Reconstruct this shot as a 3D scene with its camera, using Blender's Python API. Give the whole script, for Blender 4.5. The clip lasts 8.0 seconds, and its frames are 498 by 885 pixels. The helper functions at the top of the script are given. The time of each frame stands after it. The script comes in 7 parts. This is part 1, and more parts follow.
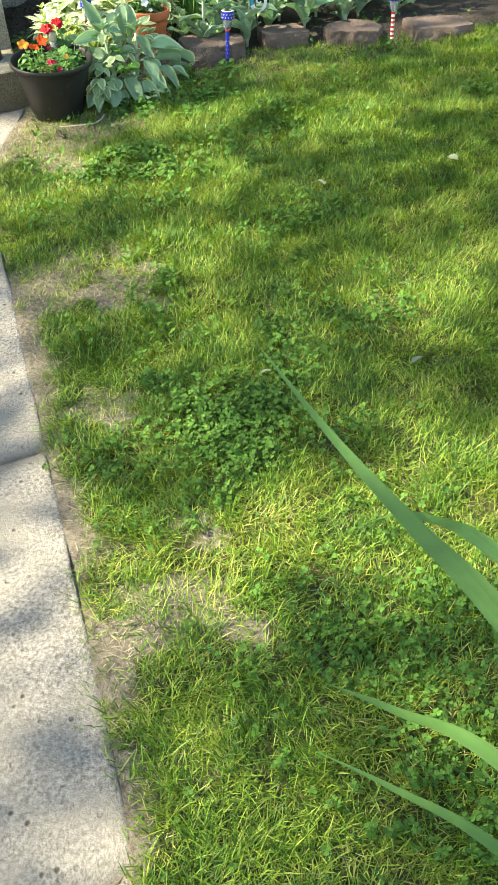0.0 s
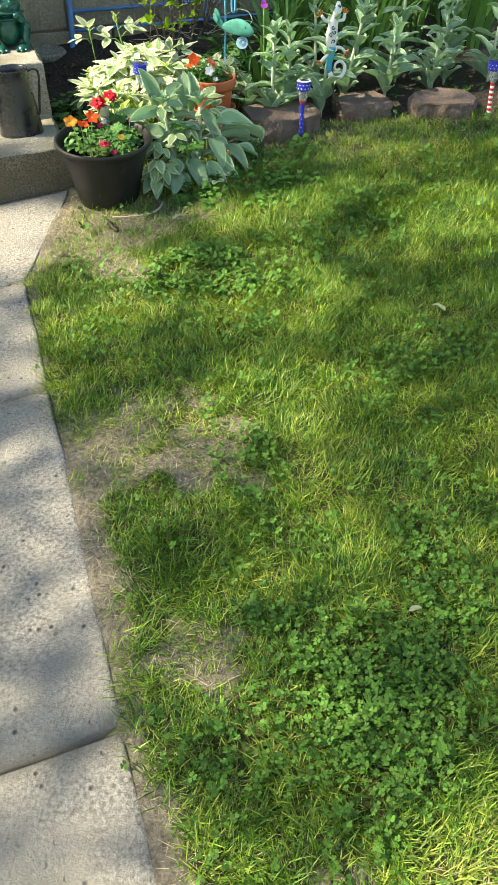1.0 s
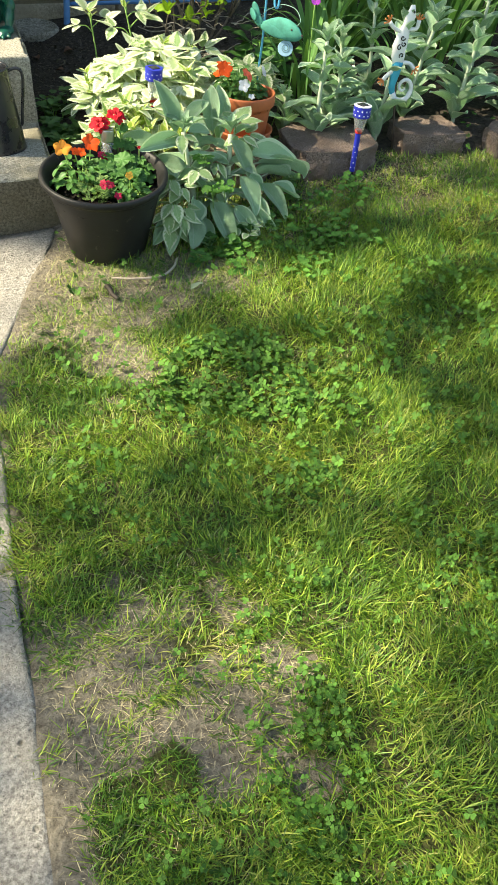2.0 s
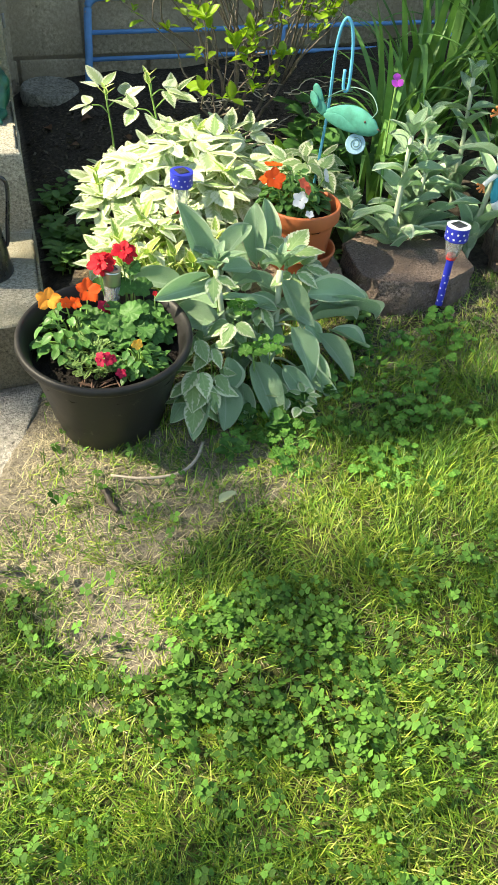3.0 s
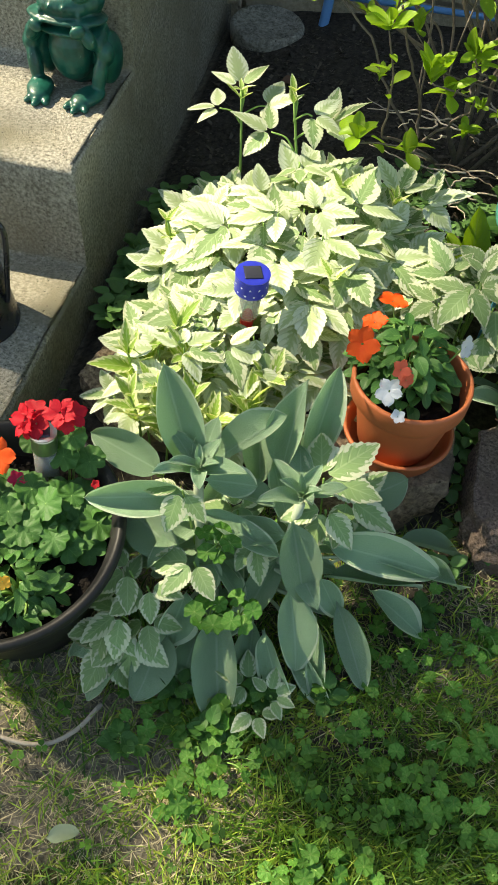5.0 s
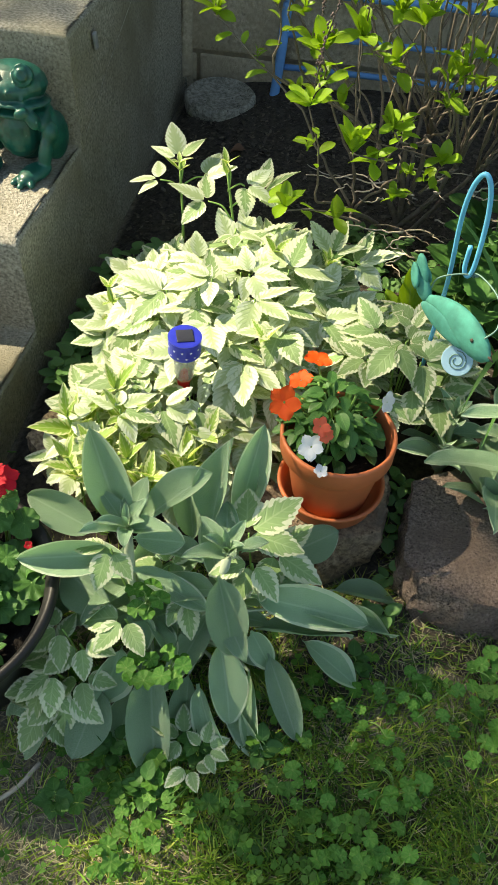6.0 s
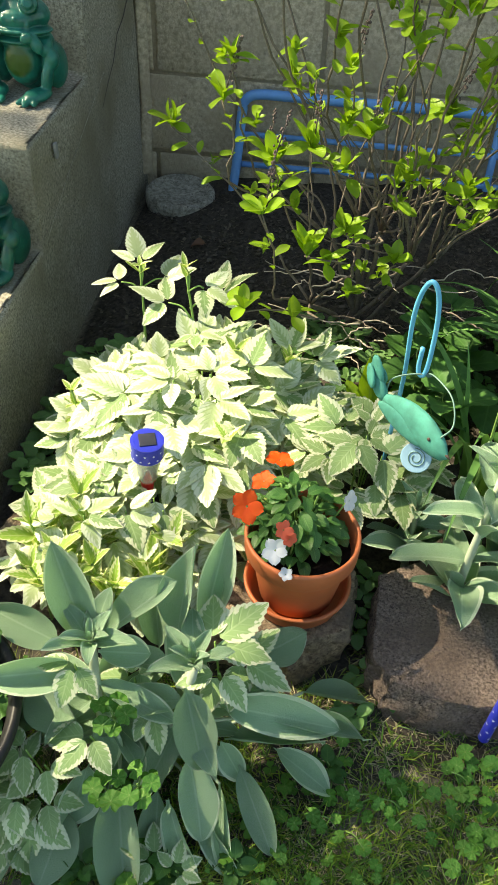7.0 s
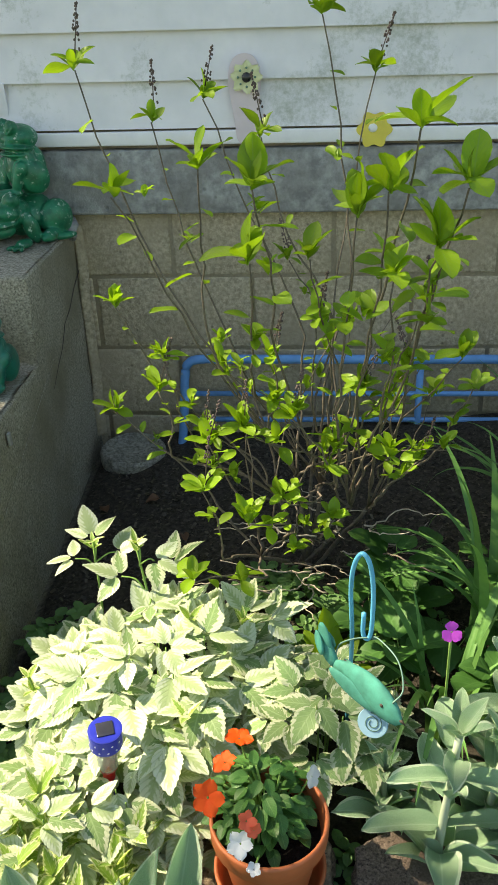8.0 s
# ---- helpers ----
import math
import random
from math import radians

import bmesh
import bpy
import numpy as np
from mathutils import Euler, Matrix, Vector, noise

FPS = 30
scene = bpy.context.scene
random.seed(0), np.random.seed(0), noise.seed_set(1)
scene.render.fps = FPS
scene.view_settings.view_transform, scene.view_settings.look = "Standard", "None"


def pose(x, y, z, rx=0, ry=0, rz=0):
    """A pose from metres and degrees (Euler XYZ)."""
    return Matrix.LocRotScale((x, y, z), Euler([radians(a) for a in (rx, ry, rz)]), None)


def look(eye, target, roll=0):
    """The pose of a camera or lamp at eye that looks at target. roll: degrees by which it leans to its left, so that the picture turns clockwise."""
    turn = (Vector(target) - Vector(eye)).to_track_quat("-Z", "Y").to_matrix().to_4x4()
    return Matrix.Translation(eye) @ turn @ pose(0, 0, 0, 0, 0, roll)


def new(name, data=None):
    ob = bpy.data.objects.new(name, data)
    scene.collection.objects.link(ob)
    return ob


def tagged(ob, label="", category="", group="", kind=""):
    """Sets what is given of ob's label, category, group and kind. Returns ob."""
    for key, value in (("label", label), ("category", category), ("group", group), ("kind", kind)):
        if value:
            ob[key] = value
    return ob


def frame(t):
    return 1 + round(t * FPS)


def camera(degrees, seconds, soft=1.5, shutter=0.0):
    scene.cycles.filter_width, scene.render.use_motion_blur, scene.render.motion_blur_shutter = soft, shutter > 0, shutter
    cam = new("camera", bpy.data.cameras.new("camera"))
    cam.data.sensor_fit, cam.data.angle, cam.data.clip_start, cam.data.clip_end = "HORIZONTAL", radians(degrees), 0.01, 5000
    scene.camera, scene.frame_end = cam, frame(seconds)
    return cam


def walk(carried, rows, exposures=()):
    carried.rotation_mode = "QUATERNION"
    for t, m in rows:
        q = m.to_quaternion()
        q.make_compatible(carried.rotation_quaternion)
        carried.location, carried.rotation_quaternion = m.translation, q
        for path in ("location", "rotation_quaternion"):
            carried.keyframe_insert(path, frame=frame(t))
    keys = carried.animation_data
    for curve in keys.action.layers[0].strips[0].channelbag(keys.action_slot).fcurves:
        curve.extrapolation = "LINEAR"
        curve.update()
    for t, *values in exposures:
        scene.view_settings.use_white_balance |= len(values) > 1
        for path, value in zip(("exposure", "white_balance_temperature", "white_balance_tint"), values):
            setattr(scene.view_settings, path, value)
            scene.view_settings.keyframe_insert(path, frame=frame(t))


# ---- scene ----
cam = camera(34.5, 8.0)
PATH = [
    (0, (0.719, 1.087, 1.019), (1.210, 2.533, -0.273), -1.80),
    (0.5, (0.693, 1.363, 1.039), (1.130, 2.887, -0.180), -1.56),
    (1, (0.705, 1.727, 1.038), (1.194, 3.205, -0.217), -1.14),
    (1.2, (0.707, 1.854, 1.032), (1.214, 3.309, -0.243), -0.72),
    (2.3, (0.843, 2.649, 1.008), (1.395, 4.036, -0.323), 5.02),
    (2.5, (0.873, 2.791, 1.006), (1.442, 4.169, -0.327), 5.31),
    (3, (0.993, 3.085, 0.988), (1.437, 4.527, -0.325), 2.76),
    (3.5, (1.170, 3.359, 1.004), (1.448, 4.820, -0.334), 2.96),
    (4, (1.241, 3.599, 0.985), (1.379, 5.030, -0.405), 3.38),
    (4.2, (1.269, 3.694, 0.983), (1.356, 5.106, -0.430), 3.73),
    (5.3, (1.486, 3.810, 1.034), (1.278, 5.030, -0.538), 4.86),
    (5.5, (1.508, 3.813, 1.041), (1.319, 5.048, -0.520), 4.54),
    (6, (1.520, 3.806, 1.056), (1.331, 5.147, -0.416), 3.11),
    (6.5, (1.523, 3.822, 1.071), (1.354, 5.202, -0.367), 2.94),
    (7, (1.528, 3.837, 1.093), (1.381, 5.305, -0.258), 2.89),
    (7.5, (1.542, 3.852, 1.151), (1.403, 5.490, 0.011), 1.22),
    (7.8, (1.564, 3.855, 1.220), (1.421, 5.559, 0.183), -1.17),
    (8, (1.567, 3.857, 1.201), (1.452, 5.622, 0.267), -1.55),
]
walk(cam, [(t, look(eye, target, roll)) for t, eye, target, roll in PATH], [(0, 1.70, 7700, 4), (1, 1.40, 7700, 4), (2.5, 1.46, 7800, 4), (3, 1.51, 7800, 4), (3.5, 1.37, 7900, 4), (5.5, 1.09, 8000, 4), (6.5, 1.26, 8200, 4), (7, 1.36, 8200, 4), (7.5, 1.35, 8200, 4), (8, 1.22, 8200, 4)])

# ---- light ----
SUN = Vector((-0.69, 0.17, 0.70)).normalized()      # towards the sun
world = bpy.data.worlds.new("sky")
world.use_nodes = True
scene.world = world
wn = world.node_tree.nodes
sky = wn.new("ShaderNodeTexSky")
sky.sky_type = "NISHITA"
sky.sun_disc = False
sky.sun_elevation = math.asin(SUN.z)
sky.sun_rotation = math.atan2(SUN.x, SUN.y)
wn["Background"].inputs["Strength"].default_value = 0.132
world.node_tree.links.new(sky.outputs[0], wn["Background"].inputs["Color"])
sun_data = bpy.data.lights.new("sun", "SUN")
sun_data.energy, sun_data.angle, sun_data.color = 5.0, radians(0.53), (1.0, 0.93, 0.80)
sun = new("sun", sun_data)
sun.matrix_world = look(SUN * 30, (0, 0, 0))

# ---- material helpers ----


def material(name, rough=0.7, metal=0.0, spec=0.3):
    m = bpy.data.materials.new(name)
    m.use_nodes = True
    b = m.node_tree.nodes["Principled BSDF"]
    b.inputs["Roughness"].default_value = rough
    b.inputs["Metallic"].default_value = metal
    b.inputs["Specular IOR Level"].default_value = spec
    return m, m.node_tree.nodes, m.node_tree.links, b


def noise_node(n, l, coord, scale, detail=4.0, rough=0.55):
    t = n.new("ShaderNodeTexNoise")
    t.inputs["Scale"].default_value, t.inputs["Detail"].default_value = scale, detail
    t.inputs["Roughness"].default_value = rough
    l.new(coord, t.inputs["Vector"])
    return t.outputs["Fac"]


def ramp(n, l, fac, stops):
    r = n.new("ShaderNodeValToRGB")
    while len(r.color_ramp.elements) < len(stops):
        r.color_ramp.elements.new(0.5)
    for e, (p, c) in zip(r.color_ramp.elements, stops):
        e.position, e.color = p, (*c, 1)
    l.new(fac, r.inputs[0])
    return r.outputs[0]


def mix(n, l, fac, a, b, kind="MIX"):
    x = n.new("ShaderNodeMix")
    x.data_type, x.blend_type = "RGBA", kind
    for socket, v in ((0, fac), (6, a), (7, b)):
        if isinstance(v, (int, float)):
            x.inputs[socket].default_value = v
        elif isinstance(v, tuple):
            x.inputs[socket].default_value = (*v, 1)
        else:
            l.new(v, x.inputs[socket])
    return x.outputs[2]


def calc(n, l, op, a, b=0.0, c=0.0):
    x = n.new("ShaderNodeMath")
    x.operation = op
    for i, v in enumerate((a, b, c)):
        if isinstance(v, (int, float)):
            x.inputs[i].default_value = v
        else:
            l.new(v, x.inputs[i])
    return x.outputs[0]


def bump(n, l, b, height, strength=0.4, dist=0.01):
    x = n.new("ShaderNodeBump")
    x.inputs["Strength"].default_value, x.inputs["Distance"].default_value = strength, dist
    l.new(height, x.inputs["Height"])
    l.new(x.outputs[0], b.inputs["Normal"])


def coords(n, which="Object"):
    return n.new("ShaderNodeTexCoord").outputs[which]


def world_coords(n):
    return n.new("ShaderNodeNewGeometry").outputs["Position"]


def grainy(name, dark, light, scale, rough=0.8, bump_scale=None, strength=0.4, dist=0.004, spots=None, metal=0.0, spec=0.3, stain=None, big=3.0):
    """Two-scale mottled surface: broad stains, fine grain, optional dark pits."""
    m, n, l, b = material(name, rough, metal, spec)
    co = world_coords(n)
    fine = noise_node(n, l, co, scale, 6, 0.65)
    broad = noise_node(n, l, co, big, 4, 0.6)
    col = ramp(n, l, fine, [(0.37, dark), (0.64, light)])
    if stain:
        col = mix(n, l, ramp(n, l, broad, [(0.42, (0, 0, 0)), (0.68, (1, 1, 1))]), col, stain)
    else:
        col = mix(n, l, 0.5, col, ramp(n, l, broad, [(0.3, dark), (0.7, light)]))
    h = noise_node(n, l, co, bump_scale or scale * 1.5, 5, 0.7)
    if spots:
        v = n.new("ShaderNodeTexVoronoi")
        v.inputs["Scale"].default_value = spots[0]
        l.new(co, v.inputs["Vector"])
        pit = ramp(n, l, v.outputs["Distance"], [(0.08, (0, 0, 0)), (0.22, (1, 1, 1))])
        gate = ramp(n, l, noise_node(n, l, co, spots[0] * 0.6, 2), [(0.5, (1, 1, 1)), (0.58, (0, 0, 0))])
        pit = mix(n, l, 1.0, pit, gate, "LIGHTEN")
        col = mix(n, l, pit, spots[1], col)
        h = calc(n, l, "MULTIPLY", h, pit)
    l.new(col, b.inputs["Base Color"])
    bump(n, l, b, h, strength, dist)
    return m


def plain(name, colour, rough=0.5, metal=0.0, spec=0.4, vary=0.25, scale=25.0, worn=None, wear=0.62):
    """Painted or plastic surface with slight unevenness, and worn spots where given."""
    m, n, l, b = material(name, rough, metal, spec)
    co = world_coords(n)
    f = noise_node(n, l, co, scale, 5, 0.65)
    d = tuple(c * (1 - vary) for c in colour)
    u = tuple(min(1, c * (1 + vary * 0.6)) for c in colour)
    col = ramp(n, l, f, [(0.3, d), (0.7, u)])
    if worn:
        w = noise_node(n, l, co, scale * 2.3, 6, 0.7)
        col = mix(n, l, ramp(n, l, w, [(wear, (0, 0, 0)), (wear + 0.06, (1, 1, 1))]), col, worn)
    l.new(col, b.inputs["Base Color"])
    l.new(calc(n, l, "MULTIPLY_ADD", f, 0.3, rough - 0.12), b.inputs["Roughness"])
    bump(n, l, b, f, 0.15, 0.002)
    return m


def leaf_material(name, base, deep, vein=None, edge=None, edge_at=0.62, edge_noise=0.5, rough=0.55, through_light=0.35, through_colour=None, veins=9.0, fuzz=0.0, per_island=False, spread=0.35, feather=0.0, edge_soft=0.04, rib_show=1.0):
    """Leaf: colour from midrib to margin, side veins, light that shines through. The leaf's UV runs across in u, along in v."""
    m, n, l, b = material(name, rough, 0.0, 0.35)
    uv = n.new("ShaderNodeTexCoord").outputs["UV"]
    sep = n.new("ShaderNodeSeparateXYZ")
    l.new(uv, sep.inputs[0])
    across = calc(n, l, "ABSOLUTE", calc(n, l, "MULTIPLY_ADD", sep.outputs[0], 2.0, -1.0))
    rand = n.new("ShaderNodeNewGeometry").outputs["Random Per Island"] if per_island else n.new("ShaderNodeObjectInfo").outputs["Random"]
    co = world_coords(n)
    mott = noise_node(n, l, co, 60, 4, 0.6)
    if fuzz:
        grain = ramp(n, l, noise_node(n, l, co, 620, 3, 0.7), [(0.36, (0, 0, 0)), (0.64, (1, 1, 1))])
        mott = mix(n, l, 0.5, mott, grain)
    col = mix(n, l, mott, deep, base)
    lines = calc(n, l, "SINE", calc(n, l, "MULTIPLY", calc(n, l, "MULTIPLY_ADD", across, -0.35, sep.outputs[1]), veins * 6.283))
    line_mask = ramp(n, l, calc(n, l, "MULTIPLY_ADD", lines, 0.5, 0.5), [(0.8, (0, 0, 0)), (1.0, (1, 1, 1))])
    rib = ramp(n, l, across, [(0.02, (1, 1, 1)), (0.08, (0, 0, 0))])
    vmask = mix(n, l, 1.0, mix(n, l, 0.35, (0, 0, 0), line_mask), mix(n, l, rib_show, (0, 0, 0), rib), "LIGHTEN")
    if edge:
        wob = calc(n, l, "MULTIPLY", calc(n, l, "SUBTRACT", noise_node(n, l, co, 120, 3, 0.6), 0.5), edge_noise)
        tip = calc(n, l, "MULTIPLY", calc(n, l, "POWER", sep.outputs[1], 4.0), 0.35)
        if feather:
            wob = calc(n, l, "MULTIPLY_ADD", lines, -feather, wob)
        rim = calc(n, l, "ADD", calc(n, l, "ADD", across, wob), calc(n, l, "ADD", tip, calc(n, l, "MULTIPLY_ADD", rand, 0.3, -0.15)))
        col = mix(n, l, ramp(n, l, rim, [(edge_at - edge_soft, (0, 0, 0)), (edge_at + edge_soft, (1, 1, 1))]), col, edge)
    if vein:
        col = mix(n, l, vmask, col, vein)
    shade = calc(n, l, "MULTIPLY_ADD", rand, spread, 1.0 - spread * 0.5)
    mul = n.new("ShaderNodeCombineColor")
    for i in range(3):
        l.new(shade, mul.inputs[i])
    col = mix(n, l, 1.0, col, mul.outputs[0], "MULTIPLY")
    l.new(col, b.inputs["Base Color"])
    if fuzz:
        b.inputs["Sheen Weight"].default_value = fuzz
        b.inputs["Sheen Roughness"].default_value = 0.5
    relief = calc(n, l, "MULTIPLY_ADD", line_mask, -0.6, mott)
    if fuzz:
        relief = calc(n, l, "ADD", relief, noise_node(n, l, co, 520, 3, 0.7))
    bump(n, l, b, relief, 1.0 if fuzz else 0.35, 0.0028 if fuzz else 0.0015)
    t = n.new("ShaderNodeBsdfTranslucent")
    l.new(mix(n, l, 1.0, col, through_colour or (1.0, 1.0, 0.55), "MULTIPLY"), t.inputs["Color"])
    ms = n.new("ShaderNodeMixShader")
    ms.inputs[0].default_value = through_light
    l.new(b.outputs[0], ms.inputs[1])
    l.new(t.outputs[0], ms.inputs[2])
    l.new(ms.outputs[0], n["Material Output"].inputs["Surface"])
    return m


# ---- materials ----
def belly_paint():
    """Frog paint: teal-green limbs round an olive belly."""
    m = plain("teal_paint_with_olive_belly", (0.006, 0.150, 0.110), 0.32, spec=0.5, vary=0.5, scale=26, worn=(0.20, 0.36, 0.30), wear=0.68)
    n, l = m.node_tree.nodes, m.node_tree.links
    b = n["Principled BSDF"]
    d = n.new("ShaderNodeVectorMath")
    d.operation = "DISTANCE"
    l.new(coords(n), d.inputs[0])
    d.inputs[1].default_value = (0, -0.052, 0.062)
    col = b.inputs["Base Color"].links[0].from_socket
    l.new(mix(n, l, ramp(n, l, d.outputs["Value"], [(0.030, (1, 1, 1)), (0.033, (0, 0, 0))]), col, (0.035, 0.085, 0.010)), b.inputs["Base Color"])
    return m


M_CONCRETE_PATH = grainy("weathered_concrete_path", (0.17, 0.16, 0.145), (0.46, 0.435, 0.395), 140, 0.92, 180, 1.0, 0.007, (40, (0.070, 0.064, 0.053)), stain=(0.30, 0.28, 0.245), big=5.0)
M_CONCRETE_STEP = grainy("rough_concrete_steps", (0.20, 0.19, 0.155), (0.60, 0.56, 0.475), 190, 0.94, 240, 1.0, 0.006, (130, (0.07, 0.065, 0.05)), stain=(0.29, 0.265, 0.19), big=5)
# Darker, browner copy for upright faces: stains, with shade put into the colour.
M_CONCRETE_SIDE = grainy("stained_shaded_concrete", (0.175, 0.16, 0.125), (0.50, 0.46, 0.375), 200, 0.94, 240, 0.8, 0.005, (120, (0.09, 0.08, 0.06)), stain=(0.215, 0.19, 0.132), big=3.0)
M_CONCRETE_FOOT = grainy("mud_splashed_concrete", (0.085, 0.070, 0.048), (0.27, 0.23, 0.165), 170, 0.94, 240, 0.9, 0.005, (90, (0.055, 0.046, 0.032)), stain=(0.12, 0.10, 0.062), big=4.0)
M_BLOCK = grainy("painted_concrete_block", (0.32, 0.265, 0.185), (0.60, 0.51, 0.375), 90, 0.92, 120, 0.9, 0.006, (40, (0.27, 0.22, 0.155)), stain=(0.40, 0.33, 0.235), big=6)
M_MORTAR = grainy("dark_mortar", (0.27, 0.225, 0.165), (0.42, 0.36, 0.27), 150, 0.95, 200, 0.5, 0.003)
M_PARGE = grainy("grey_parging", (0.22, 0.22, 0.225), (0.46, 0.46, 0.46), 30, 0.88, 90, 0.8, 0.006, (35, (0.21, 0.205, 0.20)), stain=(0.22, 0.21, 0.20), big=8)
def siding_material():
    """White paint with grey-green mildew smudges in broken patches."""
    m, n, l, b = material("white_siding", 0.5)
    co = world_coords(n)
    base = ramp(n, l, noise_node(n, l, co, 14, 5), [(0.3, (0.72, 0.70, 0.74)), (0.7, (0.82, 0.79, 0.83))])
    broad = noise_node(n, l, co, 4.5, 3)
    speck = noise_node(n, l, co, 75, 6, 0.75)
    mask = ramp(n, l, calc(n, l, "MULTIPLY_ADD", speck, 0.45, broad), [(0.80, (0, 0, 0)), (0.96, (0.75, 0.75, 0.75))])
    l.new(mix(n, l, mask, base, (0.33, 0.35, 0.29)), b.inputs["Base Color"])
    bump(n, l, b, speck, 0.08, 0.001)
    return m


M_SIDING = siding_material()
M_TRIM = plain("white_trim", (0.83, 0.81, 0.84), 0.45, vary=0.06)
M_POTSOIL = grainy("black_potting_soil", (0.005, 0.004, 0.0035), (0.022, 0.017, 0.014), 160, 0.95, 130, 1.0, 0.02)
M_STONE = grainy("red_brown_stone", (0.085, 0.064, 0.056), (0.34, 0.26, 0.22), 260, 0.96, 210, 1.0, 0.008, (150, (0.040, 0.032, 0.028)), stain=(0.165, 0.120, 0.098), big=13)
M_BRICK = grainy("rough_brown_block", (0.16, 0.11, 0.075), (0.56, 0.42, 0.29), 130, 0.96, 170, 1.0, 0.010, (110, (0.09, 0.065, 0.045)), stain=(0.2, 0.155, 0.12), big=18)
M_BLACKPOT = plain("black_plastic", (0.019, 0.018, 0.018), 0.45, spec=0.3, vary=0.3, scale=18, worn=(0.055, 0.050, 0.042), wear=0.62)
M_TERRA = plain("orange_terracotta_plastic", (0.49, 0.138, 0.055), 0.5, vary=0.16, scale=20)
M_ENAMEL = plain("black_enamel", (0.022, 0.022, 0.025), 0.25, spec=0.6, vary=0.4, worn=(0.10, 0.095, 0.09), wear=0.66)
M_FROG = plain("glossy_green_paint", (0.005, 0.090, 0.065), 0.34, spec=0.5, vary=0.6, scale=30, worn=(0.16, 0.32, 0.26), wear=0.66)
M_FROG_BELLY = belly_paint()
M_FROG_WORN = plain("flaking_green_paint", (0.006, 0.17, 0.085), 0.36, spec=0.5, vary=0.55, scale=28, worn=(0.40, 0.50, 0.42), wear=0.585)
M_BLUE_RAIL = plain("faded_blue_paint", (0.13, 0.35, 0.72), 0.45, vary=0.18, scale=14, worn=(0.40, 0.40, 0.42), wear=0.66)
M_HOOK = plain("sky_blue_paint", (0.10, 0.42, 0.66), 0.4, vary=0.1)
M_TEAL = plain("teal_painted_tin", (0.06, 0.285, 0.225), 0.78, vary=0.28, scale=45, worn=(0.12, 0.10, 0.075), wear=0.69)
M_PALEBLUE = plain("pale_blue_tin", (0.27, 0.45, 0.58), 0.5, vary=0.1)
M_RUSTDARK = plain("dark_rusty_metal", (0.06, 0.045, 0.035), 0.6, vary=0.4)
M_WIRE = plain("grey_green_wire", (0.13, 0.24, 0.20), 0.5, metal=0.2)
M_NAVY = plain("royal_blue_plastic", (0.022, 0.035, 0.42), 0.3, vary=0.1)
M_WHITE = plain("white_enamel", (0.82, 0.82, 0.82), 0.4, vary=0.05)
M_RED = plain("red_plastic", (0.58, 0.02, 0.02), 0.35, vary=0.1)
M_PANEL = plain("solar_cell", (0.035, 0.035, 0.05), 0.15, spec=0.7, vary=0.2)
M_STEEL = plain("brushed_steel", (0.55, 0.54, 0.52), 0.28, metal=1.0, vary=0.1)
M_GECKO = plain("turquoise_enamel", (0.04, 0.37, 0.53), 0.35, vary=0.15)
M_ORANGE_TIN = plain("orange_enamel", (0.72, 0.25, 0.08), 0.4, vary=0.1)
M_PINK = plain("pale_pink_paint", (0.72, 0.61, 0.66), 0.6, vary=0.06)
M_YELLOW = plain("yellow_paint", (0.76, 0.62, 0.11), 0.6, vary=0.08, scale=40, worn=(0.66, 0.66, 0.62), wear=0.64)
M_CREAM = plain("cream_paint", (0.72, 0.72, 0.45), 0.6, vary=0.08)
M_BARK = grainy("grey_brown_bark", (0.085, 0.070, 0.055), (0.22, 0.18, 0.145), 140, 0.9, 200, 0.6, 0.003)
M_DEADBARK = grainy("reddish_bark_chip", (0.09, 0.05, 0.035), (0.24, 0.15, 0.11), 220, 0.95, 260, 0.5, 0.002)
M_DRYSTEM = grainy("dry_pale_twig", (0.28, 0.235, 0.185), (0.54, 0.47, 0.39), 160, 0.9, 220, 0.4, 0.002)
M_SEED = grainy("brown_seed_heads", (0.06, 0.045, 0.045), (0.20, 0.15, 0.14), 200, 0.95, 220, 0.5, 0.002)
M_DEADLEAF = leaf_material("dry_brown_leaf", (0.20, 0.10, 0.055), (0.10, 0.055, 0.035), per_island=True, through_light=0.15)
M_LITTER = leaf_material("dry_leaf_crumbs", (0.115, 0.095, 0.070), (0.045, 0.037, 0.028), per_island=True, spread=1.2, through_light=0.08, veins=2)
M_DISC = grainy("coarse_grey_concrete", (0.16, 0.15, 0.12), (0.66, 0.62, 0.53), 120, 0.95, 120, 1.0, 0.014, (80, (0.06, 0.055, 0.05)), big=30)
M_RUBBLE = grainy("crumbled_grey_debris", (0.03, 0.026, 0.022), (0.13, 0.11, 0.095), 120, 0.95, 150, 0.8, 0.005)
mg, gn, gl, gb = material("clear_diffuser", 0.08, 0.0, 0.5)
gb.inputs["Transmission Weight"].default_value = 0.86
gb.inputs["Base Color"].default_value = (0.92, 0.94, 0.95, 1)
gb.inputs["IOR"].default_value = 1.12
M_CLEAR = mg



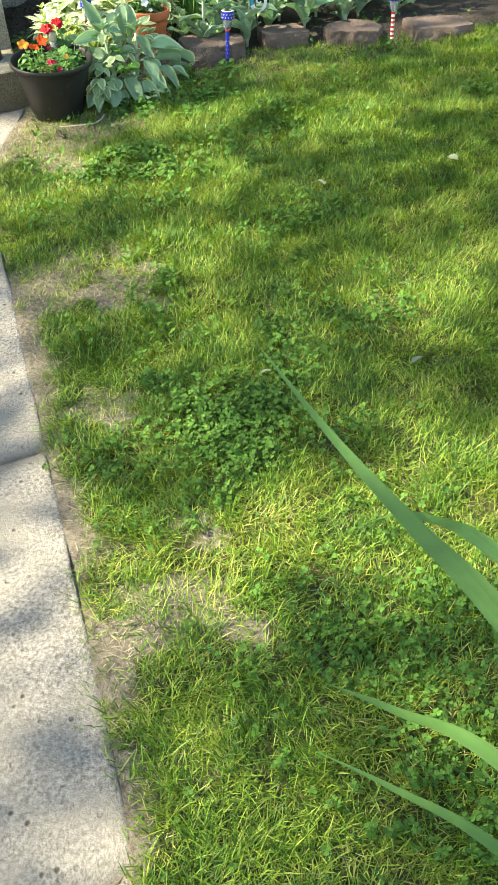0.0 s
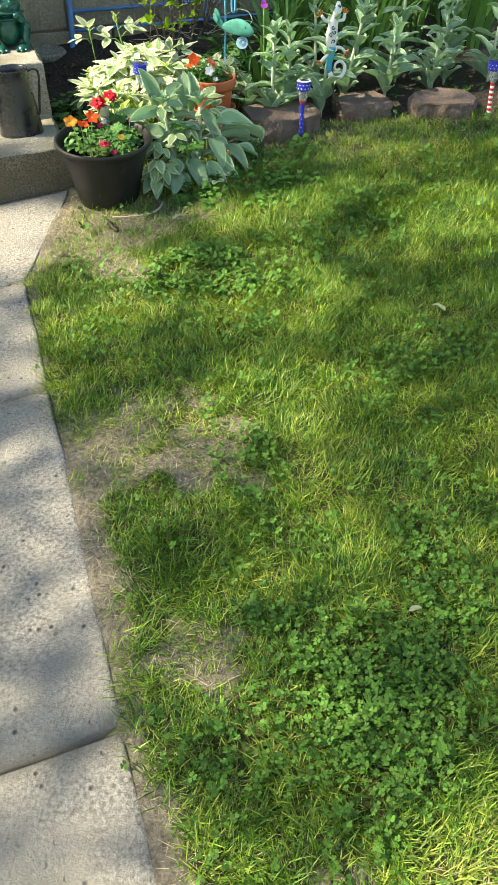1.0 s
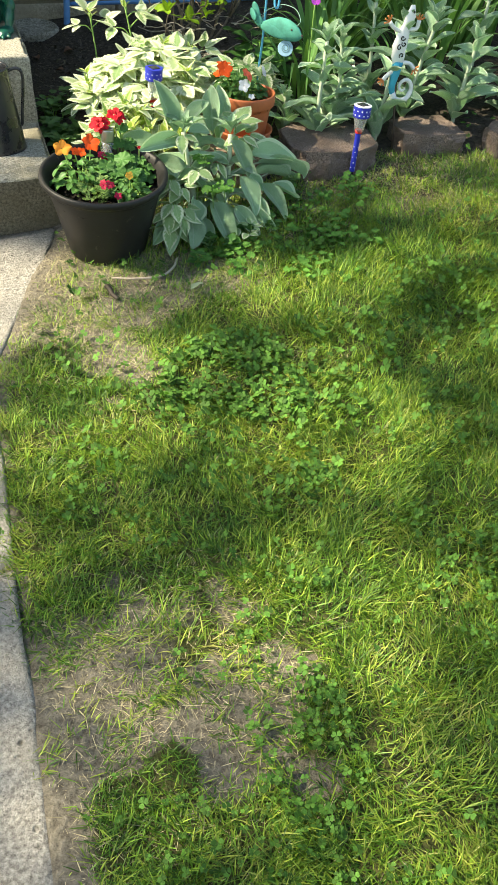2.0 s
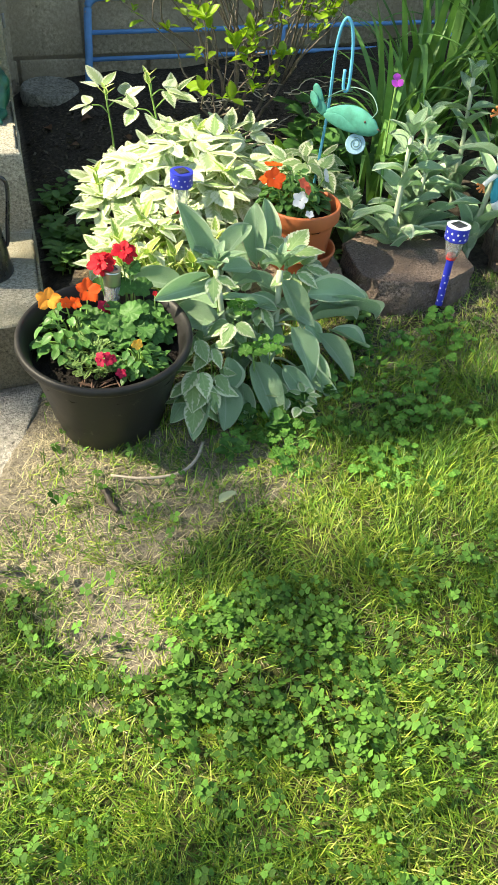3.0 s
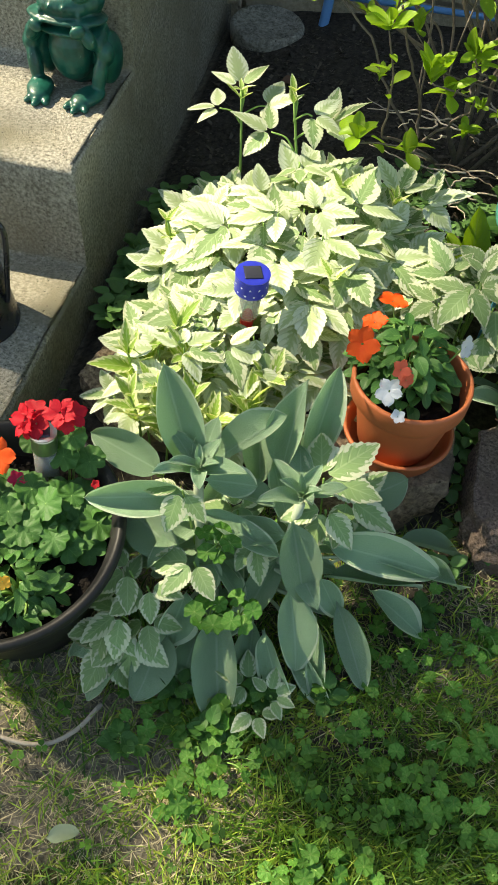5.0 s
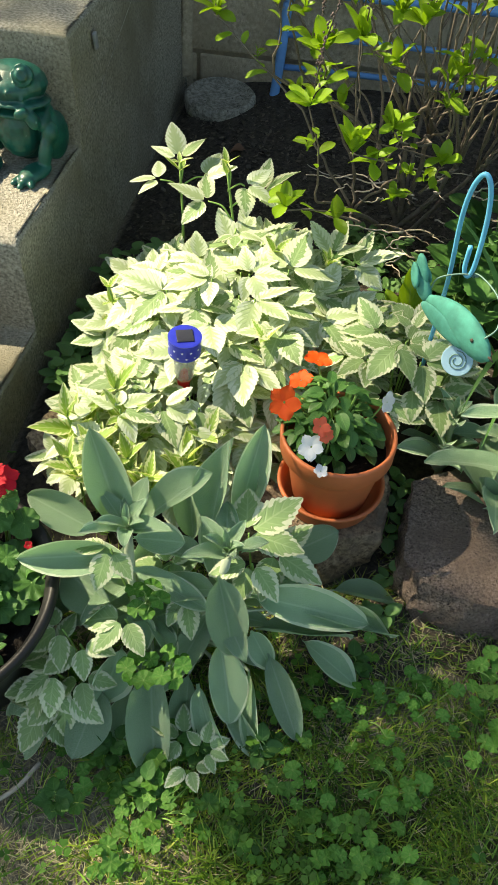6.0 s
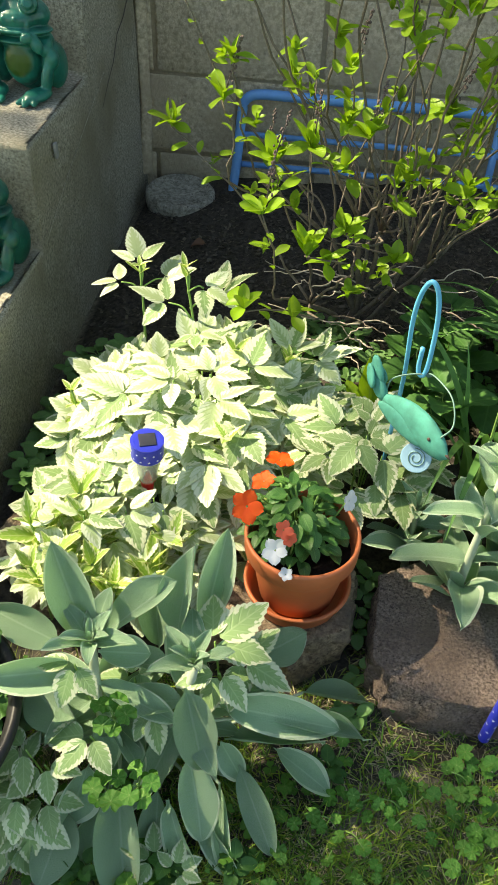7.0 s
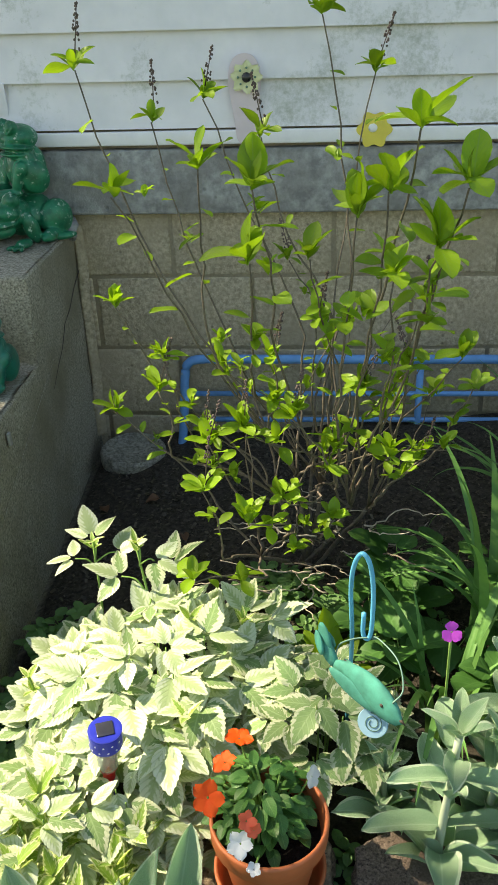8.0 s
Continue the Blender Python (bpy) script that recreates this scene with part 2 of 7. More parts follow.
def grass_material():
    """Blades from deep to yellow green, one by one and in broad patches."""
    m, n, l, b = material("lawn_grass", 0.45, 0.0, 0.4)
    co = world_coords(n)
    rand = n.new("ShaderNodeNewGeometry").outputs["Random Per Island"]
    patch = noise_node(n, l, co, 6.0, 3, 0.6)
    f = calc(n, l, "MULTIPLY_ADD", patch, 1.3, calc(n, l, "MULTIPLY_ADD", rand, 0.75, -0.55))
    col = ramp(n, l, f, [(0.10, (0.055, 0.140, 0.022)), (0.45, (0.155, 0.300, 0.038)), (0.75, (0.325, 0.42, 0.068)), (1.0, (0.41, 0.41, 0.13))])
    dim = n.new("ShaderNodeHueSaturation")
    l.new(calc(n, l, "MULTIPLY_ADD", calc(n, l, "FRACT", calc(n, l, "MULTIPLY", rand, 37.0)), 0.9, 0.55), dim.inputs["Value"])
    l.new(col, dim.inputs["Color"])
    l.new(dim.outputs[0], b.inputs["Base Color"])
    t = n.new("ShaderNodeBsdfTranslucent")
    l.new(mix(n, l, 1.0, dim.outputs[0], (1.0, 1.0, 0.5), "MULTIPLY"), t.inputs["Color"])
    ms = n.new("ShaderNodeMixShader")
    ms.inputs[0].default_value = 0.38
    l.new(b.outputs[0], ms.inputs[1])
    l.new(t.outputs[0], ms.inputs[2])
    l.new(ms.outputs[0], n["Material Output"].inputs["Surface"])
    return m


M_GRASS = grass_material()
M_STRAW = leaf_material("dry_straw", (0.56, 0.50, 0.34), (0.33, 0.28, 0.18), rough=0.7, through_light=0.2, per_island=True, spread=1.1, veins=1.0)
M_CLOVER = leaf_material("clover", (0.100, 0.230, 0.032), (0.040, 0.115, 0.018), rough=0.75, through_light=0.25, per_island=True, spread=1.0, veins=1.0)
M_SAGE = leaf_material("felted_grey_green_leaf", (0.40, 0.62, 0.375), (0.28, 0.48, 0.265), vein=(0.47, 0.66, 0.45), edge=(0.62, 0.75, 0.56), edge_at=1.03, edge_noise=0.12, edge_soft=0.05, rough=0.95, through_light=0.20, fuzz=0.30, through_colour=(0.80, 1.0, 0.60), spread=0.5, veins=0, rib_show=0.8)
M_VARIEG = leaf_material("white_edged_leaf", (0.25, 0.37, 0.16), (0.175, 0.28, 0.105), vein=(0.34, 0.46, 0.23), edge=(0.60, 0.63, 0.46), edge_at=0.60, edge_noise=1.0, rough=0.5, through_light=0.26, spread=0.25, veins=7, feather=0.12, edge_soft=0.05, rib_show=0.7)
M_VARIEG_WHITE = leaf_material("mostly_white_leaf", (0.46, 0.55, 0.33), (0.35, 0.46, 0.23), vein=(0.36, 0.47, 0.24), edge=(0.645, 0.71, 0.56), edge_at=0.46, edge_noise=1.0, rough=0.5, through_light=0.28, spread=0.18, veins=7, feather=0.13, edge_soft=0.16, rib_show=0.7)
M_VARIEG_FRESH = leaf_material("fresh_green_leaf_with_cream_rim", (0.28, 0.42, 0.19), (0.20, 0.33, 0.12), vein=(0.38, 0.51, 0.26), edge=(0.60, 0.64, 0.46), edge_at=0.72, edge_noise=0.8, rough=0.5, through_light=0.28, spread=0.3, veins=6, feather=0.11, edge_soft=0.05, rib_show=0.6)
M_YOUNG = leaf_material("young_pale_leaf", (0.34, 0.50, 0.10), (0.23, 0.40, 0.06), vein=(0.42, 0.55, 0.20), edge=(0.72, 0.75, 0.45), edge_at=0.66, edge_noise=0.6, rough=0.45, through_light=0.36, spread=0.3, veins=6, feather=0.15, edge_soft=0.07)
M_SHRUB = leaf_material("fresh_yellow_green_leaf", (0.30, 0.46, 0.035), (0.17, 0.32, 0.022), vein=(0.22, 0.36, 0.06), rough=0.38, through_light=0.48, spread=0.5, veins=8)
M_STRAP = leaf_material("strap_leaf", (0.16, 0.33, 0.09), (0.085, 0.21, 0.055), rough=0.45, through_light=0.3, spread=0.6, veins=1.0)
M_GERAN = leaf_material("geranium_leaf", (0.075, 0.20, 0.040), (0.030, 0.10, 0.022), vein=(0.075, 0.19, 0.045), rough=0.55, through_light=0.28, spread=0.4, veins=3)
M_IMPAT = leaf_material("impatiens_leaf", (0.09, 0.225, 0.055), (0.045, 0.135, 0.032), vein=(0.12, 0.26, 0.07), rough=0.4, through_light=0.25, spread=0.4, veins=7)
M_MARI = leaf_material("ferny_leaf", (0.27, 0.41, 0.14), (0.16, 0.28, 0.085), rough=0.5, through_light=0.35, per_island=True, spread=0.5, veins=4)
M_IVY = leaf_material("ground_cover_leaf", (0.15, 0.30, 0.095), (0.085, 0.20, 0.055), vein=(0.14, 0.23, 0.1), rough=0.5, through_light=0.25, spread=0.5, veins=4)
M_WEED = leaf_material("round_weed_leaf", (0.115, 0.30, 0.045), (0.055, 0.185, 0.026), vein=(0.17, 0.30, 0.07), rough=0.6, through_light=0.3, spread=0.5, veins=3)
M_TREE = leaf_material("tree_leaf", (0.09, 0.2, 0.03), (0.05, 0.13, 0.02), per_island=True, through_light=0.2, veins=4)
M_STEM = plain("pale_green_stem", (0.21, 0.36, 0.09), 0.6, vary=0.2)
M_SAGESTEM = plain("woolly_grey_stem", (0.42, 0.49, 0.36), 0.9, vary=0.15)


def petal_material(name, base, deep):
    return leaf_material(name, base, deep, rough=0.6, through_light=0.3, through_colour=(1, 1, 1), spread=0.25, veins=4)


P_ORANGE = petal_material("orange_petal", (0.95, 0.14, 0.014), (0.82, 0.06, 0.008))
P_AMBER = petal_material("amber_petal", (0.92, 0.42, 0.06), (0.85, 0.26, 0.03))
P_CORAL = petal_material("coral_petal", (0.90, 0.19, 0.11), (0.80, 0.12, 0.06))
P_RED = petal_material("scarlet_petal", (0.66, 0.008, 0.028), (0.46, 0.004, 0.018))
P_CRIMSON = petal_material("crimson_petal", (0.55, 0.012, 0.07), (0.36, 0.006, 0.04))
P_WHITE = petal_material("white_petal", (0.85, 0.86, 0.90), (0.74, 0.76, 0.82))
P_PURPLE = petal_material("violet_petal", (0.62, 0.09, 0.68), (0.48, 0.05, 0.54))
P_YELLOW = petal_material("yellow_petal", (0.88, 0.52, 0.08), (0.80, 0.40, 0.05))

# ---- ground shape ----
rng = np.random.default_rng(7)


def vnoise(x, y, scale, seed=0):
    """Smooth value noise on arrays, 0 to 1."""
    g = np.random.default_rng(1000 + seed).random((64, 64))
    u, v = np.asarray(x, float) * scale + 17.3, np.asarray(y, float) * scale + 9.1
    i, j = np.floor(u).astype(int), np.floor(v).astype(int)
    a, b = u - i, v - j
    a, b = a * a * (3 - 2 * a), b * b * (3 - 2 * b)
    i, j, i1, j1 = i % 64, j % 64, (i + 1) % 64, (j + 1) % 64
    return (g[i, j] * (1 - a) + g[i1, j] * a) * (1 - b) + (g[i, j1] * (1 - a) + g[i1, j1] * a) * b


def step01(a, b, x):
    t = np.clip((x - a) / (b - a), 0, 1)
    return t * t * (3 - 2 * t)


def plane_z(x, y):
    """The lawn rises gently to the right and towards the house."""
    return -0.2145 + 0.0753 * np.clip(x, -2, 4.5) + 0.03665 * np.clip(y, -3, 6.5)


def path_edge(y):
    """The path's edge along the lawn; it flares out to meet the lowest step."""
    y = np.asarray(y, float)
    return 0.665 + 0.030 * y - 0.0015 * y * y + 0.21 * np.clip((y - 3.87) / 0.53, 0, 1) ** 0.9


def bed_front(x):
    """The y at which the planting bed begins behind its edging."""
    return np.where(x < 1.62, 4.46, 4.56 - 0.28 * np.clip(x - 1.7, 0, 2) ** 1.2)


def ground_z(x, y):
    z = plane_z(x, y)
    lawn = 0.012 * (vnoise(x, y, 3.1, 1) - 0.5) + 0.010 * (vnoise(x, y, 9, 2) - 0.5)
    bed = step01(0.0, 0.12, y - bed_front(x)) * step01(0.98, 1.06, x)
    bump_bed = 0.012 + 0.022 * (vnoise(x, y, 14, 3) - 0.3) + 0.02 * step01(5.3, 5.8, y)
    gap = path_edge(y) - x
    dip = -0.05 * step01(0.01, 0.05, gap) * step01(1.4, 1.2, gap)
    edge = 0.004 * step01(0.16, 0.02, x - path_edge(y)) * step01(-0.01, 0.0, x - path_edge(y))
    return z + lawn * (1 - bed) + bump_bed * bed + np.where(y < 4.5, dip + edge, np.where(x < 0.95, -0.06, 0.0))


def gz(x, y):
    return float(ground_z(np.array([float(x)]), np.array([float(y)]))[0])

# ---- mesh helpers ----


def mesh_of(name, verts, faces, mat=None, uv=None, smooth=False):
    me = bpy.data.meshes.new(name)
    me.from_pydata([tuple(v) for v in verts], [], faces)
    if uv is not None:
        layer = me.uv_layers.new(name="UVMap")
        idx = np.zeros(len(me.loops), dtype=np.int32)
        me.loops.foreach_get("vertex_index", idx)
        layer.data.foreach_set("uv", np.asarray(uv, dtype=np.float32)[idx].ravel())
    if smooth:
        me.shade_smooth()
    if mat:
        me.materials.append(mat)
    return me


def soup(name, verts, quads, mat, uv):
    """One mesh of very many quads, from arrays: verts (n, 3), quads (m, 4), uv (n, 2)."""
    me = bpy.data.meshes.new(name)
    n, m = len(verts), len(quads)
    me.vertices.add(n)
    me.vertices.foreach_set("co", np.asarray(verts, dtype=np.float32).ravel())
    me.loops.add(4 * m)
    me.loops.foreach_set("vertex_index", np.asarray(quads, dtype=np.int32).ravel())
    me.polygons.add(m)
    me.polygons.foreach_set("loop_start", np.arange(0, 4 * m, 4, dtype=np.int32))
    me.polygons.foreach_set("loop_total", np.full(m, 4, dtype=np.int32))
    layer = me.uv_layers.new(name="UVMap")
    layer.data.foreach_set("uv", np.asarray(uv, dtype=np.float32)[np.asarray(quads).ravel()].ravel())
    me.update(calc_edges=True)
    me.validate()
    me.materials.append(mat)
    return me


def thing(name, loc=(0, 0, 0), label="", category="", group="", rz=0.0, kind=""):
    ob = new(name)
    ob.location = loc
    ob.rotation_euler = (0, 0, radians(rz))
    ob.empty_display_size = 0.05
    return tagged(ob, label, category, group, kind)


def part(name, me, parent=None, label="", m=None):
    ob = new(name, me)
    if parent is not None:
        ob.parent = parent
    if m is not None:
        ob.matrix_basis = m
    return tagged(ob, label)


def whole(name, me, label, category, group="", kind="", m=None):
    ob = new(name, me)
    if m is not None:
        ob.matrix_basis = m
    return tagged(ob, label, category, group, kind)


def tube(points, radii, sides=8, cap=True):
    """A round bar along points."""
    pts = [Vector(p) for p in points]
    if isinstance(radii, (int, float)):
        radii = [radii] * len(pts)
    verts, faces = [], []
    up = Vector((0.13, 0.27, 0.95)).normalized()
    for i, p in enumerate(pts):
        d = (pts[min(i + 1, len(pts) - 1)] - pts[max(i - 1, 0)]).normalized()
        if abs(d.dot(up)) > 0.97:
            a = d.cross(Vector((1, 0, 0))).normalized()
        else:
            a = d.cross(up).normalized()
        b = d.cross(a)
        for k in range(sides):
            w = 2 * math.pi * k / sides
            verts.append(p + (a * math.cos(w) + b * math.sin(w)) * radii[i])
    for i in range(len(pts) - 1):
        for k in range(sides):
            k2 = (k + 1) % sides
            faces.append((i * sides + k, i * sides + k2, (i + 1) * sides + k2, (i + 1) * sides + k))
    if cap:
        faces.append(tuple(range(sides - 1, -1, -1)))
        faces.append(tuple((len(pts) - 1) * sides + k for k in range(sides)))
    return verts, faces


def merged(pieces):
    verts, faces = [], []
    for v, f in pieces:
        o = len(verts)
        verts += list(v)
        faces += [tuple(i + o for i in q) for q in f]
    return verts, faces


def lathe(profile, sides=40, closed=False):
    """A turned shape from (radius, height) pairs, bottom to top or round a section."""
    verts, faces = [], []
    for r, z in profile:
        for k in range(sides):
            w = 2 * math.pi * k / sides
            verts.append((r * math.cos(w), r * math.sin(w), z))
    for i in range(len(profile) - 1):
        for k in range(sides):
            k2 = (k + 1) % sides
            faces.append((i * sides + k, i * sides + k2, (i + 1) * sides + k2, (i + 1) * sides + k))
    return verts, faces


def smooth_path(points, n=6):
    """Catmull-Rom through points."""
    p = [Vector(q) for q in points]
    p = [2 * p[0] - p[1]] + p + [2 * p[-1] - p[-2]]
    out = []
    for i in range(1, len(p) - 2):
        for k in range(n):
            t = k / n
            out.append(0.5 * (2 * p[i] + (p[i + 1] - p[i - 1]) * t + (2 * p[i - 1] - 5 * p[i] + 4 * p[i + 1] - p[i + 2]) * t * t + (3 * p[i] - p[i - 1] - 3 * p[i + 1] + p[i + 2]) * t ** 3))
    out.append(p[-2])
    return out


def box_mesh(name, size, mat, bevel=0.004, rough=0.0, cuts=0, seed=0, segments=2):
    """A worn block: bevelled, cut finer and roughened."""
    bm = bmesh.new()
    bmesh.ops.create_cube(bm, size=1.0)
    bmesh.ops.scale(bm, vec=size, verts=bm.verts)
    if bevel:
        bmesh.ops.bevel(bm, geom=bm.edges[:], offset=bevel, segments=segments, affect="EDGES", profile=0.6)
    if cuts:
        bmesh.ops.subdivide_edges(bm, edges=[e for e in bm.edges if e.calc_length() > max(size) * 0.12], cuts=cuts, use_grid_fill=True)
        bmesh.ops.triangulate(bm, faces=[f for f in bm.faces if len(f.verts) > 4])
    if rough:
        for v in bm.verts:
            q = v.co * (3.0 / max(size)) + Vector((seed * 3.7, seed * 1.9, 0))
            v.co += noise.noise_vector(q) * rough + noise.noise_vector(q * 3.1) * rough * 0.45
    me = bpy.data.meshes.new(name)
    bm.to_mesh(me)
    bm.free()
    me.materials.append(mat)
    me.shade_smooth()
    return me


def leaf_mesh(name, mat, length=1.0, width=0.4, shape=0.42, fold=0.12, droop=0.15, across=4, along=9, serrate=0.0, teeth=9, wave=0.0, blunt=0.6, twist=0.0, seed=0, neck=0.0, soft=False, arch=0.0):
    """A leaf along +Y with its face to +Z. shape: where it is widest; droop: how far the tip sinks; UV across and along."""
    r = random.Random(seed)
    verts, uv, faces = [], [], []
    ph = r.uniform(0, 6)
    for j in range(along + 1):
        v = j / along
        a = v ** (math.log(0.5) / math.log(shape))
        w = math.sin(math.pi * a) ** blunt
        if neck and v < neck:
            w = max(w * (v / neck) ** 1.5, 0.06)
        w *= width * 0.5
        if serrate:
            w *= 1 + serrate * (1 if j % 2 else -1)
        w = max(w, 0.004 * length)
        ang = twist * v
        for i in range(across + 1):
            u = i / across * 2 - 1
            x = u * w
            z = fold * (u * u if soft else abs(u)) * w * 2 - droop * length * v * v + arch * length * v * (1 - v) + wave * length * math.sin(7 * v + ph) * u * abs(u)
            y = v * length - abs(u) * 0.02 * length
            verts.append((x * math.cos(ang) - z * 0, y, z + x * math.sin(ang)))
            uv.append((0.5 + u * 0.5, v))
    n = across + 1
    for j in range(along):
        for i in range(across):
            faces.append((j * n + i, j * n + i + 1, (j + 1) * n + i + 1, (j + 1) * n + i))
    return mesh_of(name, verts, faces, mat, uv, True)


def toothed_leaf(name, mat, width, seed, droop=0.1, teeth=10, quilt=0.008, fold=0.10, broad=0.40):
    """A leaflet along +Y, length 1: pointed oval, saw-edged, puckered between its side veins. UV across and along."""
    r = random.Random(seed)
    along, half = teeth * 2 + 2, 3
    bend, skew = r.uniform(-0.06, 0.06), r.uniform(-0.05, 0.05)
    verts, uv, faces = [], [], []
    for j in range(along + 1):
        v = j / along
        a = v ** (math.log(0.5) / math.log(broad))
        w = width * 0.5 * max(math.sin(math.pi * a), 0.0) ** 0.80
        for i in range(-half, half + 1):
            u = i / half
            side = 1 + skew * u
            tooth = (0.065 if j % 2 else -0.05) * r.uniform(0.4, 1.4) if abs(i) == half and 0 < j < along else 0.0
            x = u * max(w * side * (1 + tooth), 0.004) + bend * v * v
            y = v - 0.10 * abs(u) * w / width + (0.02 if tooth > 0 else 0)
            z = fold * abs(u) ** 1.3 * w - droop * v * v + quilt * math.cos(2 * math.pi * (v * teeth * 0.75 - 0.9 * abs(u))) * abs(u) * (1 - v * 0.5) + 0.02 * u * math.sin(5 * v + seed)
            verts.append((x, y, z))
            uv.append((0.5 + u * 0.5, v))
    n = 2 * half + 1
    for j in range(along):
        for i in range(2 * half):
            faces.append((j * n + i, j * n + i + 1, (j + 1) * n + i + 1, (j + 1) * n + i))
    return mesh_of(name, verts, faces, mat, uv, True)


def leaf_pose(base, az, elev, size=1.0, roll=0.0):
    """az: 0 points away from the lawn (+Y), 90 to -X; elev: degrees above level."""
    return Matrix.Translation(base) @ Matrix.Rotation(radians(az), 4, "Z") @ Matrix.Rotation(radians(elev), 4, "X") @ Matrix.Rotation(radians(roll), 4, "Y") @ Matrix.Scale(size, 4)


def leaf_span(base, tip, wide=1.0, face=(0.08, -0.35, 0.93), roll=0.0):
    """Places a leaf of unit length from base to tip, its upper side turned to face."""
    a, b = Vector(base), Vector(tip)
    y = b - a
    ln = y.length
    y.normalize()
    z = Matrix.Rotation(radians(roll), 3, y) @ (Vector(face) - y * y.dot(Vector(face))).normalized()
    x = y.cross(z)
    m = Matrix((x, y, z)).transposed().to_4x4()
    return Matrix.Translation(a) @ m @ Matrix.Diagonal((wide, ln, ln, 1))


def disc_leaf(name, mat, lobes=7, depth=0.12, cup=0.25, seed=0, rings=3, notch=True, ruffle=0.0, cleft=0.35):
    """A round scalloped leaf of radius 1 about its stalk."""
    r = random.Random(seed)
    sides = lobes * 6
    verts, uv, faces = [(0, 0, 0)], [(0.5, 0.0)], []
    for k in range(1, rings + 1):
        for s in range(sides):
            w = 2 * math.pi * s / sides
            rad = 1 - depth * (0.5 + 0.5 * math.cos(w * lobes))
            if notch:
                rad *= cleft + (1 - cleft) * min(1.0, min(w, 2 * math.pi - w) / 0.45) ** 0.7
            rad *= k / rings
            verts.append((rad * math.sin(w), rad * -math.cos(w), cup * (rad ** 2) * (0.5 + 0.5 * math.cos(w * lobes)) + 0.08 * rad * math.sin(2 * w + seed) + ruffle * rad ** 3 * (math.sin(4 * w + 1.7 * seed) + 0.7 * math.sin(9 * w + seed))))
            uv.append((0.5 + 0.45 * math.sin(w * lobes * 0.5) * k / rings, k / rings))
    for s in range(sides):
        s2 = (s + 1) % sides
        faces.append((0, 1 + s, 1 + s2))
        for k in range(rings - 1):
            a = 1 + k * sides
            faces.append((a + s, a + sides + s, a + sides + s2, a + s2))
    return mesh_of(name, verts, faces, mat, uv, True)


def flower_mesh(name, mat, petals=5, breadth=0.75, cup=0.18, seed=0, ruffle=0.05):
    """An open flower of radius 1, face to +Z."""
    r = random.Random(seed)
    verts, uv, faces = [], [], []
    for p in range(petals):
        a0 = 2 * math.pi * p / petals + r.uniform(-0.12, 0.12)
        size = r.uniform(0.88, 1.05)
        lift = r.uniform(-0.04, 0.08)
        o = len(verts)
        for j in range(6):
            v = j / 5
            w = breadth * 0.5 * (math.sin(math.pi * (0.06 + 0.86 * v ** 1.35)) ** 0.65)
            for i in range(5):
                u = i / 4 * 2 - 1
                x, y = u * w * size, (0.06 + v * 0.94 - 0.14 * u * u * v - 0.14 * max(0, 1 - 2.0 * abs(u)) * v ** 3) * size
                z = cup * math.sin(v * 1.9) + lift * v + ruffle * math.sin(5 * u + p) * v + 0.01 * p
                verts.append((x * math.cos(a0) - y * math.sin(a0), x * math.sin(a0) + y * math.cos(a0), z))
                uv.append((0.5 + u * 0.5, v))
        for j in range(5):
            for i in range(4):
                faces.append((o + j * 5 + i, o + j * 5 + i + 1, o + j * 5 + i + 6, o + j * 5 + i + 5))
    return mesh_of(name, verts, faces, mat, uv, True)


